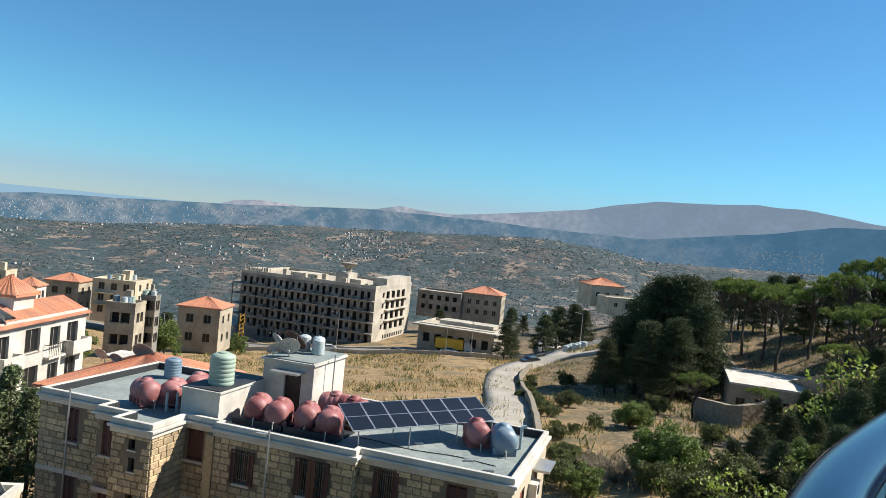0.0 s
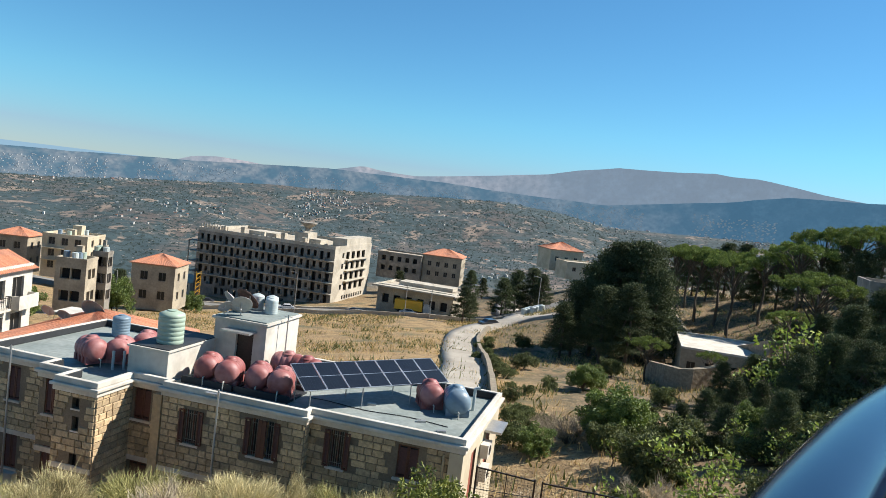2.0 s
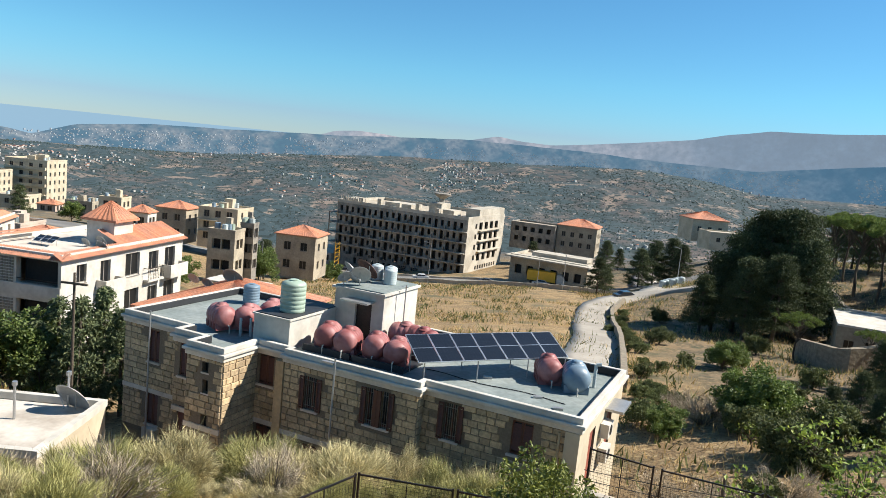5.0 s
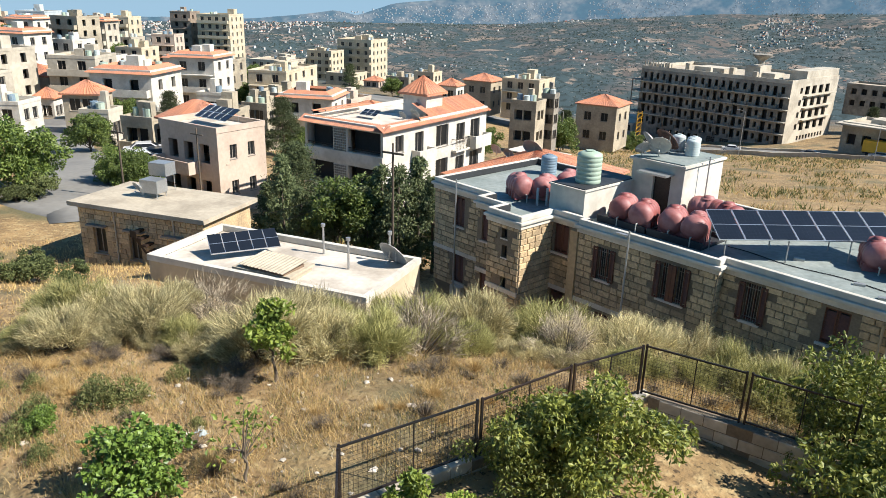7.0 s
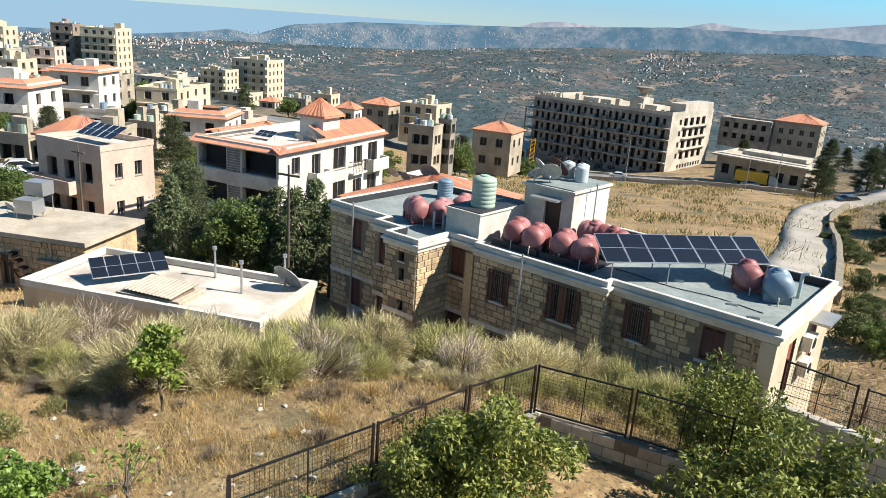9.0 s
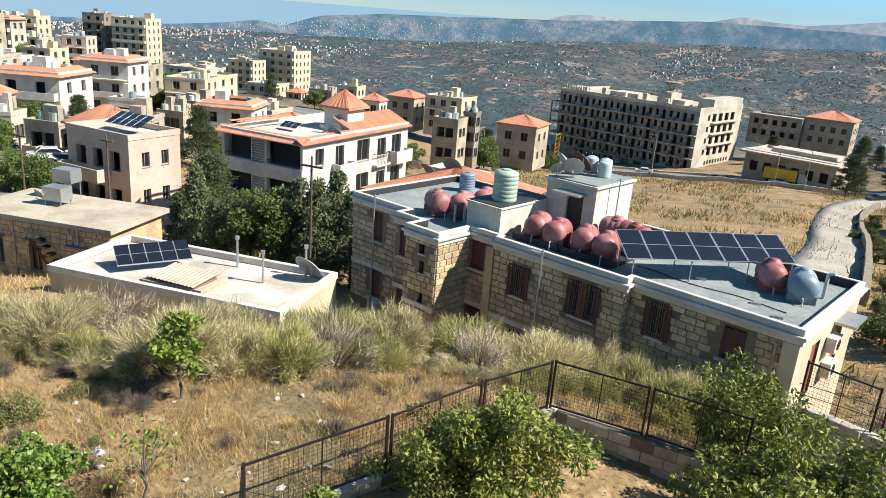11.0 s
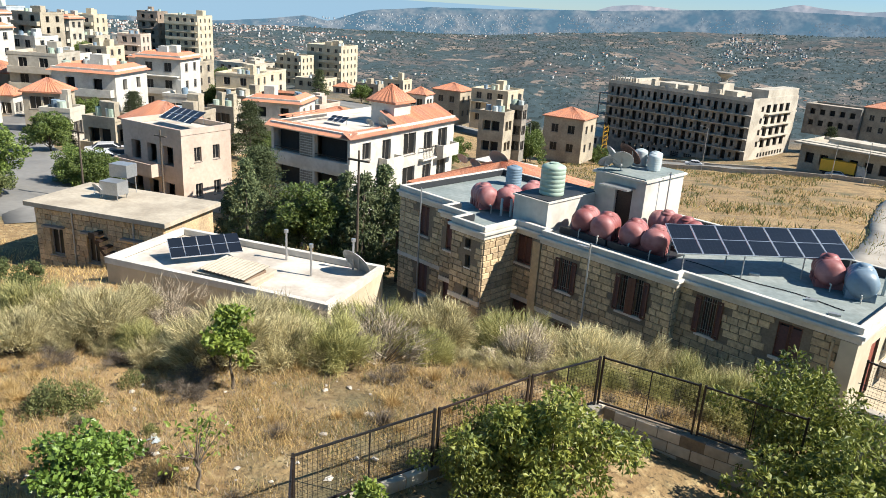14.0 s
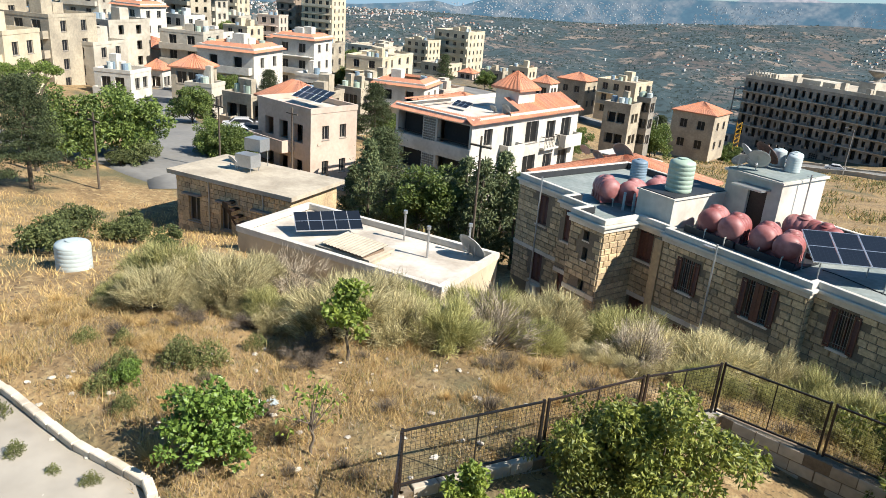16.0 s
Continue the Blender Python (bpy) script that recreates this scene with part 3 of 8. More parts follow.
def hip_roof(W, D, over, rise, thick=0.18, ridge=0.5):
    """Hipped roof shape with an eave board and raised tile courses."""
    s = Shape()
    x0, x1, y0, y1 = -over, W + over, -over, D + over
    k = min(W, D) * ridge
    cx0, cx1, cy = (x0 + k, x1 - k, (y0 + y1) / 2) if W >= D else ((x0 + x1) / 2, (x0 + x1) / 2, None)
    low = [(x0, y0, 0), (x1, y0, 0), (x1, y1, 0), (x0, y1, 0)]
    if W >= D:
        top = [(x0 + (y1 - y0) / 2, cy, rise), (x1 - (y1 - y0) / 2, cy, rise)]
        quads = [(low[0], low[1], top[1], top[0]), (low[1], low[2], top[1], top[1]), (low[2], low[3], top[0], top[1]), (low[3], low[0], top[0], top[0])]
    else:
        top = [(cx0, y0 + (x1 - x0) / 2, rise), (cx0, y1 - (x1 - x0) / 2, rise)]
        quads = [(low[0], low[1], top[0], top[0]), (low[1], low[2], top[1], top[0]), (low[2], low[3], top[1], top[1]), (low[3], low[0], top[0], top[1])]
    for a, b, c, d in quads:
        a, b, c, d = (Vector(p) for p in (a, b, c, d))
        n = max(5, min(26, int((b - a).length / 0.45)))
        up = (b - a).cross(d - a).normalized() * 0.05
        for i in range(n):
            p0, p1 = a.lerp(b, i / n), a.lerp(b, (i + 1) / n)
            q0, q1 = d.lerp(c, i / n), d.lerp(c, (i + 1) / n)
            pm, qm = (p0 + p1) / 2 + up, (q0 + q1) / 2 + up
            s.add([p0, pm, qm, q0], [(0, 1, 2, 3)])
            s.add([pm, p1, q1, qm], [(0, 1, 2, 3)])
    s.box(x0, x1, y0, y1, -thick, -0.004)
    return s


def regular(L, floors, cols, w, h, sill=0.95, storey=3.0, margin=0.7, kind="window", skip=()):
    out = []
    step = (L - 2 * margin) / cols
    for f in range(floors):
        for c in range(cols):
            if (f, c) in skip:
                continue
            out.append((margin + step * (c + 0.5) - w / 2, f * storey + sill, w, h, kind))
    return out


def building(name, label, x, y, z, yaw, W, D, H, wall, openings, roof="flat", roofmat=None, balconies=(), rise=1.6, parapet=0.7, category="house",
             edge=None, group="", over=0.35, wall_label=""):
    b = thing(name, pose(x, y, z, 0, 0, yaw), label, category, group)
    part("wall", walls(W, D, H, openings).weld(), wall, b, wall_label)
    for face, ops in openings.items():
        m = FACES[face](W, D)
        for ox, oz, w, h, kind in ops:
            put_window(w, h, kind, b, m @ Matrix.Translation((ox, 0, oz)))
    if roof == "flat":
        s = Shape().box(0.2, W - 0.2, 0.2, D - 0.2, H - 0.25, H - 0.02)
        part("roof", s, roofmat or ROOFSCREED, b)
        t = 0.2
        s = Shape()
        s.box(-0.05, W + 0.05, -0.05, t, H, H + parapet)
        s.box(-0.05, W + 0.05, D - t, D + 0.05, H, H + parapet)
        s.box(-0.05, t, t, D - t, H, H + parapet)
        s.box(W - t, W + 0.05, t, D - t, H, H + parapet)
        part("parapet", s, edge or wall, b)
    elif roof == "hip":
        part("roof", hip_roof(W, D, over, rise), roofmat or TILE, b, m=pose(0, 0, H + 0.18))
    for face, s0, s1, bz, depth, style in balconies:
        m = FACES[face](W, D)
        s = Shape().box(s0, s1, -depth, 0.0, bz - 0.18, bz)
        if style == "solid":
            s.box(s0, s1, -depth, -depth + 0.12, bz, bz + 0.95)
            s.box(s0, s0 + 0.12, -depth + 0.12, 0, bz, bz + 0.95)
            s.box(s1 - 0.12, s1, -depth + 0.12, 0, bz, bz + 0.95)
        ob = part("balcony", s, edge or wall, b, m=m)
        if style == "rail":
            r = Shape()
            n = max(3, int((s1 - s0) / 0.25))
            for i in range(n + 1):
                px = s0 + 0.03 + (s1 - s0 - 0.06) * i / n
                r.box(px - 0.012, px + 0.012, -depth + 0.02, -depth + 0.045, bz, bz + 0.95)
            r.box(s0, s1, -depth + 0.01, -depth + 0.06, bz + 0.95, bz + 1.0)
            for px in (s0, s1 - 0.04):
                r.box(px, px + 0.04, -depth + 0.06, 0, bz + 0.95, bz + 1.0)
            part("railing", r, STEEL, ob, "thin dark metal railing")
    return b


# -- the empty hotel --
def hotel():
    W, D, st = 43.0, 27.0, 3.0
    front, right = [], []
    cols = 21
    step = (W - 1.4) / cols
    for f in range(1, 6):
        for c in range(cols):
            x = 0.7 + step * c + 0.35
            if f >= 4:
                front.append((x - 0.05, f * st + 0.7, 0.9, 1.65, "void") if (c + f) % 3 else (x - 0.1, f * st + 0.1, 1.0, 2.3, "void"))
            elif c % 2 == 0:
                front.append((x, f * st + 0.1, 1.2, 2.3, "void"))
            else:
                front.append((x + 0.1, f * st + 0.7, 0.8, 1.4, "void"))
    for c in range(3, 16):
        x = 0.7 + step * c + 0.3
        if c in (11, 13):
            front.append((x - 0.3, 0.6, 2.4, 1.9, "grid"))
        elif c < 10:
            front.append((x, 0.5, 1.0, 1.9, "void"))
    front.append((32.5, 0.0, 4.2, 2.4, "void"))
    for f in range(2, 6):
        for k in range(4):
            right.append((8.0 + k * 3.9, f * st + 0.15, 2.3, 2.1, "void"))
        right.append((5.2, f * st + 0.6, 1.3, 1.4, "void"))
    for k in range(9):
        right.append((7.5 + k * 1.75, st + 0.7, 1.0, 1.1, "void"))
        right.append((6.5 + k * 1.9, 0.5, 1.0, 1.4, "void"))
    bal = [("front", 0.0, W, f * st, 1.0, "slab") for f in range(2, 6)] + [("right", 7.4, 23.8, f * st, 0.9, "slab") for f in range(3, 6)]
    fc = Vector((-17.0, 199.4))
    yaw = -19.0
    ux = Vector((math.cos(radians(yaw)), math.sin(radians(yaw))))
    o = fc - ux * W
    b = building("empty_hotel", "abandoned six-storey concrete hotel with gaping windows", o.x, o.y, -37.3, yaw, W, D, 18.2, GREYCON, {"front": front, "right": right},
                 balconies=bal, edge=PALECON, category="hotel", parapet=0.9)
    # Paler cream skin paints in the end wall's sunlight against the shaded front.
    sh = Shape()
    m = FACES["right"](W, D)
    cut = right
    xs = sorted({0.0, D, *[o[0] for o in cut], *[o[0] + o[2] for o in cut]})
    zs = sorted({-1.5, 18.2, *[o[1] for o in cut], *[o[1] + o[3] for o in cut]})
    for i in range(len(xs) - 1):
        for j in range(len(zs) - 1):
            cx, cz = (xs[i] + xs[i + 1]) / 2, (zs[j] + zs[j + 1]) / 2
            if not any(o[0] < cx < o[0] + o[2] and o[1] < cz < o[1] + o[3] for o in cut):
                sh.add([m @ Vector(q) for q in ((xs[i], -0.02, zs[j]), (xs[i + 1], -0.02, zs[j]), (xs[i + 1], -0.02, zs[j + 1]), (xs[i], -0.02, zs[j + 1]))], [(0, 1, 2, 3)])
    part("end_wall_render", sh.weld(), PALECON, b, "cream end wall skin, paled for its sunlit side")
    for f in range(1, 6):
        for c in range(0, cols, 2):
            x = 0.7 + step * c
            part("partition", Shape().box(x - 0.08, x + 0.08, -0.9, -0.02, f * st, f * st + 0.95), GREYCON, b)
    for x0, x1, y0, y1, h in ((0.4, 5, 3, 9, 0.4), (11, 20, 9, 16, 0.2), (27.5, 31.5, 6, 12, 2.0), (33, 36.5, 4, 9, 0.7), (38.5, 42.8, 8, 26.8, 1.7)):
        part("roof_block", Shape().box(x0, x1, y0, y1, 18.0, 19.2 + h), PALECON, b)
    part("water_bowl", Shape().lathe([(0.9, 0), (0.9, 1.0), (2.4, 2.2), (2.5, 2.5), (2.2, 2.6), (0, 2.55)], 20, pose(30.0, 9, 21.5)), GREYCON, b, "concrete bowl water tower")
    for k in range(11):
        x = 0.6 + k * 0.85
        part("column_stub", Shape().box(x, x + 0.2, 0.3, 0.5, 19.1, 20.2 + 0.3 * (k % 2)), GREYCON, b)
    for k in range(5):
        part("chimney", Shape().box(6 + k * 6.4, 7.2 + k * 6.4, 2.0, 3.0, 18.2, 20.1 + (k % 2) * 0.5), PALECON, b)
    # long low wing beside the tower block
    part("podium", Shape().box(-14, -0.05, -1.5, 14, -1.5, 2.6), PALECON, b)
    # Solid dark boxes paint the openings' shade; the podium wall is uncut.
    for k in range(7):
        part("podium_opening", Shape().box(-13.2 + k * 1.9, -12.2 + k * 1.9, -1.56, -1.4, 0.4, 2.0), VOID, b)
    s = Shape()
    for f in range(2, 6):
        s.box(-3.4, -0.05, 0.5, 6, f * st - 0.2, f * st)
    for x in (-3.3, -0.4):
        s.box(x, x + 0.25, 0.6, 0.85, 2.6, 15)
    part("unfinished_frame", s, GREYCON, b)
    return b


hotel()

# -- low annex and the hillside houses beyond the highway --
building("roadside_annex", "low derelict stone annex with a broad flat concrete roof", -4.0, 179.5, -29.2, -20, 19.5, 12, 4.6, BEIGE,
         {"front": regular(19.5, 1, 6, 1.7, 2.2, 0.6, kind="void"), "right": regular(12, 1, 2, 1.6, 1.8, 0.8, kind="void")}, roofmat=ROOFSCREED, edge=PALECON, parapet=0.6)
single("annex_canopy", Shape().box(-0.8, 20.5, -2.2, 3, 0, 0.35).box(4, 18, 4, 9, 0.35, 1.2), PALECON, pose(-4.0, 179.5, -24.5, 0, 0, -20), "overhanging concrete canopy on the derelict annex", "canopy")
building("ruined_house", "roofless grey stone house beside the hotel", -6, 228, -27.0, -15, 14, 9, 6.2, GREYCON, {"front": regular(14, 2, 5, 1.3, 1.5, kind="void"), "right": regular(9, 2, 2, 1.3, 1.5, kind="void")}, parapet=0.5)
building("red_roof_house", "stone house with a red hipped tile roof", 8.2, 226, -27.0, -12, 12, 10, 7.2, BEIGE, {"front": regular(12, 2, 4, 1.2, 1.5), "right": regular(10, 2, 3, 1.2, 1.5)}, "hip", rise=2.0)
building("hill_house", "pale plastered house with a red hipped roof among cypresses", 47.5, 225, -18.6, 12, 11, 10, 5.0, CREAM, {"front": regular(11, 1, 3, 1.2, 1.4, 1.6), "right": regular(10, 1, 2, 1.2, 1.4, 1.6)}, "hip", rise=2.2)
building("hill_annex", "low pale outbuilding beside the hill house", 50, 212, -19.5, 12, 12, 8, 3.4, CREAM, {"front": regular(12, 1, 3, 1.2, 1.2)}, parapet=0.3)

# -- white apartment house with tiled roof edges --
def apartments():
    W, D, st, n = 8.4, 15.8, 3.0, 4
    front, right = [], []
    for f in range(n):
        front += [(0.25, f * st + 0.95, 2.9, 1.85, "void"), (4.75, f * st + 0.95, 3.4, 1.85, "void")]
        right += [(1.6, f * st + 1.0, 1.1, 1.4, "window"), (4.3, f * st + 0.25, 1.2, 2.1, "window"), (7.4, f * st + 0.6, 1.9, 1.9, "window"), (10.6, f * st + 0.7, 1.4, 1.6, "window"), (13.0, f * st + 0.3, 1.6, 2.1, "window")]
    bal = [("right", 3.8, 6.2, f * st, 0.9, "solid") for f in range(1, n)] + [("right", 12.6, 15.4, f * st, 0.9, "solid") for f in range(1, n)] + [("right", 9.9, 12.2, f * st, 0.5, "rail") for f in range(1, n)]
    b = building("apartment_house", "white four-storey apartment house with orange tiled roof edges", -40.9, 47.7, -22.5, -4, W, D, 12.0, WHITEPAINT, {"front": front, "right": right}, balconies=bal, roofmat=ROOFWHITE,
                 category="apartment house", parapet=0.35)
    for f in range(n):
        s = Shape()
        for i in range(6):
            for j in range(9):
                s.box(3.28 + i * 0.22, 3.43 + i * 0.22, -0.06, 0.0, f * st + 0.9 + j * 0.21, f * st + 1.04 + j * 0.21)
        part("block_screen", s, GREYCON, b, "pierced concrete block screen")
        r = Shape()
        for s0, s1 in ((0.25, 3.15), (4.75, 8.15)):
            r.box(s0, s1, 0.05, 0.09, f * st + 1.25, f * st + 1.3)
        part("balcony_rail", r, STEEL, b)
        part("band", Shape().box(-0.12, W + 0.02, -0.12, -0.003, f * st + 0.1, f * st + 0.92), WHITEPAINT, b)
    s = Shape()
    for i in range(38):
        x = -0.45 + i * 0.245
        s.add([(x, -0.45, 11.95), (x + 0.12, -0.45, 12.03), (x + 0.12, 0.4, 12.5), (x, 0.4, 12.42)], [(0, 1, 2, 3)])
        s.add([(x + 0.12, -0.45, 12.03), (x + 0.245, -0.45, 11.95), (x + 0.245, 0.4, 12.42), (x + 0.12, 0.4, 12.5)], [(0, 1, 2, 3)])
    part("roof_edge", s, TILE, b, "sloping band of orange roof tiles")
    s = Shape()
    for i in range(64):
        y = -0.45 + i * 0.258
        hi, inn = (12.5, W - 0.35) if y < 7 else (13.3, W - 2.4)
        s.add([(W + 0.45, y, 11.95), (W + 0.45, y + 0.13, 12.03), (inn, y + 0.13, hi), (inn, y, hi - 0.08)], [(0, 1, 2, 3)])
        s.add([(W + 0.45, y + 0.13, 12.03), (W + 0.45, y + 0.258, 11.95), (inn, y + 0.258, hi - 0.08), (inn, y + 0.13, hi)], [(0, 1, 2, 3)])
    part("roof_edge", s, TILE, b, "sloping band of orange roof tiles")
    part("upper_room", Shape().box(4.5, 7.0, 7.8, 10.3, 11.9, 13.9), WHITEPAINT, b)
    part("pyramid_roof", hip_roof(2.5, 2.5, 0.35, 1.4), TILE, b, "orange pyramid roof", m=pose(4.5, 7.8, 14.05))
    part("pergola", Shape().box(-0.2, 0.0, 1, 7, 12.6, 12.7).box(0.6, 0.75, 1, 7, 12.6, 12.7).box(1.4, 1.55, 1, 7, 12.75, 12.85), TILE, b)
    return b


apartments()
building("tiled_house", "low house under a broad orange tiled roof", -27.2, 48.0, -20.0, -9, 9.5, 11, 6.6, BEIGE, {"front": regular(9.5, 2, 3, 1.1, 1.3), "right": regular(11, 2, 3, 1.1, 1.3)}, "hip", rise=1.7)
building("small_tiled_house", "small cream house with an orange hipped roof", -10.6, 48.0, -17.2, -18, 3.4, 3.8, 3.2, CREAM, {"right": regular(3.8, 1, 1, 0.8, 1.0)}, "hip", rise=1.3)

# -- rosy house with balconies --
building("rosy_house", "rosy plastered four-storey house with balconies", -57.0, 46.0, -22.6, -4, 8.0, 5.6, 10.3, PINKREND,
         {"front": regular(8.0, 3, 3, 1.3, 1.7, 0.8, 3.3, kind="void"), "right": regular(5.6, 3, 2, 0.8, 1.3, 1.2, 3.3)}, roofmat=ROOFWHITE, parapet=0.5,
         balconies=[("front", 0.3, 5.6, f * 3.3, 1.4, "solid") for f in (1, 2)] + [("right", 0.8, 1.3, f * 3.3 + 0.9, 0.04, "slab") for f in (1, 2)])
building("rosy_house_wing", "orange tiled wing behind the rosy house", -62.5, 50.5, -22.6, -6, 6.5, 5, 9.6, PINKREND, {"front": regular(9, 3, 3, 1.0, 1.4), "left": []}, "hip", rise=1.8)

# -- beige stone house and the whitewashed flat house below the field --
beige = building("flat_stone_house", "old stone house with a pale flat concrete roof", -37.9, 24.35, -16.2, 10.4, 8.5, 4.35, 4.3, MATS["sandstone"],
                 {"front": [(0.9, 1.5, 0.9, 1.5, "window"), (3.4, 1.4, 0.8, 1.5, "window"), (7.0, 0.2, 1.0, 1.9, "void")], "right": [(1.2, 0.6, 1.2, 1.6, "void"), (2.9, 1.2, 0.8, 1.2, "window")]}, parapet=0.02)
part("eave_slab", Shape().box(-0.35, 8.85, -0.4, 4.65, 4.25, 4.5), ROOFSCREED, beige)
for k in range(3):
    part("lintel", Shape().box(0.7 + k * 2.6, 2.0 + k * 2.6, -0.35, 0, 3.15, 3.25), FRAMEW, beige)
stair = part("outer_stair", Shape().box(4.2, 4.62, -0.74, -0.70, 3.1, 3.44).add([(4.25, -0.72, 3.3), (6.95, -0.72, -0.1), (6.95, -0.72, 0.15), (4.25, -0.72, 3.55)], [(0, 1, 2, 3)]), STEEL, beige, "steep dark outside stair")
for k in range(9):
    part("step", Shape().box(4.3 + k * 0.28, 4.6 + k * 0.28, -0.69, -0.05, 3.3 - k * 0.36, 3.42 - k * 0.36), STEEL, stair)
for k in range(2):
    part("drainpipe", Shape().tube((2.6 + k * 4.0, -0.08, -1), (2.6 + k * 4.0, -0.08, 4.2), 0.05), GALV, beige)

low = building("whitewashed_house", "low flat house with a sunlit whitewashed roof", -26.35, 19.85, -14.85, 7, 10.9, 5.0, 3.3, CREAM, {"front": [], "right": [(1.5, 0.8, 0.9, 1.2, "window")]}, roofmat=ROOFWHITE, parapet=0.28, edge=WHITEPAINT)
part("lean_to_roof", Shape().box(4.3, 7.2, 0.3, 2.2, 3.5, 3.62).box(4.4, 7.1, 0.4, 2.1, 3.2, 3.5), ROOFSCREED, low)
part("roof_block", Shape().box(7.6, 10.4, -1.2, 0.0, -0.6, 2.9), ROOFWHITE, low)
for px, py in ((6.4, 4.2), (8.4, 3.0), (9.6, 4.6)):
    part("vent_pipe", Shape().tube((px, py, 3.2), (px, py, 4.7), 0.05).tube((px, py, 4.6), (px, py, 4.75), 0.1), GALV, low)

# -- the town on the slope: plan azimuth span, eye angles of roof and foot, distance --
TOWN = [
    ("apartment_block", "pale apartment block with an orange tiled roof", -50.9, -47.2, -4.6, -7.6, 210, "hip", WHITEPAINT, 6),
    ("apartment_block", "cream apartment block with red tiles and arches", -54.0, -49.8, -6.9, -9.0, 165, "hip", CREAM, -4),
    ("apartment_block", "white block of flats with terraces and a red roof", -52.5, -49.2, -5.8, -8.0, 185, "hip", WHITEPAINT, 8),
    ("town_house", "tall weathered stone town house with orange tiles", -57.6, -54.4, -6.7, -11.2, 112, "hip", BEIGE, 20),
    ("town_house", "white concrete house with slit windows", -62.7, -59.3, -7.6, -10.2, 118, "flat", WHITEPAINT, 10),
    ("town_house", "white house with a small red roof", -59.2, -57.4, -7.0, -10.0, 135, "hip", WHITEPAINT, 14),
    ("apartment_block", "large pale apartment block at the edge of town", -71.5, -66.6, -5.2, -10.0, 105, "flat", CREAM, 12),
    ("town_house", "unfinished concrete frame house", -54.2, -51.0, -9.0, -12.6, 92, "flat", BEIGE, -8),
    ("town_house", "flat roofed beige house on the street", -56.6, -54.0, -8.4, -12.0, 100, "flat", PALECON, 10),
    ("town_house", "small white house with a roof terrace", -48.6, -46.2, -7.4, -10.2, 125, "flat", WHITEPAINT, 4),
    ("town_house", "old flat beige stone house", -45.6, -42.9, -8.2, -10.8, 118, "flat", BEIGE, -10),
    ("town_house", "blue plastered house with a red hipped roof", -40.4, -37.7, -7.6, -9.4, 185, "hip", material("pale_blue_render", (0.50, 0.60, 0.66), 0.85), -12),
    ("hotel_block", "stepped cream hotel with rows of balconies", -40.5, -38.0, -4.4, -7.4, 325, "flat", CREAM, -8),
    ("hotel_block", "tall cream hotel with rows of balconies", -38.4, -34.9, -3.55, -7.4, 335, "flat", CREAM, -8),
    ("town_house", "cream block below the stepped hotel", -39.2, -36.3, -6.0, -8.4, 285, "flat", CREAM, -5),
    ("town_house", "small pink house with a red roof", -36.2, -34.6, -6.3, -8.0, 280, "hip", PINKREND, -5),
    ("town_house", "flat grey house below the hotel", -34.6, -32.2, -6.2, -8.0, 270, "flat", BEIGE, -14),
    ("tower_block", "tall unfinished brown concrete tower block", -49.7, -48.1, -1.8, -6.0, 345, "flat", material("brown_concrete", (0.26, 0.20, 0.15), 0.9, stain=0.2, grain=1.5), 5),
    ("tower_block", "tall cream tower block stepping to the ground", -48.0, -45.4, -1.95, -6.0, 335, "flat", CREAM, 5),
    ("town_house", "long low white buildings beside the tower", -45.0, -41.0, -5.1, -6.6, 320, "flat", PALECON, -10),
    ("town_house", "grey sheds below the tower", -44.0, -41.6, -6.0, -7.2, 270, "flat", GREYCON, -10),
    ("town_house", "house with an orange tiled roof above the valley", -28.8, -25.8, -6.0, -8.2, 200, "hip", BEIGE, -16),
    ("town_house", "cream flat roofed house above the valley", -25.9, -22.1, -6.1, -8.4, 192, "flat", CREAM, -16),
    ("town_house", "beige house with deep shaded balconies", -25.0, -22.4, -7.7, -10.6, 128, "flat", BEIGE, -12),
    ("town_house", "narrow grey stone house", -22.5, -21.2, -7.1, -10.4, 132, "flat", GREYCON, -12),
    ("town_house", "beige house with an orange hipped roof by the highway", -20.2, -16.1, -7.3, -10.2, 152, "hip", BEIGE, -14),
    ("town_house", "white house on the upper slope with a red roof", -60.6, -58.9, -4.3, -6.4, 240, "hip", WHITEPAINT, 10),
    ("apartment_block", "white apartment block on the upper slope", -58.7, -56.9, -3.8, -6.2, 245, "flat", WHITEPAINT, 6),
    ("apartment_block", "grey blue apartment block on the upper slope", -59.5, -57.0, -1.9, -4.4, 300, "flat", material("grey_blue_render", (0.42, 0.46, 0.47), 0.85), 6),
    ("apartment_block", "brown apartment block high on the slope", -67.6, -63.6, -1.2, -4.0, 290, "flat", material("brown_concrete", (0.26, 0.20, 0.15)), 10),
    ("apartment_block", "yellow apartment block high on the slope", -63.4, -60.6, -1.6, -4.0, 300, "flat", CREAM, 10),
    ("apartment_block", "tall white block on the upper slope", -56.6, -54.4, -2.4, -5.6, 270, "flat", WHITEPAINT, 6),
    ("apartment_block", "yellow and white block on the upper slope", -54.2, -52.0, -2.2, -5.0, 300, "flat", CREAM, 6),
    ("apartment_block", "white block with shaded terraces", -56.4, -53.4, -4.8, -7.6, 215, "flat", WHITEPAINT, 4),
    ("town_house", "villa with terraces on the upper slope", -71.0, -67.5, -3.2, -5.0, 270, "hip", WHITEPAINT, 12),
    ("town_house", "cream house at the far edge of the slope", -32.4, -30.4, -5.8, -8.0, 230, "flat", CREAM, -10),
    ("town_house", "pale house behind the apartment house", -30.6, -28.6, -6.4, -8.6, 180, "hip", WHITEPAINT, -10),
]
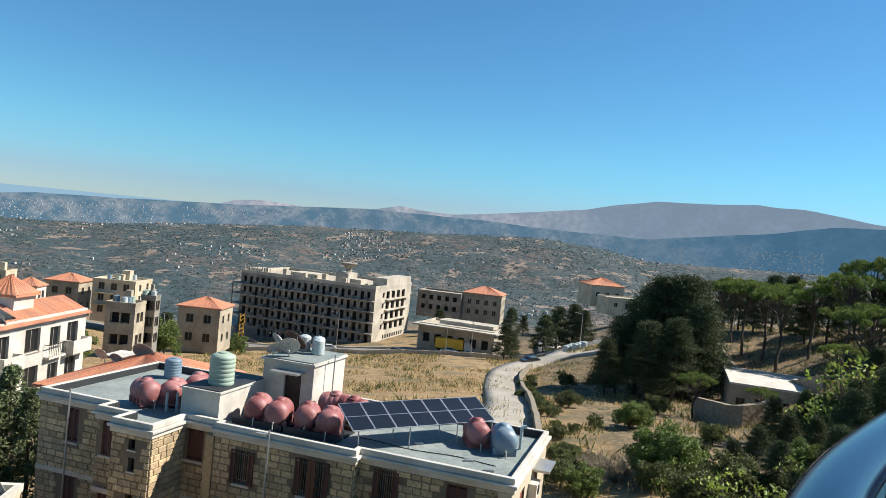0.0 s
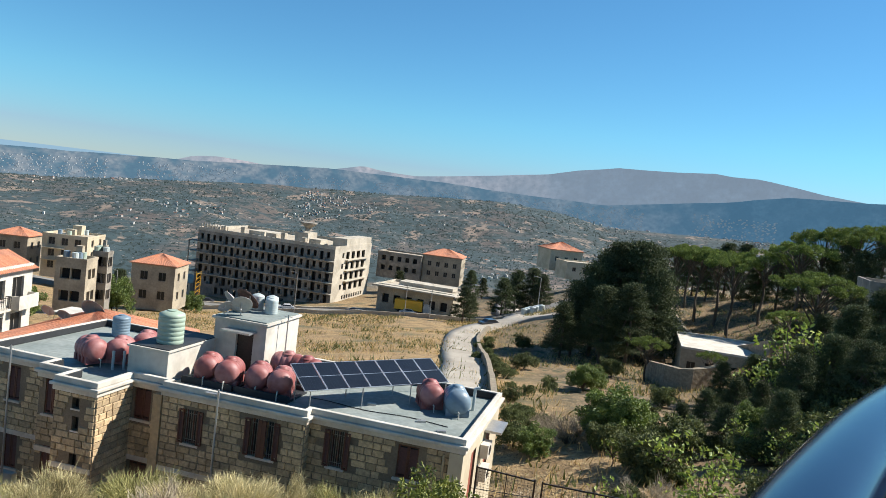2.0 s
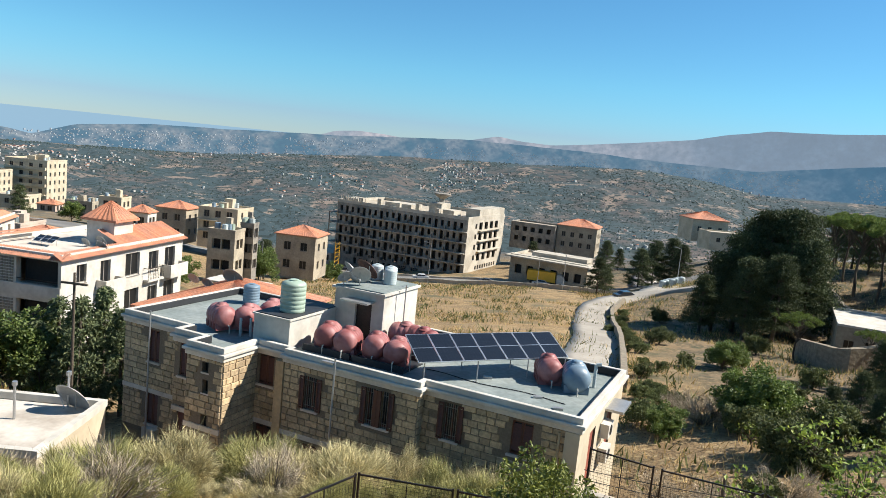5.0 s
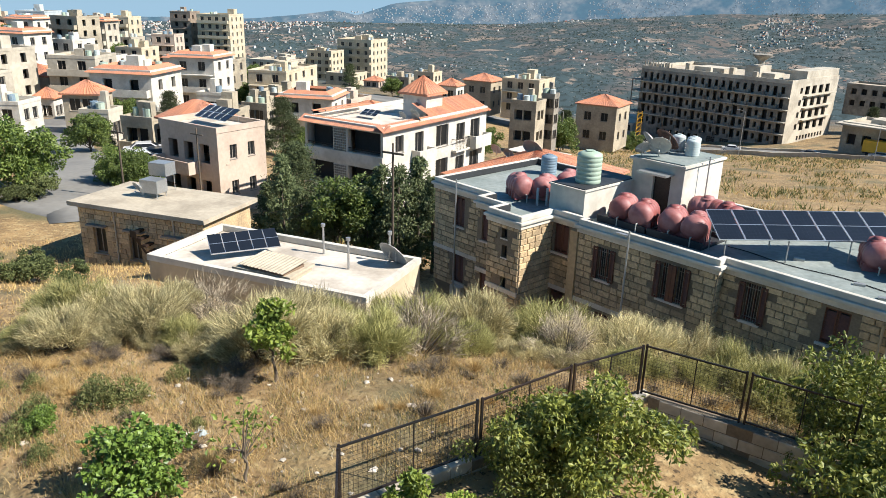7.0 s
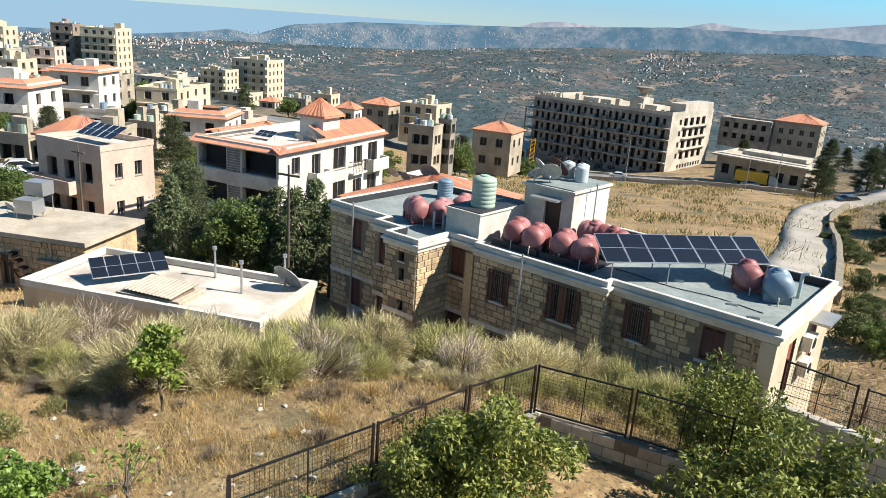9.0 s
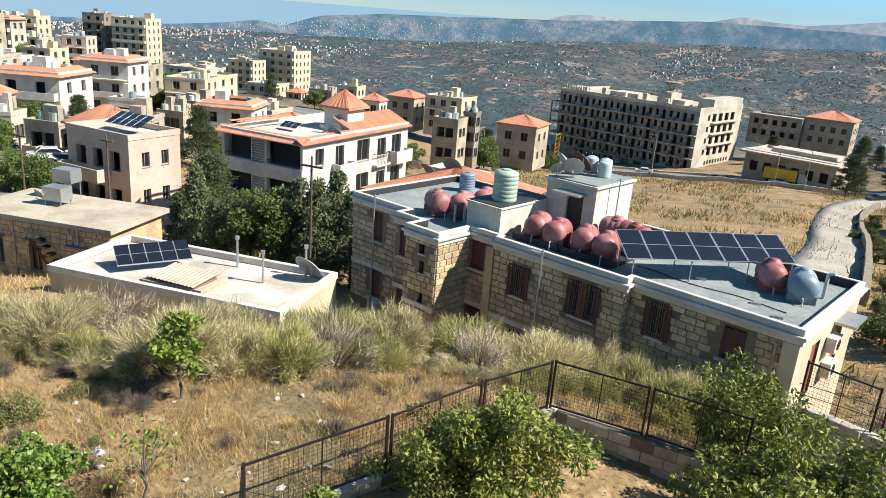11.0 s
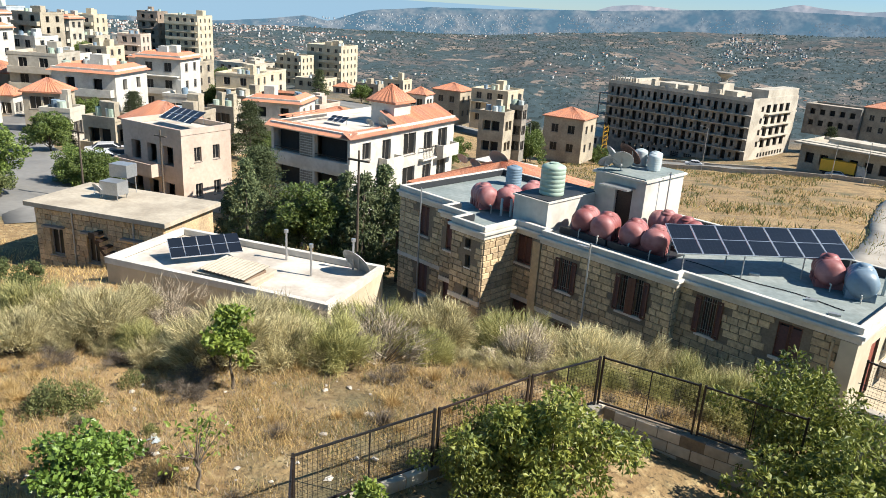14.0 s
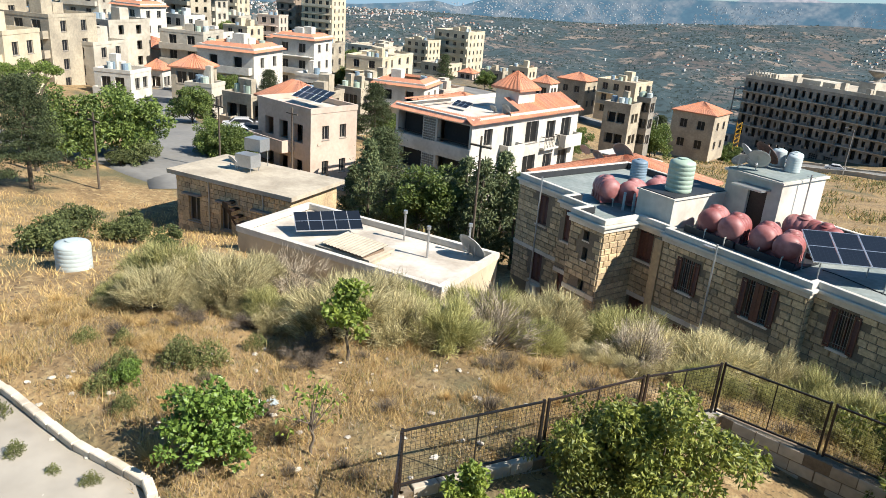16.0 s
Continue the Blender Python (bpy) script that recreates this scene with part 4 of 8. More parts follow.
rows = random.Random(4)
for i in range(230):
    a = rows.uniform(-72, -36)
    hd = rows.choice((88, 128, 150, 175, 195, 225, 250, 280, 310)) * rows.uniform(0.96, 1.04)
    if any(abs(a - (t[2] + t[3]) / 2) < (t[3] - t[2]) * 0.55 + 0.35 and abs(hd - t[6]) < 15 for t in TOWN) or (hd < 100 and (a > -47 or a < -62)):
        continue
    if (a > -50 and hd > 200) or hd > 300 or (a > -42 and hd > 150):
        continue
    if (-66 < a < -55.5 and hd < 118) or (a < -61 and 165 < hd < 205):
        continue
    q = polar(a, hd)
    foot = ground(q.x, q.y)
    span = math.degrees(rows.uniform(8, 13) / hd)
    tall = rows.choice((6.5, 6.5, 9.5, 9.5, 12.5))
    TOWN.append(("town_house" if tall < 9 else "apartment_block", rows.choice(("pale flat roofed house in the crowded town", "cream house with shaded windows in the town", "white house among the town roofs", "beige house with a tiled roof in the town")),
                 a - span / 2, a + span / 2, math.degrees(math.atan2(foot + tall, hd)), math.degrees(math.atan2(foot - 1, hd)), hd, rows.choice(("flat", "flat", "hip")), rows.choice((WHITEPAINT, CREAM, BEIGE, PALECON, PINKREND)), rows.uniform(-15, 15)))
rng = random.Random(11)
for name, label, a0, a1, e0, e1, hd, roof, wall, yaw in TOWN:
    am = (a0 + a1) / 2
    W = hd * 2 * math.tan(radians((a1 - a0) / 2))
    yawd = -am * 0.35 + yaw * 0.6
    W *= 0.95 if name == "tower_block" else 0.82 if roof == "flat" else 0.78
    D = min(W * 0.95, 16.0)
    ztop = hd * math.tan(radians(e0))
    zlow = hd * math.tan(radians(e1)) - 1.0
    H = ztop - zlow - (1.4 if roof == "hip" else 0.5)
    c = polar(am, hd)
    ux = Vector((math.cos(radians(yawd)), math.sin(radians(yawd)), 0))
    o = c - ux * W / 2
    fl = max(1, int(round(H / 3.1)))
    st = H / fl
    cols, cols2 = max(2, int(W / 3.4)), max(2, int(D / 3.6))
    kind = "void" if "unfinished" in label or "shaded" in label or "brown" in label else "window"
    op = {"front": regular(W, fl, cols, 1.5, min(1.7, st - 1.1), 0.7, st, kind=kind), "right": regular(D, fl, cols2, 1.2, min(1.6, st - 1.1), 0.7, st, kind=kind),
          "left": regular(D, fl, cols2, 1.2, min(1.6, st - 1.1), 0.7, st, kind=kind)}
    if am < -38:
        op.pop("left")
    bal = []
    if name != "town_house" or rng.random() < 0.5:
        for f in range(1, fl):
            bal.append(("front", 0.3, W * (1.0 if name != "town_house" else 0.55) - 0.3, f * st, 1.1, "solid" if rng.random() < 0.8 else "slab"))
    rim = name == "apartment_block" and roof == "hip"
    if rim:
        roof = "flat"
    bb = building(name, label, o.x, o.y, zlow, yawd, W, D, H, wall, op, roof, balconies=bal, category="building", parapet=0.5, rise=1.4 + W * 0.04, edge=WHITEPAINT if wall in (WHITEPAINT,) else wall)
    if rim:
        s = Shape()
        ring = [[(-e, -e, z), (W + e, -e, z), (W + e, D + e, z), (-e, D + e, z)] for e, z in ((0.6, H - 0.1), (-1.3, H + 1.0), (-1.5, H + 0.6))]
        s.v = ring[0] + ring[1] + ring[2]
        s.f = [(j * 4 + i, j * 4 + (i + 1) % 4, j * 4 + 4 + (i + 1) % 4, j * 4 + 4 + i) for j in range(2) for i in range(4)]
        s.m = [0] * len(s.f)
        part("roof_edge", s, TILE, bb, "sloping band of orange roof tiles")
    if roof == "flat":
        for k in range(rng.randint(1, 3)):
            x, y = rng.uniform(0.15, 0.7) * W, rng.uniform(0.3, 0.7) * D
            part("stair_head", Shape().box(x, x + W * 0.2, y, y + D * 0.22, H, H + rng.uniform(1.2, 2.4)), wall, bb)
        for k in range(rng.randint(2, 5)):
            x, y = rng.uniform(0.1, 0.85) * W, rng.uniform(0.15, 0.85) * D
            part("roof_tank", Shape().tube((x, y, H), (x, y, H + 1.2), 0.5, n=10), rng.choice((WHITETANK, GREENTANK, BLUETANK)), bb)
# ---- the stone house ----
HOUSE = pose(2.25, 24.0, 0, 0, 0, -18)
house = thing("stone_house", HOUSE, "two-storey sandstone house with a flat grey roof and white cornices", "house")
ZR = -8.95                         # roof surface
ZB = -15.6                         # foot of the walls
# front wall segments from the right end: x0, x1, y of the wall face
SEGS = [(-6.0, 0.0, 0.15), (-12.1, -6.0, -0.25), (-13.75, -12.1, 0.05), (-15.6, -13.75, -2.0), (-17.2, -15.6, -1.05), (-21.0, -17.2, -0.25)]
BACK = 7.3
# openings on the front: segment, x, z, width, height, kind
OPEN = [(0, -5.1, -10.65, 0.56, 1.4, "open"), (0, -2.45, -10.5, 0.8, 1.25, "shut"), (1, -11.05, -10.85, 0.58, 1.35, "open"), (1, -8.2, -10.75, 0.98, 1.45, "pair"),
        (2, -13.6, -10.45, 0.75, 1.3, "shut"), (2, -13.6, -14.2, 0.8, 2.0, "shut"), (3, -14.8, -9.75, 0.32, 0.42, "hole"), (3, -14.75, -10.6, 0.3, 0.55, "hole"), (3, -14.75, -12.1, 0.32, 0.6, "hole"),
        (4, -16.9, -10.6, 0.6, 1.45, "shut"), (4, -16.9, -13.4, 0.65, 1.5, "shut"), (5, -19.5, -10.7, 0.6, 1.45, "shut"), (5, -19.5, -13.6, 0.65, 1.5, "shut"), (0, -5.1, -13.6, 0.7, 1.5, "open"), (1, -11.0, -13.8, 0.7, 1.5, "shut")]


def wall_sheet(s, p0, p1, z0, z1, ops, inset=0.3):
    """A wall from p0 to p1 in the plan, with openings (distance, z, w, h) cut and their reveals."""
    p0, p1 = Vector((*p0, 0)), Vector((*p1, 0))
    L = (p1 - p0).length
    d = (p1 - p0) / L
    n = Vector((-d.y, d.x, 0))
    P = lambda a, z, i=0.0: p0 + d * a + n * i + Vector((0, 0, z))
    xs = sorted({0.0, L, *[o[0] for o in ops], *[o[0] + o[2] for o in ops]})
    zs = sorted({z0, z1, *[o[1] for o in ops], *[o[1] + o[3] for o in ops]})
    for i in range(len(xs) - 1):
        for j in range(len(zs) - 1):
            cx, cz = (xs[i] + xs[i + 1]) / 2, (zs[j] + zs[j + 1]) / 2
            if not any(o[0] < cx < o[0] + o[2] and o[1] < cz < o[1] + o[3] for o in ops):
                s.add([P(xs[i], zs[j]), P(xs[i + 1], zs[j]), P(xs[i + 1], zs[j + 1]), P(xs[i], zs[j + 1])], [(0, 1, 2, 3)])
    for x, z, w, h in ops:
        s.add([P(x, z), P(x + w, z), P(x + w, z + h), P(x, z + h), P(x, z, inset), P(x + w, z, inset), P(x + w, z + h, inset), P(x, z + h, inset)],
              [(0, 4, 5, 1), (1, 5, 6, 2), (2, 6, 7, 3), (3, 7, 4, 0)])


STONES = []        # matrix of the course place, length, height


def lay_stones(p0, p1, z0, z1, ops, seed):
    r = random.Random(seed)
    a, b = Vector((*p0, 0)), Vector((*p1, 0))
    L = (b - a).length
    d = (b - a) / L
    ang = math.atan2(d.y, d.x)
    z = z0
    while z < z1 - 0.1:
        h = 0.27
        x = -r.uniform(0, 0.3)
        while x < L:
            w = r.choice((0.32, 0.40, 0.48, 0.60))
            x0, x1 = max(x, 0.0), min(x + w, L)
            full = x0 == x and x1 == x + w
            clash = any(x0 < o[0] + o[2] + 0.02 and x1 > o[0] - 0.02 and z < o[1] + o[3] and z + h > o[1] for o in ops)
            if not clash and x1 - x0 > 0.08:
                STONES.append((Matrix.Translation(a + d * x0 + Vector((0, 0, z))) @ Matrix.Rotation(ang, 4, "Z"), x1 - x0, min(h, z1 - z), full, r.uniform(0.0, 0.02)))
            x += w
        z += h


plaster = Shape()
for k, (x0, x1, y) in enumerate(SEGS):
    ops = [(x - x0, z, w, h) for seg, x, z, w, h, kd in OPEN if seg == k]
    wall_sheet(plaster, (x0, y), (x1, y), ZB, ZR, ops)
    lay_stones((x0, y), (x1, y), -13.9 if k > 1 else -12.9, ZR - 0.2, ops, k)
    nx = SEGS[k + 1][2] if k + 1 < len(SEGS) else BACK
    if k + 1 < len(SEGS):
        if nx > y:      # step back: this segment's left end shows nothing to the sun side
            wall_sheet(plaster, (x0, nx), (x0, y), ZB, ZR, [])
            lay_stones((x0, nx), (x0, y), -13.9, ZR - 0.2, [], 40 + k)
        else:
            wall_sheet(plaster, (x0, nx), (x0, y), ZB, ZR, [])
            lay_stones((x0, nx), (x0, y), -13.9, ZR - 0.2, [], 60 + k)
wall_sheet(plaster, (0.0, 0.15), (0.0, BACK), ZB, ZR, [(1.5, -11.6, 0.9, 2.0), (4.4, -11.2, 0.9, 1.7)])
wall_sheet(plaster, (0.0, BACK), (-21.0, BACK), ZB, ZR, [])
wall_sheet(plaster, (-21.0, BACK), (-21.0, -0.25), ZB, ZR, [])
lay_stones((-21.0, BACK), (-21.0, -0.25), -13.9, ZR - 0.2, [], 90)
part("wall", plaster.weld(), MORTAR, house, "mortar bed of the sandstone walls")

# smooth cream render on the sunny gable wall
gable = Shape()
wall_sheet(gable, (0.004, 0.16), (0.004, BACK), ZB, ZR - 0.18, [(1.5, -11.6, 0.9, 2.0), (4.4, -11.2, 0.9, 1.7)], 0.05)
part("gable_render", gable.weld(), CREAM, house, "smooth cream render")
for gy, gz, gh in ((1.5, -11.6, 2.0), (4.4, -11.2, 1.7)):
    part("shutter", Shape().box(-0.12, -0.05, gy + 0.03, gy + 0.87, gz + 0.03, gz + gh - 0.03), material("red_brown_door", (0.28, 0.075, 0.045), 0.6, vary=0.2, grain=10), house)
part("door_hood", Shape().box(0.0, 0.7, 4.0, 5.6, -9.45, -9.35), GALV, house)
for az_, zz in ((3.3, -10.3), (3.4, -11.3)):
    o = part("air_conditioner", Shape().box(0.03, 0.36, az_, az_ + 0.8, zz, zz + 0.55), WHITEPAINT, house)
    part("fan_grille", Shape().lathe([(0.2, 0), (0.2, 0.02), (0.0, 0.02)], 14, Matrix.Translation((0.36, az_ + 0.4, zz + 0.27)) @ Matrix.Rotation(radians(90), 4, "Y")), STEEL, o)

# windows, shutters and grilles
for seg, x, z, w, h, kd in OPEN:
    y = SEGS[seg][2]
    if kd == "hole":
        part("window", Shape().box(x, x + w, y + 0.22, y + 0.25, z, z + h), GLASS, house)
        part("window_frame", Shape().box(x - 0.05, x + w + 0.05, y - 0.02, y + 0.03, z - 0.06, z), TRIMSTONE, house)
        continue
    win = part("window", Shape().box(x + 0.02, x + w - 0.02, y + 0.2, y + 0.22, z + 0.02, z + h - 0.02), GLASS, house)
    f = Shape()
    for a0, a1, b0, b1 in ((0, w, 0, 0.06), (0, w, h - 0.06, h), (0, 0.05, 0.06, h - 0.06), (w - 0.05, w, 0.06, h - 0.06), (w / 2 - 0.03, w / 2 + 0.03, 0.06, h - 0.06)):
        f.box(x + a0, x + a1, y + 0.14, y + 0.24, z + b0, z + b1)
    part("frame", f, SHUTTER, win)
    part("window_sill", Shape().box(x - 0.1, x + w + 0.1, y - 0.09, y + 0.2, z - 0.09, z - 0.004), TRIMSTONE, house)
    leaves = [(x, x + w / 2 - 0.01, 0.05), (x + w / 2 + 0.01, x + w, 0.05)] if kd == "shut" else [(x - 0.23, x - 0.01, -0.09), (x + w + 0.01, x + w + 0.23, -0.09)]
    for a, b, dy in leaves:
        s = Shape()
        s.box(a, a + 0.05, y + dy, y + dy + 0.05, z, z + h).box(b - 0.05, b, y + dy, y + dy + 0.05, z, z + h)
        s.box(a + 0.05, b - 0.05, y + dy, y + dy + 0.05, z, z + 0.06).box(a + 0.05, b - 0.05, y + dy, y + dy + 0.05, z + h - 0.06, z + h)
        n = int(h / 0.075)
        for i in range(1, n - 1):
            zz = z + 0.06 + i * (h - 0.12) / n
            s.add([(a + 0.05, y + dy + 0.005, zz), (b - 0.05, y + dy + 0.005, zz), (b - 0.05, y + dy + 0.045, zz + 0.07), (a + 0.05, y + dy + 0.045, zz + 0.07)], [(0, 1, 2, 3)])
        part("shutter", s, SHUTTER, house, "louvred brown wooden shutter")
    if kd in ("open", "pair"):
        s = Shape()
        for i in range(6 if kd == "open" else 10):
            xx = x + 0.06 + (w - 0.12) * i / (5 if kd == "open" else 9)
            s.tube((xx, y + 0.03, z), (xx, y + 0.03, z + h), 0.011, n=5)
        for zz in (0.12, 0.88):
            s.tube((x, y + 0.03, z + h * zz), (x + w, y + 0.03, z + h * zz), 0.011, n=5)
        part("window_grille", s, FRAMEW, win, "pale iron window bars")
        if kd == "pair":
            part("mullion", Shape().box(x + w / 2 - 0.13, x + w / 2 + 0.13, y + 0.0, y + 0.2, z, z + h), STONE, house)
            for sx in (-1, 1):
                part("shutter", Shape().box(x + w / 2 + sx * 0.085 - 0.08, x + w / 2 + sx * 0.085 + 0.08, y - 0.09, y - 0.04, z, z + h), SHUTTER, house, "folded brown wooden shutter")

# cornice, parapet, string course, flat roof
def outline(off):
    pts = [(0 + off, SEGS[0][2] - off)]
    for k, (x0, x1, y) in enumerate(SEGS):
        nxt = SEGS[k + 1][2] if k + 1 < len(SEGS) else None
        if nxt is None:
            pts.append((x0 - off, y - off))
        elif nxt > y:
            pts += [(x0 - off, y - off), (x0 - off, nxt - off)]
        else:
            pts += [(x0 + off, y - off), (x0 + off, nxt - off)]
    pts += [(-21.0 - off, BACK + off), (0 + off, BACK + off)]
    return pts


def band(name, o_out, o_in, z0, z1, mat, label=""):
    a, b = outline(o_out), outline(o_in)
    n = len(a)
    s = Shape()
    s.v = [(x, y, z1) for x, y in a] + [(x, y, z1) for x, y in b] + [(x, y, z0) for x, y in a] + [(x, y, z0) for x, y in b]
    for i in range(n):
        j = (i + 1) % n
        s.f += [(i, j, n + j, n + i), (2 * n + i, 2 * n + j, j, i), (n + i, n + j, 3 * n + j, 3 * n + i), (3 * n + i, 3 * n + j, 2 * n + j, 2 * n + i)]
    s.m = [0] * len(s.f)
    return bevel(part(name, s, mat, house, label), 0.025)


band("cornice", 0.17, -0.04, ZR + 0.0, ZR + 0.13, WHITEPAINT, "projecting white cornice")
band("cornice_moulding", 0.08, -0.04, ZR - 0.2, ZR - 0.004, TRIMSTONE, "dressed stone moulding under the cornice")
band("parapet", 0.05, -0.15, ZR + 0.135, ZR + 0.36, WHITEPAINT, "low white parapet")
band("parapet_lining", -0.154, -0.20, ZR + 0.02, ZR + 0.33, DARKMEMBRANE, "black waterproofing upstand")
roof = outline(-0.14)
s = Shape()
s.v, s.f, s.m = [(x, y, ZR + 0.015) for x, y in roof], [tuple(range(len(roof)))], [0]
part("roof", s, BITUMEN, house, "grey bitumen membrane")
for k, (x0, x1, y) in enumerate(SEGS):
    part("string_course", Shape().box(x0 + 0.002, x1 - 0.002, y - 0.07, y + 0.02, -12.15, -11.95), TRIMSTONE, house)
part("pilaster", Shape().box(-12.5, -12.12, -0.33, 0.3, ZB, ZR - 0.2), material("tan_render", (0.50, 0.36, 0.20), 0.85), house, "smooth tan render pilaster")
part("corner_pilaster", Shape().box(-0.5, 0.012, 0.05, 0.14, ZB, ZR - 0.2), CREAM, house, "cream render corner pilaster")
for k, x in enumerate((-6.12, -0.7)):
    part("drainpipe", Shape().tube((x, 0.07, ZB), (x, 0.07, ZR - 0.3), 0.05, n=8), material("buff_pipe", (0.42, 0.33, 0.2), 0.6), house)
for x, y, z in ((-19.4, -0.6, -14.2), (-17.3, -1.45, -14.1), (-18.0, -0.65, -15.1)):
    part("air_conditioner", Shape().box(x, x + 0.75, y, y + 0.3, z, z + 0.5).box(x + 0.1, x + 0.6, y - 0.01, y, z + 0.06, z + 0.44), WHITEPAINT, house)

# roof structures
box = part("tank_platform", Shape().box(-14.4, -12.55, 0.5, 4.2, ZR, ZR + 1.25), WHITEPAINT, house, "white plastered water tank platform")
part("platform_rim", Shape().box(-14.46, -12.49, 0.44, 4.26, ZR + 1.254, ZR + 1.32), WHITEPAINT, box)
part("platform_top", Shape().box(-14.36, -12.59, 0.54, 4.16, ZR + 1.323, ZR + 1.36), DARKMEMBRANE, box)
head = Shape()
wall_sheet(head, (-12.65, 3.9), (-10.1, 3.9), ZR, ZR + 2.25, [(1.1, ZR + 0.05, 0.85, 1.75)])
wall_sheet(head, (-10.1, 3.9), (-10.1, 7.1), ZR, ZR + 2.25, [])
wall_sheet(head, (-10.1, 7.1), (-12.65, 7.1), ZR, ZR + 2.25, [])
wall_sheet(head, (-12.65, 7.1), (-12.65, 3.9), ZR, ZR + 2.25, [])
stair = part("stair_head", head.weld(), WHITEPAINT, house, "white plastered stair head")
part("stair_rim", Shape().box(-12.75, -10.0, 3.75, 7.2, ZR + 2.254, ZR + 2.35), WHITEPAINT, stair)
part("stair_roof", Shape().box(-12.63, -10.12, 3.87, 7.08, ZR + 2.353, ZR + 2.40), BITUMEN, stair)
part("stair_door", Shape().box(-11.55, -10.75, 4.05, 4.1, ZR + 0.05, ZR + 1.78), STEEL, stair, "black metal stair door")
part("door_hood", Shape().box(-11.95, -10.55, 3.2, 3.88, ZR + 1.86, ZR + 1.94), GALV, stair)
part("roof_rim", Shape().box(-10.0, -9.8, 2.5, 7.1, ZR + 0.02, ZR + 0.3), DARKMEMBRANE, house)
for i, (x0, x1, y0, y1) in enumerate(((-12.2, -9.9, 1.0, 2.5), (-9.8, -7.4, 1.0, 2.8))):
    part("tank_tray", Shape().box(x0, x1, y0, y1, ZR + 0.02, ZR + 0.12).box(x0, x1, y0, y0 + 0.08, ZR + 0.12, ZR + 0.3).box(x0, x1, y1 - 0.08, y1, ZR + 0.12, ZR + 0.3), DARKMEMBRANE, house)
# walls' stones
STONE_MESH = {}


def stone_shape(w, h, j=0.012, proud=0.035):
    x0, x1, z0, z1, c = j, w - j, j, h - j, 0.016
    s = Shape()
    s.add([(x0, 0, z0), (x1, 0, z0), (x1, 0, z1), (x0, 0, z1), (x0 + c, -proud, z0 + c), (x1 - c, -proud, z0 + c), (x1 - c, -proud, z1 - c), (x0 + c, -proud, z1 - c)],
          [(4, 5, 6, 7), (0, 1, 5, 4), (1, 2, 6, 5), (2, 3, 7, 6), (3, 0, 4, 7)])
    return s


single_stones = [t for t in STONES if t[3] and t[0].translation.x > -7 and t[0].translation.z > -11.2][:290]
chosen = {id(t) for t in single_stones}
rest = Shape()
for t in STONES:
    if id(t) in chosen:
        continue
    m, w, h, full, out = t
    q = stone_shape(w, h, proud=0.03 + out)
    rest.add([m @ Vector(p) for p in q.v], q.f)
tagged(part("stone_facing", rest, STONE, house), "courses of rough sandstone blocks", kind="stuff")


clad = Shape()
r = random.Random(77)
for face, L, ops in (("front", 8.5, [(0.9, 1.5, 0.9, 1.5), (3.4, 1.4, 0.8, 1.5), (7.0, 0.2, 1.0, 1.9), (4.2, -1, 2.9, 0.0)]),):
    m = FACES[face](8.5, 4.35)
    z = -1.0
    while z < 4.2:
        x = -r.uniform(0, 0.3)
        while x < L:
            w = r.choice((0.34, 0.44, 0.54, 0.66))
            x0, x1 = max(x, 0.0), min(x + w, L)
            if x1 - x0 > 0.08 and not any(x0 < o[0] + o[2] and x1 > o[0] and z < o[1] + o[3] and z + 0.3 > o[1] for o in ops):
                q = stone_shape(x1 - x0, 0.3, proud=0.03 + r.uniform(0, 0.02))
                k = m @ Matrix.Translation((x0, 0, z))
                clad.add([k @ Vector(p) for p in q.v], q.f)
            x += w
        z += 0.3
tagged(part("stone_facing", clad, STONE, beige), "courses of rough sandstone blocks", kind="stuff")

# ---- tanks, panels, dishes ----
def lying_tank(mat):
    """A ribbed plastic water tank lying on its side along y, domed ends, a filler neck and feet."""
    prof = [(0, 0), (0.18, 0.01), (0.32, 0.05), (0.43, 0.13), (0.49, 0.25)]
    for k in range(4):
        z = 0.3 + k * 0.24
        prof += [(0.51, z), (0.51, z + 0.17), (0.495, z + 0.19), (0.495, z + 0.22)]
    prof += [(0.49, 1.28), (0.43, 1.40), (0.32, 1.48), (0.18, 1.52), (0, 1.53)]
    body = Shape().lathe(prof, 28, Matrix.Translation((0, -0.765, 0.53)) @ Matrix.Rotation(radians(-90), 4, "X"))
    return body.mesh("tank_body", [mat], True)


TANK_RED, TANK_BLUE = lying_tank(REDTANK), lying_tank(BLUETANK)
NECK = Shape().lathe([(0.30, 0.0), (0.25, 0.05), (0.21, 0.06), (0.21, 0.10), (0.0, 0.115)], 16)
FOOT = Shape().box(-0.46, 0.46, -0.09, 0.09, 0, 0.30)
NECK_M = {m.name: NECK.mesh("neck", [m], True) for m in (REDTANK, BLUETANK)}
FOOT_M = {m.name: FOOT.mesh("foot", [m]) for m in (REDTANK, BLUETANK)}


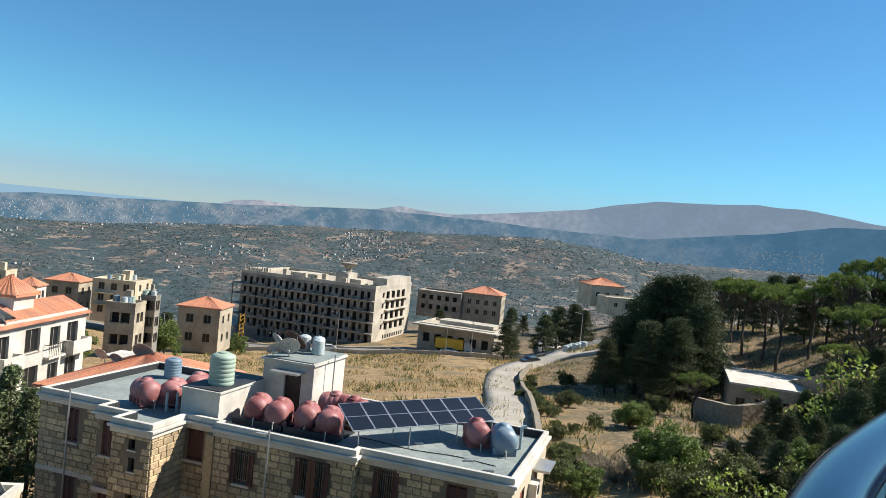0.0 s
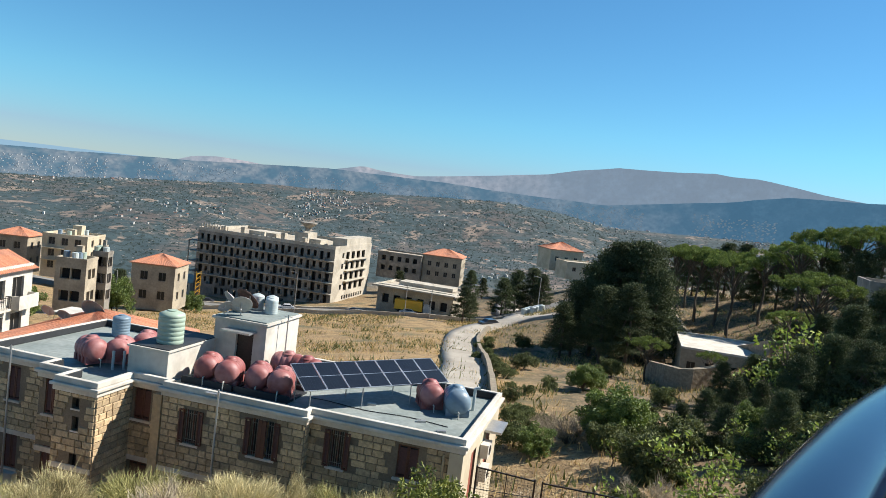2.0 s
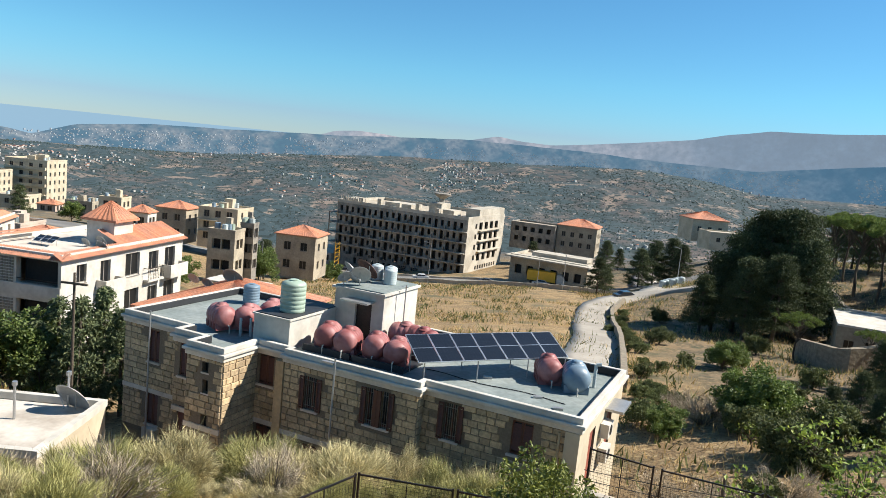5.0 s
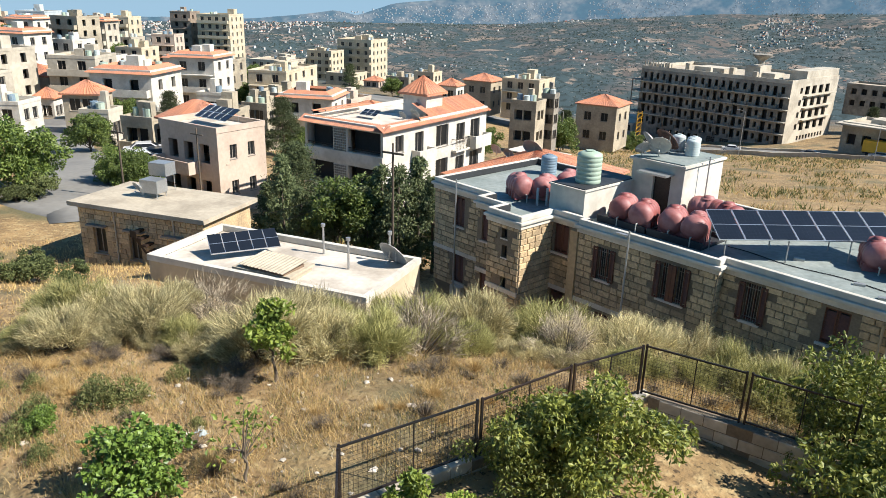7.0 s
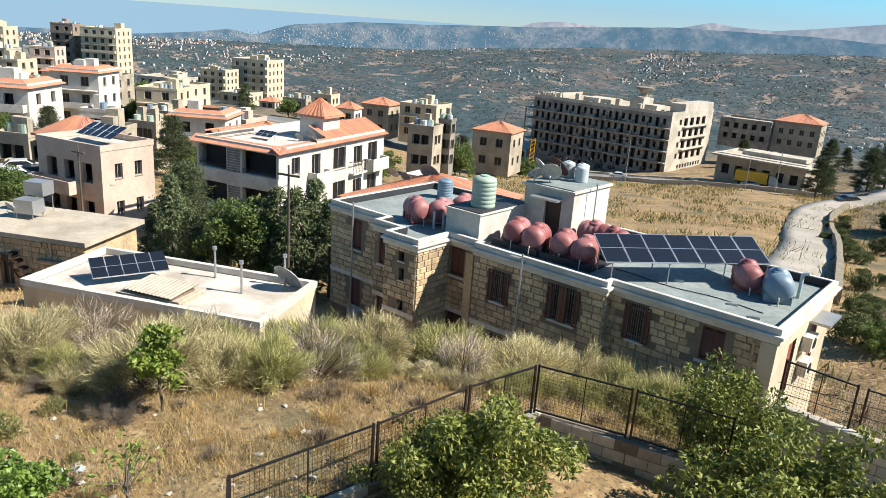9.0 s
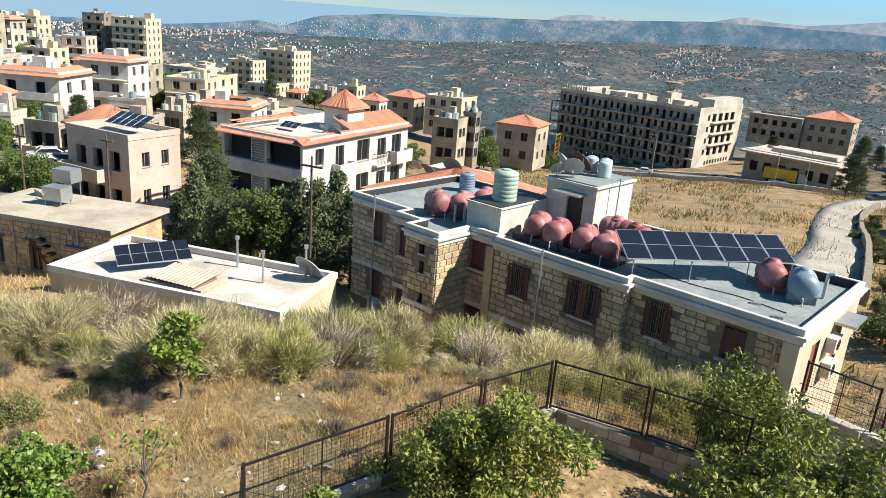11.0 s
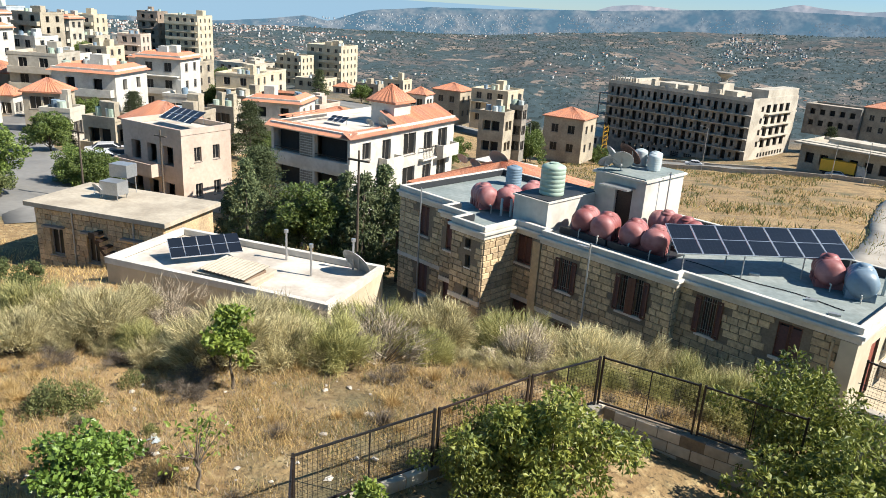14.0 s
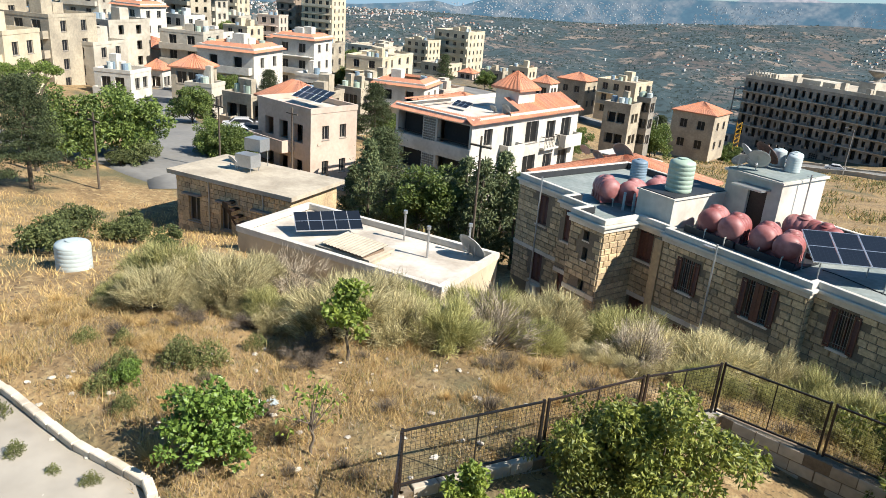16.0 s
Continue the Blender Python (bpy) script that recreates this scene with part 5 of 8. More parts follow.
def put_tank(x, y, turn, mat=REDTANK, scale=1.0, z=ZR + 0.13, label="oxide-red plastic water tank lying on the roof"):
    t = thing("water_tank", HOUSE @ pose(x, y, z, 0, 0, turn) @ Matrix.Diagonal((scale, scale, scale, 1)), label, "water tank", "rooftop water tanks")
    part("body", TANK_RED if mat is REDTANK else TANK_BLUE, None, t)
    part("lid", NECK_M[mat.name], None, t, m=pose(0, 0.0, 1.0))
    for yy in (-0.48, -0.16, 0.16, 0.48):
        part("foot", FOOT_M[mat.name], None, t, m=pose(0, yy, 0))
    part("outlet", Shape().tube((0, -0.70, 0.25), (0, -0.88, 0.25), 0.03).tube((0, -0.88, 0.25), (0, -0.88, -0.1), 0.025), WHITEPAINT, t)
    return t


for x, y, a in ((-11.5, 1.85, 18), (-10.45, 1.75, 14), (-9.2, 1.9, 20), (-8.15, 1.85, 16), (-9.1, 4.3, 95), (-8.1, 4.1, 80)):
    put_tank(x, y, a)
for x, y, a in ((-16.6, 1.0, 65), (-15.75, 1.75, 18), (-15.7, 3.4, 20)):
    put_tank(x, y, a)
put_tank(-2.55, 4.4, 28, scale=1.02, z=ZR + 0.02)
put_tank(-1.35, 4.15, 22, BLUETANK, 1.05, ZR + 0.02, "grey-blue plastic water tank lying on the roof")


def standing_tank(x, y, z, r, h, mat, label, m=HOUSE):
    t = thing("water_tank", m @ pose(x, y, z), label, "water tank", "rooftop water tanks")
    prof = [(r * 0.98, 0)]
    n = 6
    rib = 0.99 if mat is WHITETANK else 0.97
    for k in range(n):
        z0 = h * 0.82 * k / n
        prof += [(r * 1.0, z0 + 0.01), (r, z0 + h * 0.09), (r * rib, z0 + h * 0.105), (r * rib, z0 + h * 0.125)]
    prof += [(r, h * 0.83), (r * 0.93, h * 0.90), (r * 0.6, h * 0.96), (r * 0.36, h * 0.97)]
    part("body", Shape().lathe(prof, 26), mat, t, smooth=True)
    part("lid", Shape().lathe([(r * 0.38, h * 0.965), (r * 0.38, h), (0, h * 1.01)], 18), mat, t)
    return t


standing_tank(-13.35, 1.7, ZR + 1.365, 0.54, 1.38, GREENTANK, "pale green ribbed plastic water tank on a white platform")
standing_tank(-19.0, 5.9, ZR + 0.02, 0.42, 1.05, BLUETANK, "small grey-blue upright water tank")
for x, y in ((-12.6, 6.4), (-11.9, 6.5), (-11.6, 5.9)):
    standing_tank(x + 0.6, y, ZR + 2.41, 0.3, 0.75, WHITETANK, "small white water tank on the stair head")


def solar_array():
    # lower edge from left to right, leaning back
    a, b = Vector((-3.75, 26.18, -8.05)), Vector((1.98, 29.77, -8.05))
    u = (b - a).normalized()
    side = Vector((-u.y, u.x, 0))
    lean = (side * math.cos(radians(23)) + Vector((0, 0, 1)) * math.sin(radians(23))).normalized()
    nrm = u.cross(lean)
    m = Matrix((( u.x, lean.x, nrm.x, a.x), (u.y, lean.y, nrm.y, a.y), (u.z, lean.z, nrm.z, a.z), (0, 0, 0, 1)))
    t = thing("solar_array", m, "row of dark solar panels in aluminium frames tilted on the roof", "solar panel")
    L = (b - a).length
    w = L / 7
    H = 1.68
    cell = Shape()
    for i in range(6):
        for j in range(20):
            x0, y0 = 0.04 + i * (w - 0.08) / 6, 0.04 + j * (H - 0.1) / 20 + (0.03 if j >= 10 else 0)
            cell.add([(x0, y0, 0.012), (x0 + (w - 0.08) / 6 - 0.008, y0, 0.012), (x0 + (w - 0.08) / 6 - 0.008, y0 + (H - 0.1) / 20 - 0.006, 0.012), (x0, y0 + (H - 0.1) / 20 - 0.006, 0.012)], [(0, 1, 2, 3)])
    cellm = cell.mesh("cell_sheet", [CELL])
    fr = Shape().box(0.004, w - 0.004, 0, 0.02, -0.03, 0.02).box(0.004, w - 0.004, H - 0.02, H, -0.03, 0.02).box(0.004, 0.026, 0.02, H - 0.02, -0.03, 0.02).box(w - 0.026, w - 0.004, 0.02, H - 0.02, -0.03, 0.02)
    fr.box(0.04, w - 0.04, H / 2 - 0.012, H / 2 + 0.012, -0.0, 0.016)
    frm = fr.mesh("frame", [ALU])
    bk = Shape().box(0.04, w - 0.04, 0.035, H - 0.035, -0.006, 0.004).mesh("backsheet", [material("panel_backsheet", (0.06, 0.065, 0.075), 0.4)])
    for k in range(7):
        p = part("solar_panel", bk, None, t, m=pose(k * w, 0, 0))
        part("frame", frm, None, p)
        part("cell", cellm, None, p)
    inv = m.inverted()
    for k in (0.3, 2.6, 4.9, 6.7):
        for yy in (0.1, H - 0.1):
            top = Vector((k, yy, -0.03))
            wt = m @ top
            foot = inv @ Vector((wt.x, wt.y, ZR + 0.02))
            part("leg", Shape().tube(top, foot, 0.025, n=6), GALV, t)
    for yy in (0.35, H - 0.35):
        part("rail", Shape().box(0, L, yy - 0.02, yy + 0.02, -0.075, -0.032), GALV, t)


solar_array()


def dish(x, y, z, r, az, el, mat, m=HOUSE, label="grey satellite dish on a short mast"):
    t = thing("satellite_dish", m @ pose(x, y, z), label, "satellite dish", "satellite dishes")
    part("mast", Shape().tube((0, 0, 0), (0, 0, r + 0.15), 0.025, n=6), GALV, t)
    k = Matrix.Translation((0, 0, r + 0.1)) @ Matrix.Rotation(radians(-az), 4, "Z") @ Matrix.Rotation(radians(90 - el), 4, "X") @ Matrix.Rotation(radians(180), 4, "X")
    prof = [(r * i / 6, 0.28 * r * (i / 6) ** 2) for i in range(7)]
    back = [(a, b - 0.012) for a, b in prof][::-1]
    part("reflector", Shape().lathe(prof + back, 22, k), mat, t, smooth=True)
    part("feed_arm", Shape().tube(k @ Vector((r * 0.95, 0, 0.25 * r)), k @ Vector((0, 0, r * 0.9)), 0.012, n=5).lathe([(0.04, 0), (0.05, 0.1), (0, 0.11)], 8, k @ Matrix.Translation((0, 0, r * 0.85))), GALV, t)
    return t


dish(-11.98, 5.6, ZR + 2.40, 0.62, 200, 40, RUST, label="rusted brown satellite dish on the stair head")
dish(-11.73, 4.4, ZR + 2.40, 0.5, 150, 35, DISHM)
dish(-12.48, 5.0, ZR + 2.40, 0.5, 215, 35, DISHM)
dish(-12.38, 6.2, ZR + 2.40, 0.4, 180, 40, DISHM)
dish(-12.28, 3.95, ZR + 2.40, 0.36, 120, 40, DISHM)
single("antenna_mast", Shape().tube((0, 0, 0), (0, 0, 2.6), 0.03, n=6).tube((-0.2, 0, 2.5), (0.2, 0, 2.5), 0.012, n=5), GALV, HOUSE @ pose(-9.75, 5.2, ZR + 0.05), "thin grey antenna mast beside the stair head", "mast")
single("vent_pipe", Shape().tube((0, 0, 0), (0, 0, 0.95), 0.07, n=10).tube((0, 0, 0.95), (0.2, 0.05, 1.0), 0.07, n=10), WHITETANK, HOUSE @ pose(-0.75, 4.9, ZR + 0.02), "white bent vent pipe on the roof", "pipe")
for x, y in ((-15.3, 0.75), (-15.0, 1.05)):
    single("vent_pipe", Shape().tube((0, 0, 0), (0, 0, 0.8), 0.06, n=10), WHITETANK, HOUSE @ pose(x, y, ZR + 0.02), "short white vent pipe on the roof", "pipe")
for x, y in ((-4.6, 3.0), (-2.2, 2.1), (-1.2, 1.4)):
    single("roof_clip", Shape().box(-0.18, 0.18, -0.08, 0.08, 0, 0.07), GALV, HOUSE @ pose(x, y, ZR + 0.02, 0, 0, 20), "small metal fitting on the roof", "fitting")
crv = Shape()
for k in range(14):
    a, b = -7.0 + k * 0.42, -7.0 + (k + 1) * 0.42
    crv.tube((a, 2.2 + 0.12 * math.sin(a * 1.7), ZR + 0.04), (b, 2.2 + 0.12 * math.sin(b * 1.7), ZR + 0.04), 0.018, n=5)
single("roof_cable", crv, RUBBER, HOUSE, "black cable lying across the roof", "cable")

# two lamp poles in front of the house
for x, y, ang in ((-19.0, -0.75, 10), (-9.3, -0.95, -5)):
    t = thing("lamp_pole", HOUSE @ pose(x, y, ZB), "slim grey lamp pole before the stone house", "lamp pole", "lamp poles")
    part("pole", Shape().tube((0, 0, 0), (0, 0, 7.35), 0.05, 0.035, 8), GALV, t)
    if x > -10:
        part("lamp_head", Shape().box(-0.55, -0.05, -0.08, 0.08, 7.1, 7.17), GALV, t)

# things on the neighbouring roofs
def rooftop_panels(m, n, w, h, tilt, label):
    t = thing("solar_array", m, label, "solar panel")
    for k in range(n):
        p = part("solar_panel", Shape().box(k * w + 0.02, (k + 1) * w - 0.02, 0, h, -0.02, 0.02), CELL, t, m=Matrix.Rotation(radians(tilt), 4, "X"))
        part("frame", Shape().box(k * w, k * w + 0.02, 0, h, -0.03, 0.03).box(k * w, (k + 1) * w, -0.02, 0, -0.03, 0.03).box(k * w, (k + 1) * w, h / 2 - 0.015, h / 2 + 0.015, 0.02, 0.026), ALU, p)
    for k in (0.2, n * w - 0.2):
        part("leg", Shape().tube((k, h * math.cos(radians(tilt)) * 0.9, h * math.sin(radians(tilt)) * 0.9), (k, h * math.cos(radians(tilt)) * 0.9, -0.3), 0.02, n=5), GALV, t)


rooftop_panels(pose(-23.9, 21.2, -11.2, 0, 0, 55), 5, 0.62, 1.25, 25, "five dark solar panels on the whitewashed roof")
rooftop_panels(pose(-54.5, 48.0, -11.6, 0, 0, -6), 5, 0.9, 2.0, 25, "solar panels on the rosy house roof")
rooftop_panels(pose(-38.0, 51.5, -10.2, 0, 0, -6), 3, 0.6, 0.9, 25, "small solar panels on the apartment roof")
dish(10.0, 4.4, 3.1, 0.75, 200, 35, DISHM, pose(-26.35, 19.85, -14.85, 0, 0, 7), "large grey satellite dish on the low roof")
for x, y, r in ((-32.5, 52.0, 0.5), (-33.8, 54.0, 0.5), (-34.6, 53.2, 0.4), (-25.2, 52.5, 0.5), (-23.6, 51.5, 0.5), (-22.2, 53.0, 0.9)):
    dish(x, y, -10.55 if x < -30 else -12.3, r, 190, 35, DISHM, Matrix())
for x, y in ((3.4, 2.4), (3.0, 3.7)):
    t = thing("water_tank", pose(-37.9, 24.35, -11.7, 0, 0, 10.4) @ pose(x, y, 0), "square galvanised water tank on a roof stand", "water tank", "rooftop water tanks")
    zz = 1.0 if y > 3 else 0.3
    part("body", Shape().box(-0.6, 0.6, -0.45, 0.45, zz, zz + 0.75), GALV, t)
    for a in (-0.5, 0.5):
        for b in (-0.38, 0.38):
            part("leg", Shape().tube((a, b, 0), (a, b, zz), 0.025, n=5), GALV, t)
dish(2.6, 2.2, 4.5, 0.45, 200, 35, DISHM, pose(-37.9, 24.35, -16.2, 0, 0, 10.4))
standing_tank(0, 0, 0, 0.64, 1.2, WHITETANK, "grey-white water tank standing in the dry field", Matrix.Translation((-26.1, 12.2, ground(-26.1, 12.2) - 0.05)))


shed = thing("roof_shed", pose(-21.85, 20.85, -11.62, 0, 0, 1.5), "small brown plastered shed under a corrugated sheet roof", "shed")
part("wall", Shape().box(0.12, 2.3, 0.1, 1.45, 0.0, 0.5), material("brown_plaster", (0.19, 0.13, 0.09), 0.9, vary=0.2, grain=4), shed)
sheet = Shape()
for i in range(49):
    x = i * 0.05
    zz = 0.60 + 0.02 * math.sin(i * math.pi / 2)
    sheet.v += [(x, -0.05, zz - 0.06), (x, 1.6, zz + 0.06), (x, -0.05, zz - 0.075), (x, 1.6, zz + 0.045)]
sheet.f = [f for i in range(48) for f in ((i * 4, i * 4 + 4, i * 4 + 5, i * 4 + 1), (i * 4 + 2, i * 4 + 3, i * 4 + 7, i * 4 + 6), (i * 4, i * 4 + 2, i * 4 + 6, i * 4 + 4), (i * 4 + 1, i * 4 + 5, i * 4 + 7, i * 4 + 3))]
sheet.m = [0] * len(sheet.f)
part("roof_sheet", sheet, ROOFSCREED, shed, "pale corrugated roof sheet")
for i in range(6):
    part("rafter", Shape().box(0.25 + i * 0.38, 0.32 + i * 0.38, 0.0, 1.5, 0.5, 0.525), SHUTTER, shed)
# ---- balcony the camera looks from ----
SMOKED = bpy.data.materials.new("smoked_glass")
SMOKED.use_nodes = True
_n, _l = SMOKED.node_tree.nodes, SMOKED.node_tree.links
_n["Principled BSDF"].inputs["Base Color"].default_value = (0.006, 0.007, 0.009, 1)
_n["Principled BSDF"].inputs["Roughness"].default_value = 0.08
_t = _n.new("ShaderNodeBsdfTransparent")
_t.inputs[0].default_value = (0.2, 0.21, 0.22, 1)
_m = _n.new("ShaderNodeMixShader")
_m.inputs[0].default_value = 0.3
_l.new(_n["Principled BSDF"].outputs[0], _m.inputs[1])
_l.new(_t.outputs[0], _m.inputs[2])
_l.new(_m.outputs[0], _n["Material Output"].inputs[0])

def balcony_rail():
    t = thing("balcony_railing", Matrix(), "glossy navy metal balcony railing with a curved top rail", "railing")
    knots = [(-1.28, -1.82), (-1.04, -1.33), (-0.87, -1.05), (-0.69, -0.82), (-0.44, -0.55), (-0.05, -0.20), (0.44, 0.02), (1.2, 0.12)]
    line = []
    for i in range(len(knots) - 1):
        for k in range(6):
            q = [Vector((*knots[max(0, min(len(knots) - 1, i + j))], 0)) for j in (-1, 0, 1, 2)]
            s_ = k / 6
            line.append(0.5 * (2 * q[1] + (q[2] - q[0]) * s_ + (2 * q[0] - 5 * q[1] + 4 * q[2] - q[3]) * s_ ** 2 + (3 * q[1] - q[0] - 3 * q[2] + q[3]) * s_ ** 3))
    line.append(Vector((*knots[-1], 0)))
    s = Shape()
    n = 18
    for i, p in enumerate(line):
        d = (line[min(i + 1, len(line) - 1)] - line[max(i - 1, 0)]).normalized()
        q = Vector((d.y, -d.x, 0))
        for k in range(n):
            a = 2 * math.pi * k / n
            s.v.append(tuple(p + q * 0.031 * math.cos(a) + Vector((0, 0, RAIL_Z + 0.021 * math.sin(a)))))
    for i in range(len(line) - 1):
        for k in range(n):
            s.f.append((i * n + k, i * n + (k + 1) % n, (i + 1) * n + (k + 1) % n, (i + 1) * n + k))
    s.m = [0] * len(s.f)
    part("top_rail", s, RAILPAINT, t, smooth=True)
    low = Shape()
    for i in range(len(line) - 1):
        low.tube(line[i] + Vector((0, 0, RAIL_Z - 0.9)), line[i + 1] + Vector((0, 0, RAIL_Z - 0.9)), 0.02, n=6, caps=False)
    part("bottom_rail", low, RAILPAINT, t)
    pane = Shape()
    for i in range(len(line) - 1):
        a, b = line[i], line[i + 1]
        pane.add([(a.x, a.y, RAIL_Z - 0.88), (b.x, b.y, RAIL_Z - 0.88), (b.x, b.y, RAIL_Z - 0.01), (a.x, a.y, RAIL_Z - 0.01)], [(0, 1, 2, 3)])
    pane = part("glass_panel", pane.weld(), SMOKED, t, "dark smoked glass panel", smooth=True)
    pane.modifiers.new("thickness", "SOLIDIFY").thickness = 0.008
    for i in range(3, len(line), 9):
        p = line[i]
        part("baluster", Shape().box(p.x - 0.012, p.x + 0.012, p.y - 0.012, p.y + 0.012, RAIL_Z - 0.98, RAIL_Z - 0.015), RAILPAINT, t)
    return line


RAIL_Z = -0.112
rail_line = balcony_rail()
s = Shape()
pts = [(p.x, p.y) for p in rail_line] + [(2.2, -4.2), (-2.2, -4.2), (-1.5, -2.3)]
s.v = [(x, y, -1.25) for x, y in pts] + [(x, y, -1.45) for x, y in pts]
n = len(pts)
s.f = [tuple(range(n)), tuple(range(n, 2 * n))[::-1]] + [(i, n + i, n + (i + 1) % n, (i + 1) % n) for i in range(n)]
s.m = [0] * len(s.f)
tagged(part("floor_balcony", s, PALECON), "pale concrete balcony slab", "floor", kind="structure")
tagged(part("wall_home", Shape().box(-9, 9, -4.6, -4.21, -10.4, 3.2), CREAM), "cream rendered wall behind the balcony", "wall", kind="structure")

# ---- plants ----
LEAF_LEAFY = leaf_material("broad_tree_leaf", (0.030, 0.062, 0.012), (0.18, 0.235, 0.05), 0.28)
RNG = np.random.default_rng(5)


def blades(base, tip, width):
    """Thin tapering blades from base to tip, as triangles with a slight turn."""
    base, tip = np.asarray(base), np.asarray(tip)
    n = len(base)
    d = tip - base
    side = np.cross(d, RNG.normal(size=(n, 3)))
    side /= np.linalg.norm(side, axis=1)[:, None] + 1e-9
    w = np.broadcast_to(np.asarray(width, float), (n,))[:, None]
    v = np.stack([base - side * w / 2, base + side * w / 2, tip], 1).reshape(-1, 3)
    s = Shape()
    s.v = [tuple(p) for p in v.tolist()]
    s.f = [(3 * i, 3 * i + 1, 3 * i + 2) for i in range(n)]
    s.m = [0] * n
    return s


def leaf_cards(centre, out, length, width, droop=0.3):
    """Folded leaves: each two triangles hinged on the midrib."""
    c = np.asarray(centre)
    n = len(c)
    d = np.asarray(out) + RNG.normal(scale=0.75, size=(n, 3))
    d[:, 2] -= droop
    d /= np.linalg.norm(d, axis=1)[:, None]
    side = np.cross(d, RNG.normal(size=(n, 3)))
    side /= np.linalg.norm(side, axis=1)[:, None]
    up = np.cross(side, d)
    L = length * RNG.uniform(0.7, 1.25, n)[:, None]
    W = width * RNG.uniform(0.7, 1.2, n)[:, None]
    b, t = c - d * L / 2, c + d * L / 2
    l, r = c - side * W / 2 + up * W * 0.2, c + side * W / 2 + up * W * 0.2
    v = np.stack([b, l, t, r], 1).reshape(-1, 3)
    s = Shape()
    s.v = [tuple(p) for p in v.tolist()]
    s.f = [q for i in range(n) for q in ((4 * i, 4 * i + 1, 4 * i + 2), (4 * i, 4 * i + 2, 4 * i + 3))]
    s.m = [0] * len(s.f)
    return s


def crown_points(clumps, per, spread):
    """Leaf places round clump centres, and the way outwards at each."""
    cl = np.asarray(clumps)
    g = RNG.normal(size=(len(cl), per, 3))
    g /= np.linalg.norm(g, axis=2)[..., None]
    rad = spread * RNG.uniform(0.35, 1.0, (len(cl), per, 1)) ** 0.6
    pts = (cl[:, None] + g * rad * np.array([1, 1, 0.75])).reshape(-1, 3)
    return pts, g.reshape(-1, 3)


def ellipsoid(n, rx, ry, rz, zc, shell=0.55, lump=0.25, low=-0.75):
    out = []
    while len(out) < n:
        v = RNG.normal(size=3)
        v /= np.linalg.norm(v)
        if v[2] < low:
            continue
        k = RNG.uniform(shell, 1.0) * (1 + lump * noise.noise((v[0] * 2.2, v[1] * 2.2, v[2] * 2.2 + zc)))
        out.append((v[0] * rx * k, v[1] * ry * k, zc + v[2] * rz * k))
    return out


def trunk_shape(height, r, limbs, tips, lean=0.06):
    s = Shape()
    p = Vector((0, 0, -0.3))
    n = 5
    for k in range(n):
        q = Vector((lean * height * math.sin(k * 1.3), lean * height * math.cos(k * 1.7) * 0.6, height * (k + 1) / n))
        s.tube(p, q, r * (1 - 0.13 * k), r * (1 - 0.13 * (k + 1)), 8, caps=False)
        p = q
    for i in range(min(limbs, len(tips))):
        t = Vector(tips[i * len(tips) // limbs])
        a = Vector((0, 0, height * RNG.uniform(0.6, 1.0)))
        mid = a.lerp(t, 0.5) + Vector((0, 0, 0.1 * height * RNG.uniform(-0.3, 0.5)))
        s.tube(a, mid, r * 0.42, r * 0.25, 6, caps=False)
        s.tube(mid, t, r * 0.25, r * 0.06, 6, caps=False)
    return s


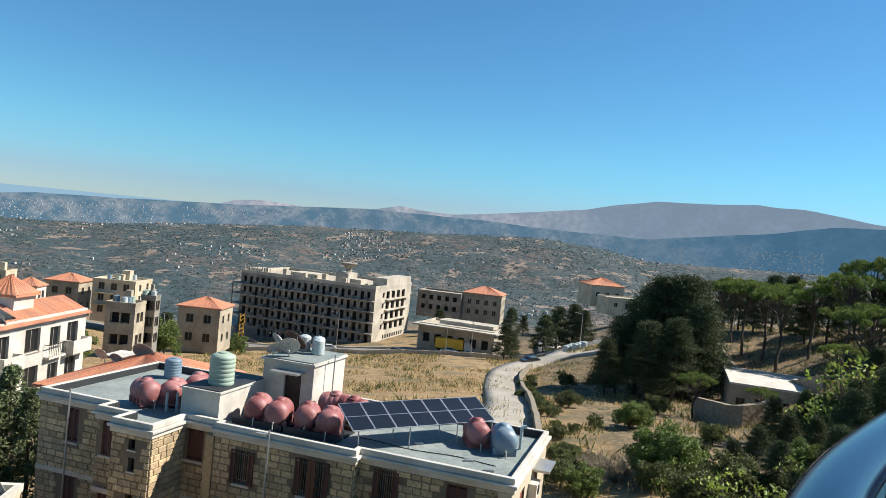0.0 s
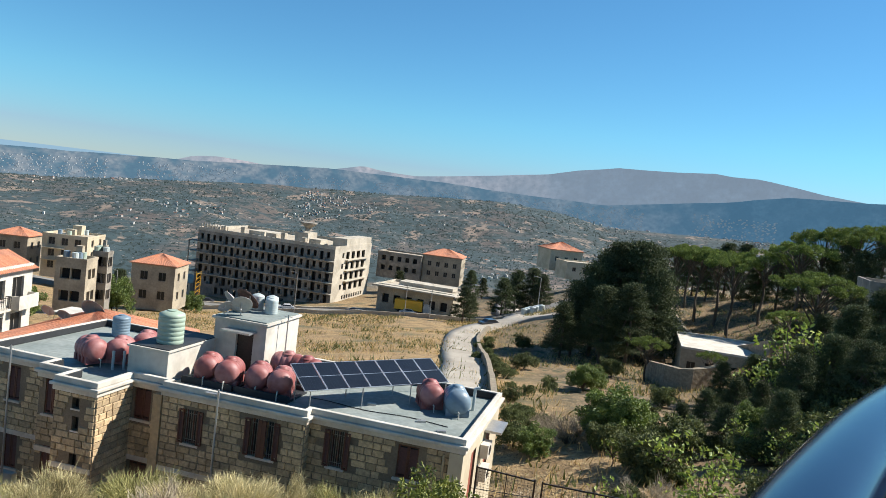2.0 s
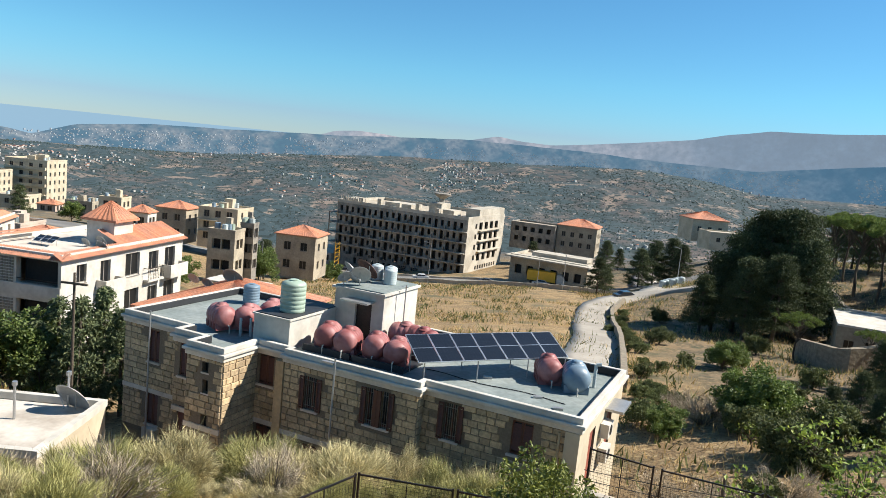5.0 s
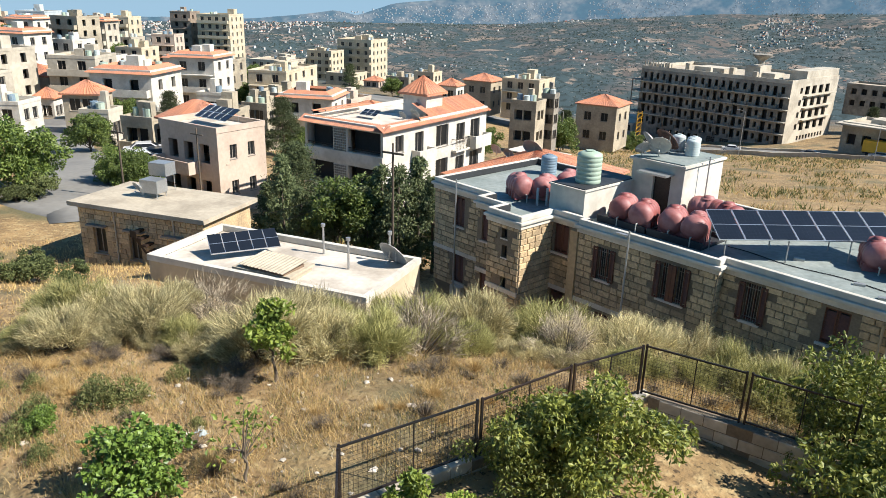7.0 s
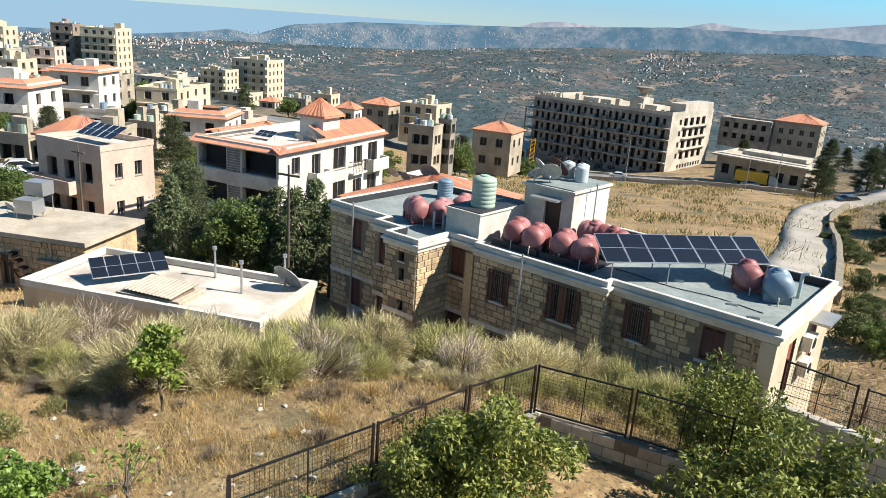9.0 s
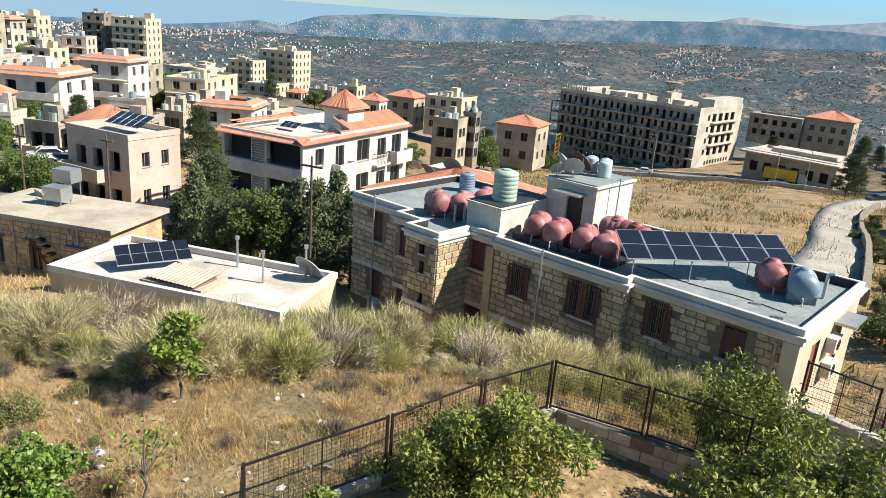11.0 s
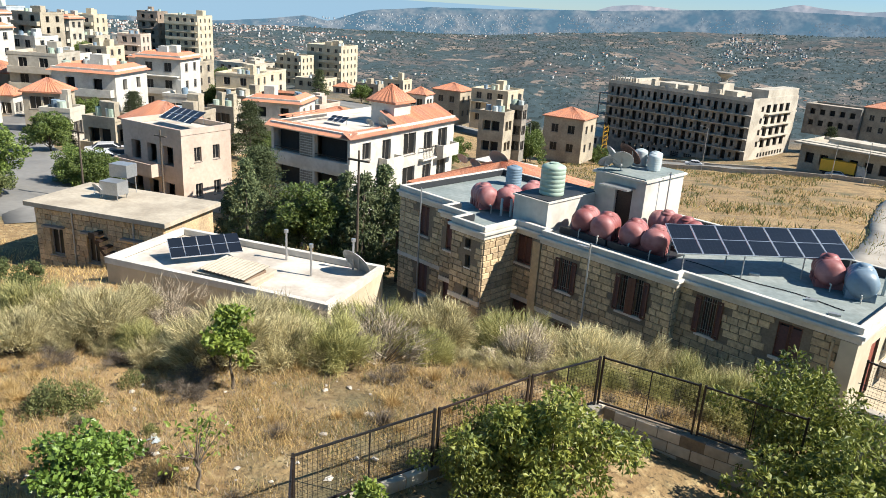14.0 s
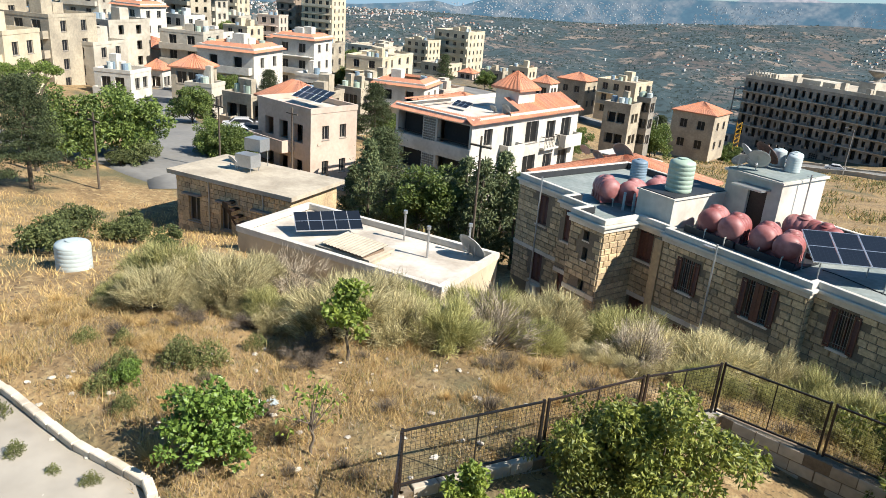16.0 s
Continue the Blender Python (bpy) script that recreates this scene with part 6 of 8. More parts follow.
def make_tree(kind):
    """Meshes of a trunk and a crown, of about unit size in metres, by kind."""
    if kind == "fruit":
        cl = ellipsoid(74, 1.75, 1.75, 1.35, 1.9, 0.35, 0.9)
        p, o = crown_points(cl, 125, 0.42)
        return trunk_shape(1.0, 0.09, 9, cl).mesh("trunk", [BARK]), leaf_cards(p, o, 0.15, 0.07, 0.5).mesh("crown", [LEAF_FRUIT])
    if kind == "fig":
        cl = ellipsoid(58, 1.05, 1.05, 0.85, 0.95, 0.45, 0.3)
        p, o = crown_points(cl, 62, 0.3)
        return trunk_shape(0.5, 0.07, 8, cl).mesh("trunk", [BARK]), leaf_cards(p, o, 0.14, 0.11, 0.2).mesh("crown", [LEAF_FIG])
    if kind == "sapling":
        cl = ellipsoid(20, 0.75, 0.65, 0.8, 1.3, 0.2, 0.5)
        p, o = crown_points(cl, 55, 0.26)
        return trunk_shape(1.1, 0.045, 10, cl).mesh("trunk", [BARK]), leaf_cards(p, o, 0.16, 0.11, 0.1).mesh("crown", [LEAF_BRIGHT])
    if kind == "sparse":
        cl = ellipsoid(16, 0.6, 0.5, 0.6, 0.8, 0.2, 0.4)
        p, o = crown_points(cl, 9, 0.2)
        return trunk_shape(0.6, 0.03, 14, cl).mesh("trunk", [TWIG]), leaf_cards(p, o, 0.11, 0.06, 0.1).mesh("crown", [LEAF_BRIGHT])
    if kind == "leafy":
        cl = ellipsoid(80, 2.6, 2.6, 2.3, 3.4, 0.4, 0.6)
        p, o = crown_points(cl, 150, 0.75)
        return trunk_shape(2.2, 0.16, 10, cl).mesh("trunk", [BARK]), leaf_cards(p, o, 0.25, 0.15, 0.3).mesh("crown", [LEAF_LEAFY])
    if kind == "shrub":
        cl = ellipsoid(44, 1.4, 1.4, 1.0, 0.9, 0.35, 0.7)
        p, o = crown_points(cl, 85, 0.42)
        return trunk_shape(0.6, 0.09, 8, cl).mesh("trunk", [BARK]), leaf_cards(p, o, 0.19, 0.10, 0.2).mesh("crown", [LEAF_SHRUB])
    if kind == "umbrella":
        cl = []
        for i in range(40):
            a, k = RNG.uniform(0, 2 * math.pi), math.sqrt(RNG.uniform(0.02, 1.0))
            r = 4.6 * k * (1 + 0.25 * noise.noise((math.cos(a) * 1.5, math.sin(a) * 1.5, 4)))
            cl.append((r * math.cos(a), r * math.sin(a), 10.6 + 1.7 * (1 - k * k) + RNG.uniform(-0.5, 0.4)))
        p, o = crown_points(cl, 200, 0.72)
        p[:, 2] = 10.9 + (p[:, 2] - 10.9) * 0.85
        return trunk_shape(9.0, 0.28, 16, cl, 0.03).mesh("trunk", [BARK]), leaf_cards(p, o, 0.32, 0.10, -0.4).mesh("crown", [LEAF_PINE])
    if kind == "cedar":
        cl = []
        for i in range(150):
            h = RNG.uniform(0.06, 1.0)
            r = (1 - h) ** 0.75 * 4.3 * RNG.uniform(0.45, 1.1) + 0.2
            a = RNG.uniform(0, 2 * math.pi)
            cl.append((r * math.cos(a), r * math.sin(a), 1.0 + 12.0 * h + 0.08 * r))
        p, o = crown_points(cl, 125, 0.5)
        p[:, :2] += RNG.normal(0, 0.55, (len(p), 2))
        return trunk_shape(11.5, 0.3, 14, cl, 0.01).mesh("trunk", [BARK]), leaf_cards(p, o, 0.36, 0.12, 0.1).mesh("crown", [LEAF_DARK])
    if kind == "conifer":
        cl = []
        for i in range(110):
            h = RNG.uniform(0.03, 1.0)
            r = (1 - h) ** 0.8 * 1.9 * RNG.uniform(0.5, 1.15) + 0.08
            a = RNG.uniform(0, 2 * math.pi)
            cl.append((r * math.cos(a), r * math.sin(a), 0.6 + 7.4 * h))
        p, o = crown_points(cl, 55, 0.48)
        return trunk_shape(7.2, 0.16, 6, cl, 0.008).mesh("trunk", [BARK]), leaf_cards(p, o, 0.28, 0.12, 0.4).mesh("crown", [LEAF_CONIFER])


TREES = {}


def tree(kind, x, y, scale, label, name="tree", lift=0.0, squash=1.0, category="tree"):
    if kind not in TREES:
        TREES[kind] = [make_tree(kind) for _ in range(2)]
    trunk, crown = TREES[kind][int(abs(x * 7 + y * 3)) % 2]
    m = pose(x, y, ground(x, y) + lift, 0, 0, (x * 37 + y * 91) % 360) @ Matrix.Diagonal((scale, scale, scale * squash, 1))
    t = thing(name, m, label, category)
    part("trunk", trunk, None, t)
    part("crown", crown, None, t)
    return t


def ptree(kind, az, hd, scale, label, name="tree", lift=0.0, squash=1.0):
    p = polar(az, hd)
    return tree(kind, p.x, p.y, scale, label, name, lift, squash)


# garden trees and field saplings
tree("fruit", -3.5, 12.4, 1.0, "leafy green fruit tree inside the garden fence", "fruit_tree", -0.9)
tree("fruit", -4.7, 12.0, 0.7, "small leafy fruit tree beside the garden fence", "fruit_tree", -0.6)
tree("fruit", 1.9, 14.6, 1.08, "broad dark-leaved fruit tree in the garden", "fruit_tree", -0.9)
tree("fruit", 1.1, 17.2, 0.95, "dark-leaved fruit tree beside the garden wall", "fruit_tree", -0.5, 1.1)
tree("fruit", 3.4, 14.2, 1.0, "dark-leaved fruit tree in the garden", "fruit_tree", -1.1)
tree("sapling", -6.2, 9.7, 0.75, "young bright fruit tree by the fence", "sapling", -0.6)
tree("sapling", -5.4, 10.1, 0.6, "young bright fruit tree by the fence", "sapling", -0.6)
tree("fig", -11.2, 7.45, 0.9, "round fig bush with broad bright leaves", "fig_bush")
tree("fig", -15.2, 8.0, 0.35, "low green weed bush in the field", "field_bush")
tree("sapling", -12.3, 12.6, 1.1, "bright green sapling among dry grass", "sapling")
tree("sparse", -9.7, 8.9, 1.35, "thin sparse shrub in the dry grass", "shrub")
tree("shrub", -29.6, 12.9, 0.85, "dark green shrub at the edge of the field", "shrub")
tree("shrub", -32.0, 17.0, 0.5, "green shrub beside the old house", "shrub")
tree("shrub", -27.9, 17.2, 0.5, "leafy shrub near the old house wall", "shrub")
tree("shrub", -38.6, 21.5, 0.6, "leafy shrub near the old house wall", "shrub")

# conifers below the apartment house
for az, hd, sc, sq in ((-42.6, 46, 1.0, 1.12), (-41.2, 44, 0.85, 0.95), (-39.6, 43, 0.95, 0.8), (-36.2, 42, 1.0, 0.85), (-34.8, 43, 1.1, 0.95), (-33.4, 41, 1.1, 0.95), (-31.8, 43, 1.1, 1.0), (-30.6, 41, 1.0, 0.92), (-43.8, 48, 0.9, 0.9)):
    ptree("conifer", az, hd, sc * 0.78, "grey-green conifer below the apartment house", "conifer", 0.0, sq)
ptree("leafy", -37.6, 43, 0.95, "bright green leafy tree among conifers", "leafy_tree", 0.5)
ptree("leafy", -38.6, 45, 0.8, "bright green leafy tree among conifers", "leafy_tree", 0.5)
ptree("cedar", -41.6, 52, 0.62, "dark green tree beside the apartment house", "tree")
# town trees
for az, hd, k, sc in ((-66.4, 58, "umbrella", 0.62), (-64.6, 62, "leafy", 1.1), (-66.9, 52, "cedar", 0.55), (-60.6, 65, "leafy", 1.15), (-54.4, 66, "leafy", 0.7), (-53.2, 65, "leafy", 0.7), (-52.4, 66, "leafy", 0.6),
                      (-42.2, 110, "cedar", 0.7), (-41.2, 112, "leafy", 1.0), (-38.6, 160, "cedar", 0.6), (-46.0, 140, "leafy", 0.8), (-57.2, 170, "cedar", 0.6), (-63.8, 175, "leafy", 1.7), (-62.0, 205, "leafy", 1.3), (-60.2, 200, "leafy", 1.3), (-65.5, 190, "leafy", 1.3), (-57.8, 225, "cedar", 0.7),
                      (-64.0, 240, "cedar", 0.7), (-61.5, 250, "cedar", 0.7), (-66.5, 240, "cedar", 0.7), (-59.6, 260, "leafy", 1.6), (-55.6, 230, "leafy", 1.3), (-40.6, 280, "leafy", 1.4), (-37.0, 240, "cedar", 0.7), (-20.8, 140, "leafy", 1.3), (-20.4, 145, "cedar", 0.6), (-26.6, 118, "leafy", 1.0), (-15.2, 165, "leafy", 0.9),
                      (-33.8, 235, "leafy", 1.2), (-31.5, 215, "leafy", 1.2), (-28.0, 190, "leafy", 1.0), (-44.0, 240, "leafy", 1.2), (-52.0, 145, "leafy", 1.0), (-47.2, 90, "leafy", 0.8), (-55.8, 88, "leafy", 0.9)):
    ptree(k, az, hd, sc, "green tree among the town houses" if k == "leafy" else "dark evergreen among the town houses", "town_tree", -0.9 * sc if k == "leafy" else 0.0)
for az, hd, sc in ((-61.0, 61, 0.7), (-59.6, 62, 1.0), (-60.4, 63, 0.8), (-63.4, 68, 0.7), (-64.6, 37, 0.8), (-60.6, 36, 0.7)):
    ptree("shrub", az, hd, sc, "rounded green shrub along the street", "shrub")

DRY = []
for i in range(44):
    az, hd = RNG.uniform(-70, -41), RNG.choice((96, 122, 142, 160, 186, 208, 238, 262, 292)) + RNG.uniform(-4, 4)
    if (-66 < az < -55.5 and hd < 130) or (az > -47 and hd > 190):
        continue
    k = RNG.choice(("leafy", "leafy", "cedar"))
    ptree(k, az, hd, RNG.uniform(0.6, 1.1) * (1 if k == "leafy" else 0.5), "green tree among the town houses" if k == "leafy" else "dark evergreen among the town houses", "town_tree", -0.6)
# the hillside on the sunny side: cedars, umbrella pines, undergrowth
for az, hd, sc in ((14.2, 104, 0.85), (15.6, 106, 1.05), (17.2, 108, 1.25), (18.8, 107, 1.28), (20.2, 105, 1.05), (16.4, 98, 0.8), (18.4, 99, 0.85), (13.4, 100, 0.6), (16.4, 112, 1.1), (19.6, 112, 1.15)):
    ptree("cedar", az, hd, sc, "dense dark cedar on the hillside", "cedar")
for az, hd, sc in ((21.4, 128, 0.92), (23.0, 126, 1.0), (24.4, 124, 1.0), (25.4, 118, 1.02), (27.4, 122, 0.95), (29.6, 118, 1.0), (31.0, 122, 1.05), (33.0, 121, 1.0), (35.2, 122, 1.0), (37.4, 118, 1.0), (22.2, 133, 0.9)):
    ptree("umbrella", az, hd, sc, "tall umbrella pine with a bare trunk", "umbrella_pine")
ptree("umbrella", 31.0, 72, 0.78, "spreading umbrella pine above the villa", "umbrella_pine", -0.5)
ptree("umbrella", 29.6, 76, 0.5, "spreading umbrella pine above the villa", "umbrella_pine")
ptree("umbrella", 20.0, 86, 0.5, "dark flat-topped pine beside the villa", "umbrella_pine", -1.0)
ptree("umbrella", 24.6, 84, 0.36, "low flat-topped tree before the villa", "umbrella_pine", -0.5)
for az, hd, sc in ((22.6, 146, 0.72), (24.8, 142, 0.78), (26.0, 146, 0.8), (29.2, 142, 0.8), (32.4, 138, 0.8), (34.6, 134, 0.8), (36.4, 140, 0.85), (21.6, 150, 0.7), (27.0, 132, 0.7), (28.4, 130, 0.75), (31.6, 122, 0.7), (33.4, 116, 0.7), (36.6, 110, 0.7), (23.6, 138, 0.62), (30.0, 132, 0.7), (33.4, 84, 0.45), (36.0, 84, 0.5), (28.6, 62, 0.25)):
    ptree("cedar", az, hd, sc, "dark cypress in the pine grove", "cypress")
for az, hd, sc, k in ((17.9, 42.5, 0.68, "leafy"), (19.0, 43, 0.55, "leafy"), (16.9, 44, 0.45, "leafy"), (15.4, 66, 0.55, "leafy"), (16.2, 68, 0.5, "leafy"), (11.8, 40, 0.4, "leafy"), (27.5, 47, 0.45, "leafy")):
    ptree(k, az, hd, sc, "bushy bright green tree on the bank below the lane", "bank_tree", -0.6)
for az, hd, sc in ((13.6, 44, 1.3), (14.6, 42, 1.4), (15.4, 44, 1.3), (12.6, 46, 1.1), (16.2, 46, 1.0)):
    p = polar(az, hd)
    DRY.append((p.x, p.y, sc))
for az, hd, sc in ((8.6, 176, 0.8), (9.6, 182, 0.9), (10.8, 184, 0.85), (11.6, 180, 0.7), (5.6, 156, 0.62), (6.2, 160, 0.5), (0.4, 215, 0.6), (1.4, 205, 0.4), (6.0, 222, 0.7), (7.0, 225, 0.5), (-0.4, 196, 0.35)):
    ptree("cedar", az, hd, sc, "dark evergreen near the hillside houses", "evergreen")
# Trees past azimuth 38 are mostly unseen, added to cast shade here.
for az, hd, sc in ((40, 52, 0.8), (42, 60, 0.9), (39, 66, 0.8), (44, 72, 0.9), (41, 80, 0.9), (46, 58, 0.8), (27.5, 62, 0.3), (33.5, 58, 0.5), (35, 64, 0.55), (37, 56, 0.6), (31.6, 68, 0.42), (36.5, 72, 0.6), (38.5, 50, 0.6), (30.5, 58, 0.32), (33.0, 62, 0.4), (25.4, 66, 0.28), (35.0, 56, 0.4)):
    ptree("cedar", az, hd, sc, "dark evergreen added to shade the bank", "evergreen")
for i in range(52):
    az, hd = RNG.uniform(10, 38), RNG.uniform(36, 125)
    if az < 17 and i % 2:
        az += 14
    if 19 < az < 28 and 70 < hd < 118:
        continue
    ptree("shrub", az, hd, RNG.uniform(0.4, 1.1), "dark scrub bush on the wooded bank", "scrub_bush")
for az, hd, sc in ((24.5, 48, 0.24), (26.5, 52, 0.25), (28.2, 49, 0.24), (30.5, 46, 0.36), (32.5, 48, 0.42), (34.5, 46, 0.40), (26.0, 42, 0.22), (29.8, 40, 0.28), (22.8, 44, 0.2), (36.0, 50, 0.45)):
    ptree("cedar", az, hd, sc, "dark evergreen added to shade the bank", "evergreen")
for az, hd, sc in ((29.6, 60, 4.6), (31.4, 62, 4.2), (28.4, 57, 3.4), (32.6, 55, 3.6)):
    ptree("sparse", az, hd, sc, "half-dead twiggy tree on the wooded bank", "dead_tree")
for i in range(46):
    az, hd = RNG.uniform(21, 40), RNG.uniform(30, 72)
    if az < 30 and hd > 42:
        continue
    ptree("shrub", az, hd, RNG.uniform(0.9, 1.6), "dark scrub bush on the wooded bank", "scrub_bush", -0.3)
for i in range(34):
    az, hd = RNG.uniform(18, 44), RNG.uniform(21, 42)
    if i % 2:
        ptree("shrub", az, hd, RNG.uniform(0.4, 0.9), "dark scrub bush on the wooded bank", "scrub_bush", -0.3)
    else:
        ptree("sparse", az, hd, RNG.uniform(1.5, 2.6), "dry twiggy shrub on the wooded bank", "dry_shrub", -0.2)
for i in range(26):
    hd = RNG.uniform(45, 120)
    az = math.degrees(math.atan2(float(np.interp(hd, [40, 66, 105, 142], [9.4, 10.6, 13.8, 24.0])) + RNG.normal(0, 0.6), hd))
    ptree("shrub", az, hd, RNG.uniform(0.35, 0.7), "low green bush along the lane wall", "lane_bush")


# broom bushes on the bank between field and houses
def broom(seed, mat, lumps=34, per=360):
    """A rounded feathery bush: fans of fine sprays on leaning woody stems, open and dark below."""
    g = np.random.default_rng(seed)
    a = g.uniform(0, 2 * np.pi, lumps)
    lean = np.radians(np.sqrt(g.uniform(0.0, 1, lumps)) * 68)
    reach = g.uniform(0.55, 0.95, lumps)
    c = np.stack([np.cos(a) * np.sin(lean), np.sin(a) * np.sin(lean), np.cos(lean)], 1) * reach[:, None]
    c[:, 2] = c[:, 2] * 0.95 + 0.12
    d = g.normal(size=(lumps, per, 3)) * 0.38 + np.array([0, 0, 0.12]) + (c / reach[:, None])[:, None] * 0.75
    d /= np.linalg.norm(d, axis=2)[..., None]
    start = (c[:, None] + g.normal(scale=0.085, size=(lumps, per, 3)) + d * g.uniform(-0.18, 0.12, (lumps, per, 1))).reshape(-1, 3)
    tip = start + (d * g.uniform(0.10, 0.32, (lumps, per, 1))).reshape(-1, 3) + g.normal(scale=0.035, size=(lumps * per, 3))
    keep = start[:, 2] > 0.05
    foot = np.repeat(c * np.array([0.15, 0.15, 0.0]), 7, 0)
    head = np.repeat(c, 7, 0) * 0.95 + g.normal(scale=0.16, size=(lumps * 7, 3))
    head[:, 2] = np.maximum(head[:, 2], 0.08)
    return blades(start[keep], tip[keep], 0.0125).mesh("spray", [mat]), blades(foot, head, 0.03).mesh("stem", [TWIG])


LEAF_BROOM_GREEN = leaf_material("green_broom_stem", (0.11, 0.12, 0.036), (0.52, 0.48, 0.19), 0.25, 0.8)
BROOM = [broom(1, LEAF_BROOM), broom(2, LEAF_BROOM_GREEN), broom(3, LEAF_BROOM), broom(4, LEAF_BROOM_GREEN), broom(9, LEAF_GREY, 16, 90), broom(12, TWIG, 18, 120)]


def bush(x, y, sc, which, label, squash=1.0, name="broom_bush"):
    t = thing(name, pose(x, y, ground(x, y) - 0.05, 0, 0, (x * 71 + y * 13) % 360) @ Matrix.Diagonal((sc, sc, sc * squash, 1)), label, "bush", "broom bushes")
    part("spray", BROOM[which][0], None, t)
    part("stem", BROOM[which][1], None, t)


EDGE = ([-24.0, -20.5, -17.6, -14.8, -12.0, -8.1, -5.0, -2.0, 1.0], [10.8, 11.0, 12.7, 13.8, 16.4, 18.4, 19.2, 20.6, 21.4])
g = np.random.default_rng(21)
PLACED = []
for tries in range(1400):
    x = g.uniform(-21, 1.0)
    off = abs(g.normal(0, 1.0)) * 1.9 - (0.9 if x < -11 else 0.2)
    y = float(np.interp(x, *EDGE)) + off
    sc = g.uniform(1.1 if x < -11 else 1.4, 2.1 if x > -11 else 1.65) if g.uniform() < 0.78 else g.uniform(0.5, 0.95)
    if x < -17:
        sc *= 0.9
    lx = (x - 2.25) * 0.951 - (y - 24.0) * 0.309
    ly = (x - 2.25) * 0.309 + (y - 24.0) * 0.951
    if ly > -1.4 - (2.0 if -17.5 < lx < -13.5 else 0) and -21.5 < lx:
        continue
    if -26.5 < x < -15 and y > 19.6:
        continue
    if any(math.hypot(x - u, y - v) < 0.44 * (sc + w) for u, v, w in PLACED):
        continue
    PLACED.append((x, y, sc))
    bush(x, y, sc, int(g.choice([0, 1, 2, 3, 4], p=[0.28, 0.2, 0.22, 0.16, 0.14])), "feathery pale green broom bush on the bank", g.uniform(0.85, 1.08))
for x, y, sc in (*DRY, (5.4, 23.0, 1.3), (6.6, 24.5, 1.4), (5.8, 26.6, 1.2), (4.4, 21.6, 1.1), (8.0, 26.0, 1.3), (7.4, 22.4, 1.1), (9.4, 24.0, 1.2), (3.4, 21.0, 0.9), (10.5, 27.5, 1.4), (6.2, 29.5, 1.3)):
    bush(x, y, sc, 4, "bare grey-brown shrub beside the house", name="dry_shrub")


for x, y, sc in ((-13.3, 12.1, 0.8), (-12.9, 11.6, 0.6), (-15.9, 12.4, 0.75), (-17.6, 11.2, 0.7), (-9.2, 15.4, 0.6)):
    bush(x, y, sc, 5, "collapsed dark dead brushwood in the field", 0.7, "dead_brush")


# field herbs, dry grass, stones
def herb(seed):
    """A loose mound of small leaves on short stalks."""
    gg = np.random.default_rng(seed)
    n = 900
    a, k = gg.uniform(0, 2 * np.pi, n), np.sqrt(gg.uniform(0, 1, n))
    lump = 0.75 + 0.35 * np.sin(a * 3 + seed) * np.cos(a * 5 + 2 * seed)
    h = 0.62 * (1 - 0.75 * k * k) * gg.uniform(0.15, 1.1, n)
    c = np.stack([np.cos(a) * k * 0.48 * lump, np.sin(a) * k * 0.48 * lump, h], 1)
    return leaf_cards(c, np.stack([np.cos(a) * k, np.sin(a) * k, np.full(n, 0.7)], 1), 0.085, 0.035, -0.3).mesh("spray", [LEAF_HERB])


HERB = [herb(k) for k in range(3)]
for x, y, sc in ((-15.1, 9.4, 1.3), (-14.6, 9.9, 1.2), (-15.6, 9.7, 1.0), (-15.9, 8.1, 0.9), (-16.3, 8.6, 0.8), (-14.6, 11.4, 0.8), (-15.4, 7.4, 0.9), (-14.2, 7.3, 0.8), (-17.5, 9.2, 0.8), (-18.4, 8.6, 0.8), (-14.0, 9.3, 0.5), (-16.2, 5.3, 0.9), (-14.4, 5.0, 0.6), (-13.2, 5.2, 0.4), (-17.2, 4.8, 0.8), (-12.3, 5.5, 0.5), (-12.2, 9.9, 0.5), (-20.0, 14.0, 0.9), (-22.5, 12.8, 0.8)):
    single("field_herb", HERB[int(abs(x * 10)) % 3], None, pose(x, y, ground(x, y) - 0.02, 0, 0, x * 50) @ Matrix.Diagonal((sc, sc, sc, 1)), "tuft of green weeds in the dry field", "weeds", "field weeds")

g = np.random.default_rng(3)


def grass(name, n, place, height, width, mat, label, per=5, spread=0.12):
    xy = np.array([place() for _ in range(n)])
    z = np.array([ground(a, b) for a, b in xy])
    base = np.repeat(np.column_stack([xy, z - 0.03]), per, 0)
    base[:, :2] += g.normal(scale=spread, size=(len(base), 2))
    h = height * g.uniform(0.35, 1.15, len(base)) * np.repeat(g.uniform(0.5, 1.3, n), per)
    tip = base + np.column_stack([g.normal(scale=0.45, size=len(base)) * h, g.normal(scale=0.45, size=len(base)) * h, h])
    tagged(part(name, blades(base, tip, width), mat), label, "grass", kind="stuff")


def field():
    while True:
        a, r = radians(g.uniform(-80, 2)), math.sqrt(g.uniform(8.5 ** 2, 25 ** 2))
        x, y = r * math.sin(a), r * math.cos(a)
        clear = noise.noise((x * 0.55, y * 0.55, 2)) + 0.6 * noise.noise((x * 1.7, y * 1.7, 5)) > g.uniform(-0.45, 0.25)
        if clear and not (y < 6.1 and x < -8) and not (x > -6.8 and y < 9.0 + (x + 7.2) * 1.9 and x < -3) and not (x > -3.2 and y < 17):
            return x, y


grass("dry_grass", 17000, field, 0.30, 0.014, LEAF_STRAW, "dry golden grass on the field")
grass("dry_grass", 12000, field, 0.16, 0.016, LEAF_GREY, "pale withered stalks on the field")
grass("dry_litter", 6500, field, 0.10, 0.022, TWIG, "dark dead stalks and litter between dry grass", 4, 0.2)
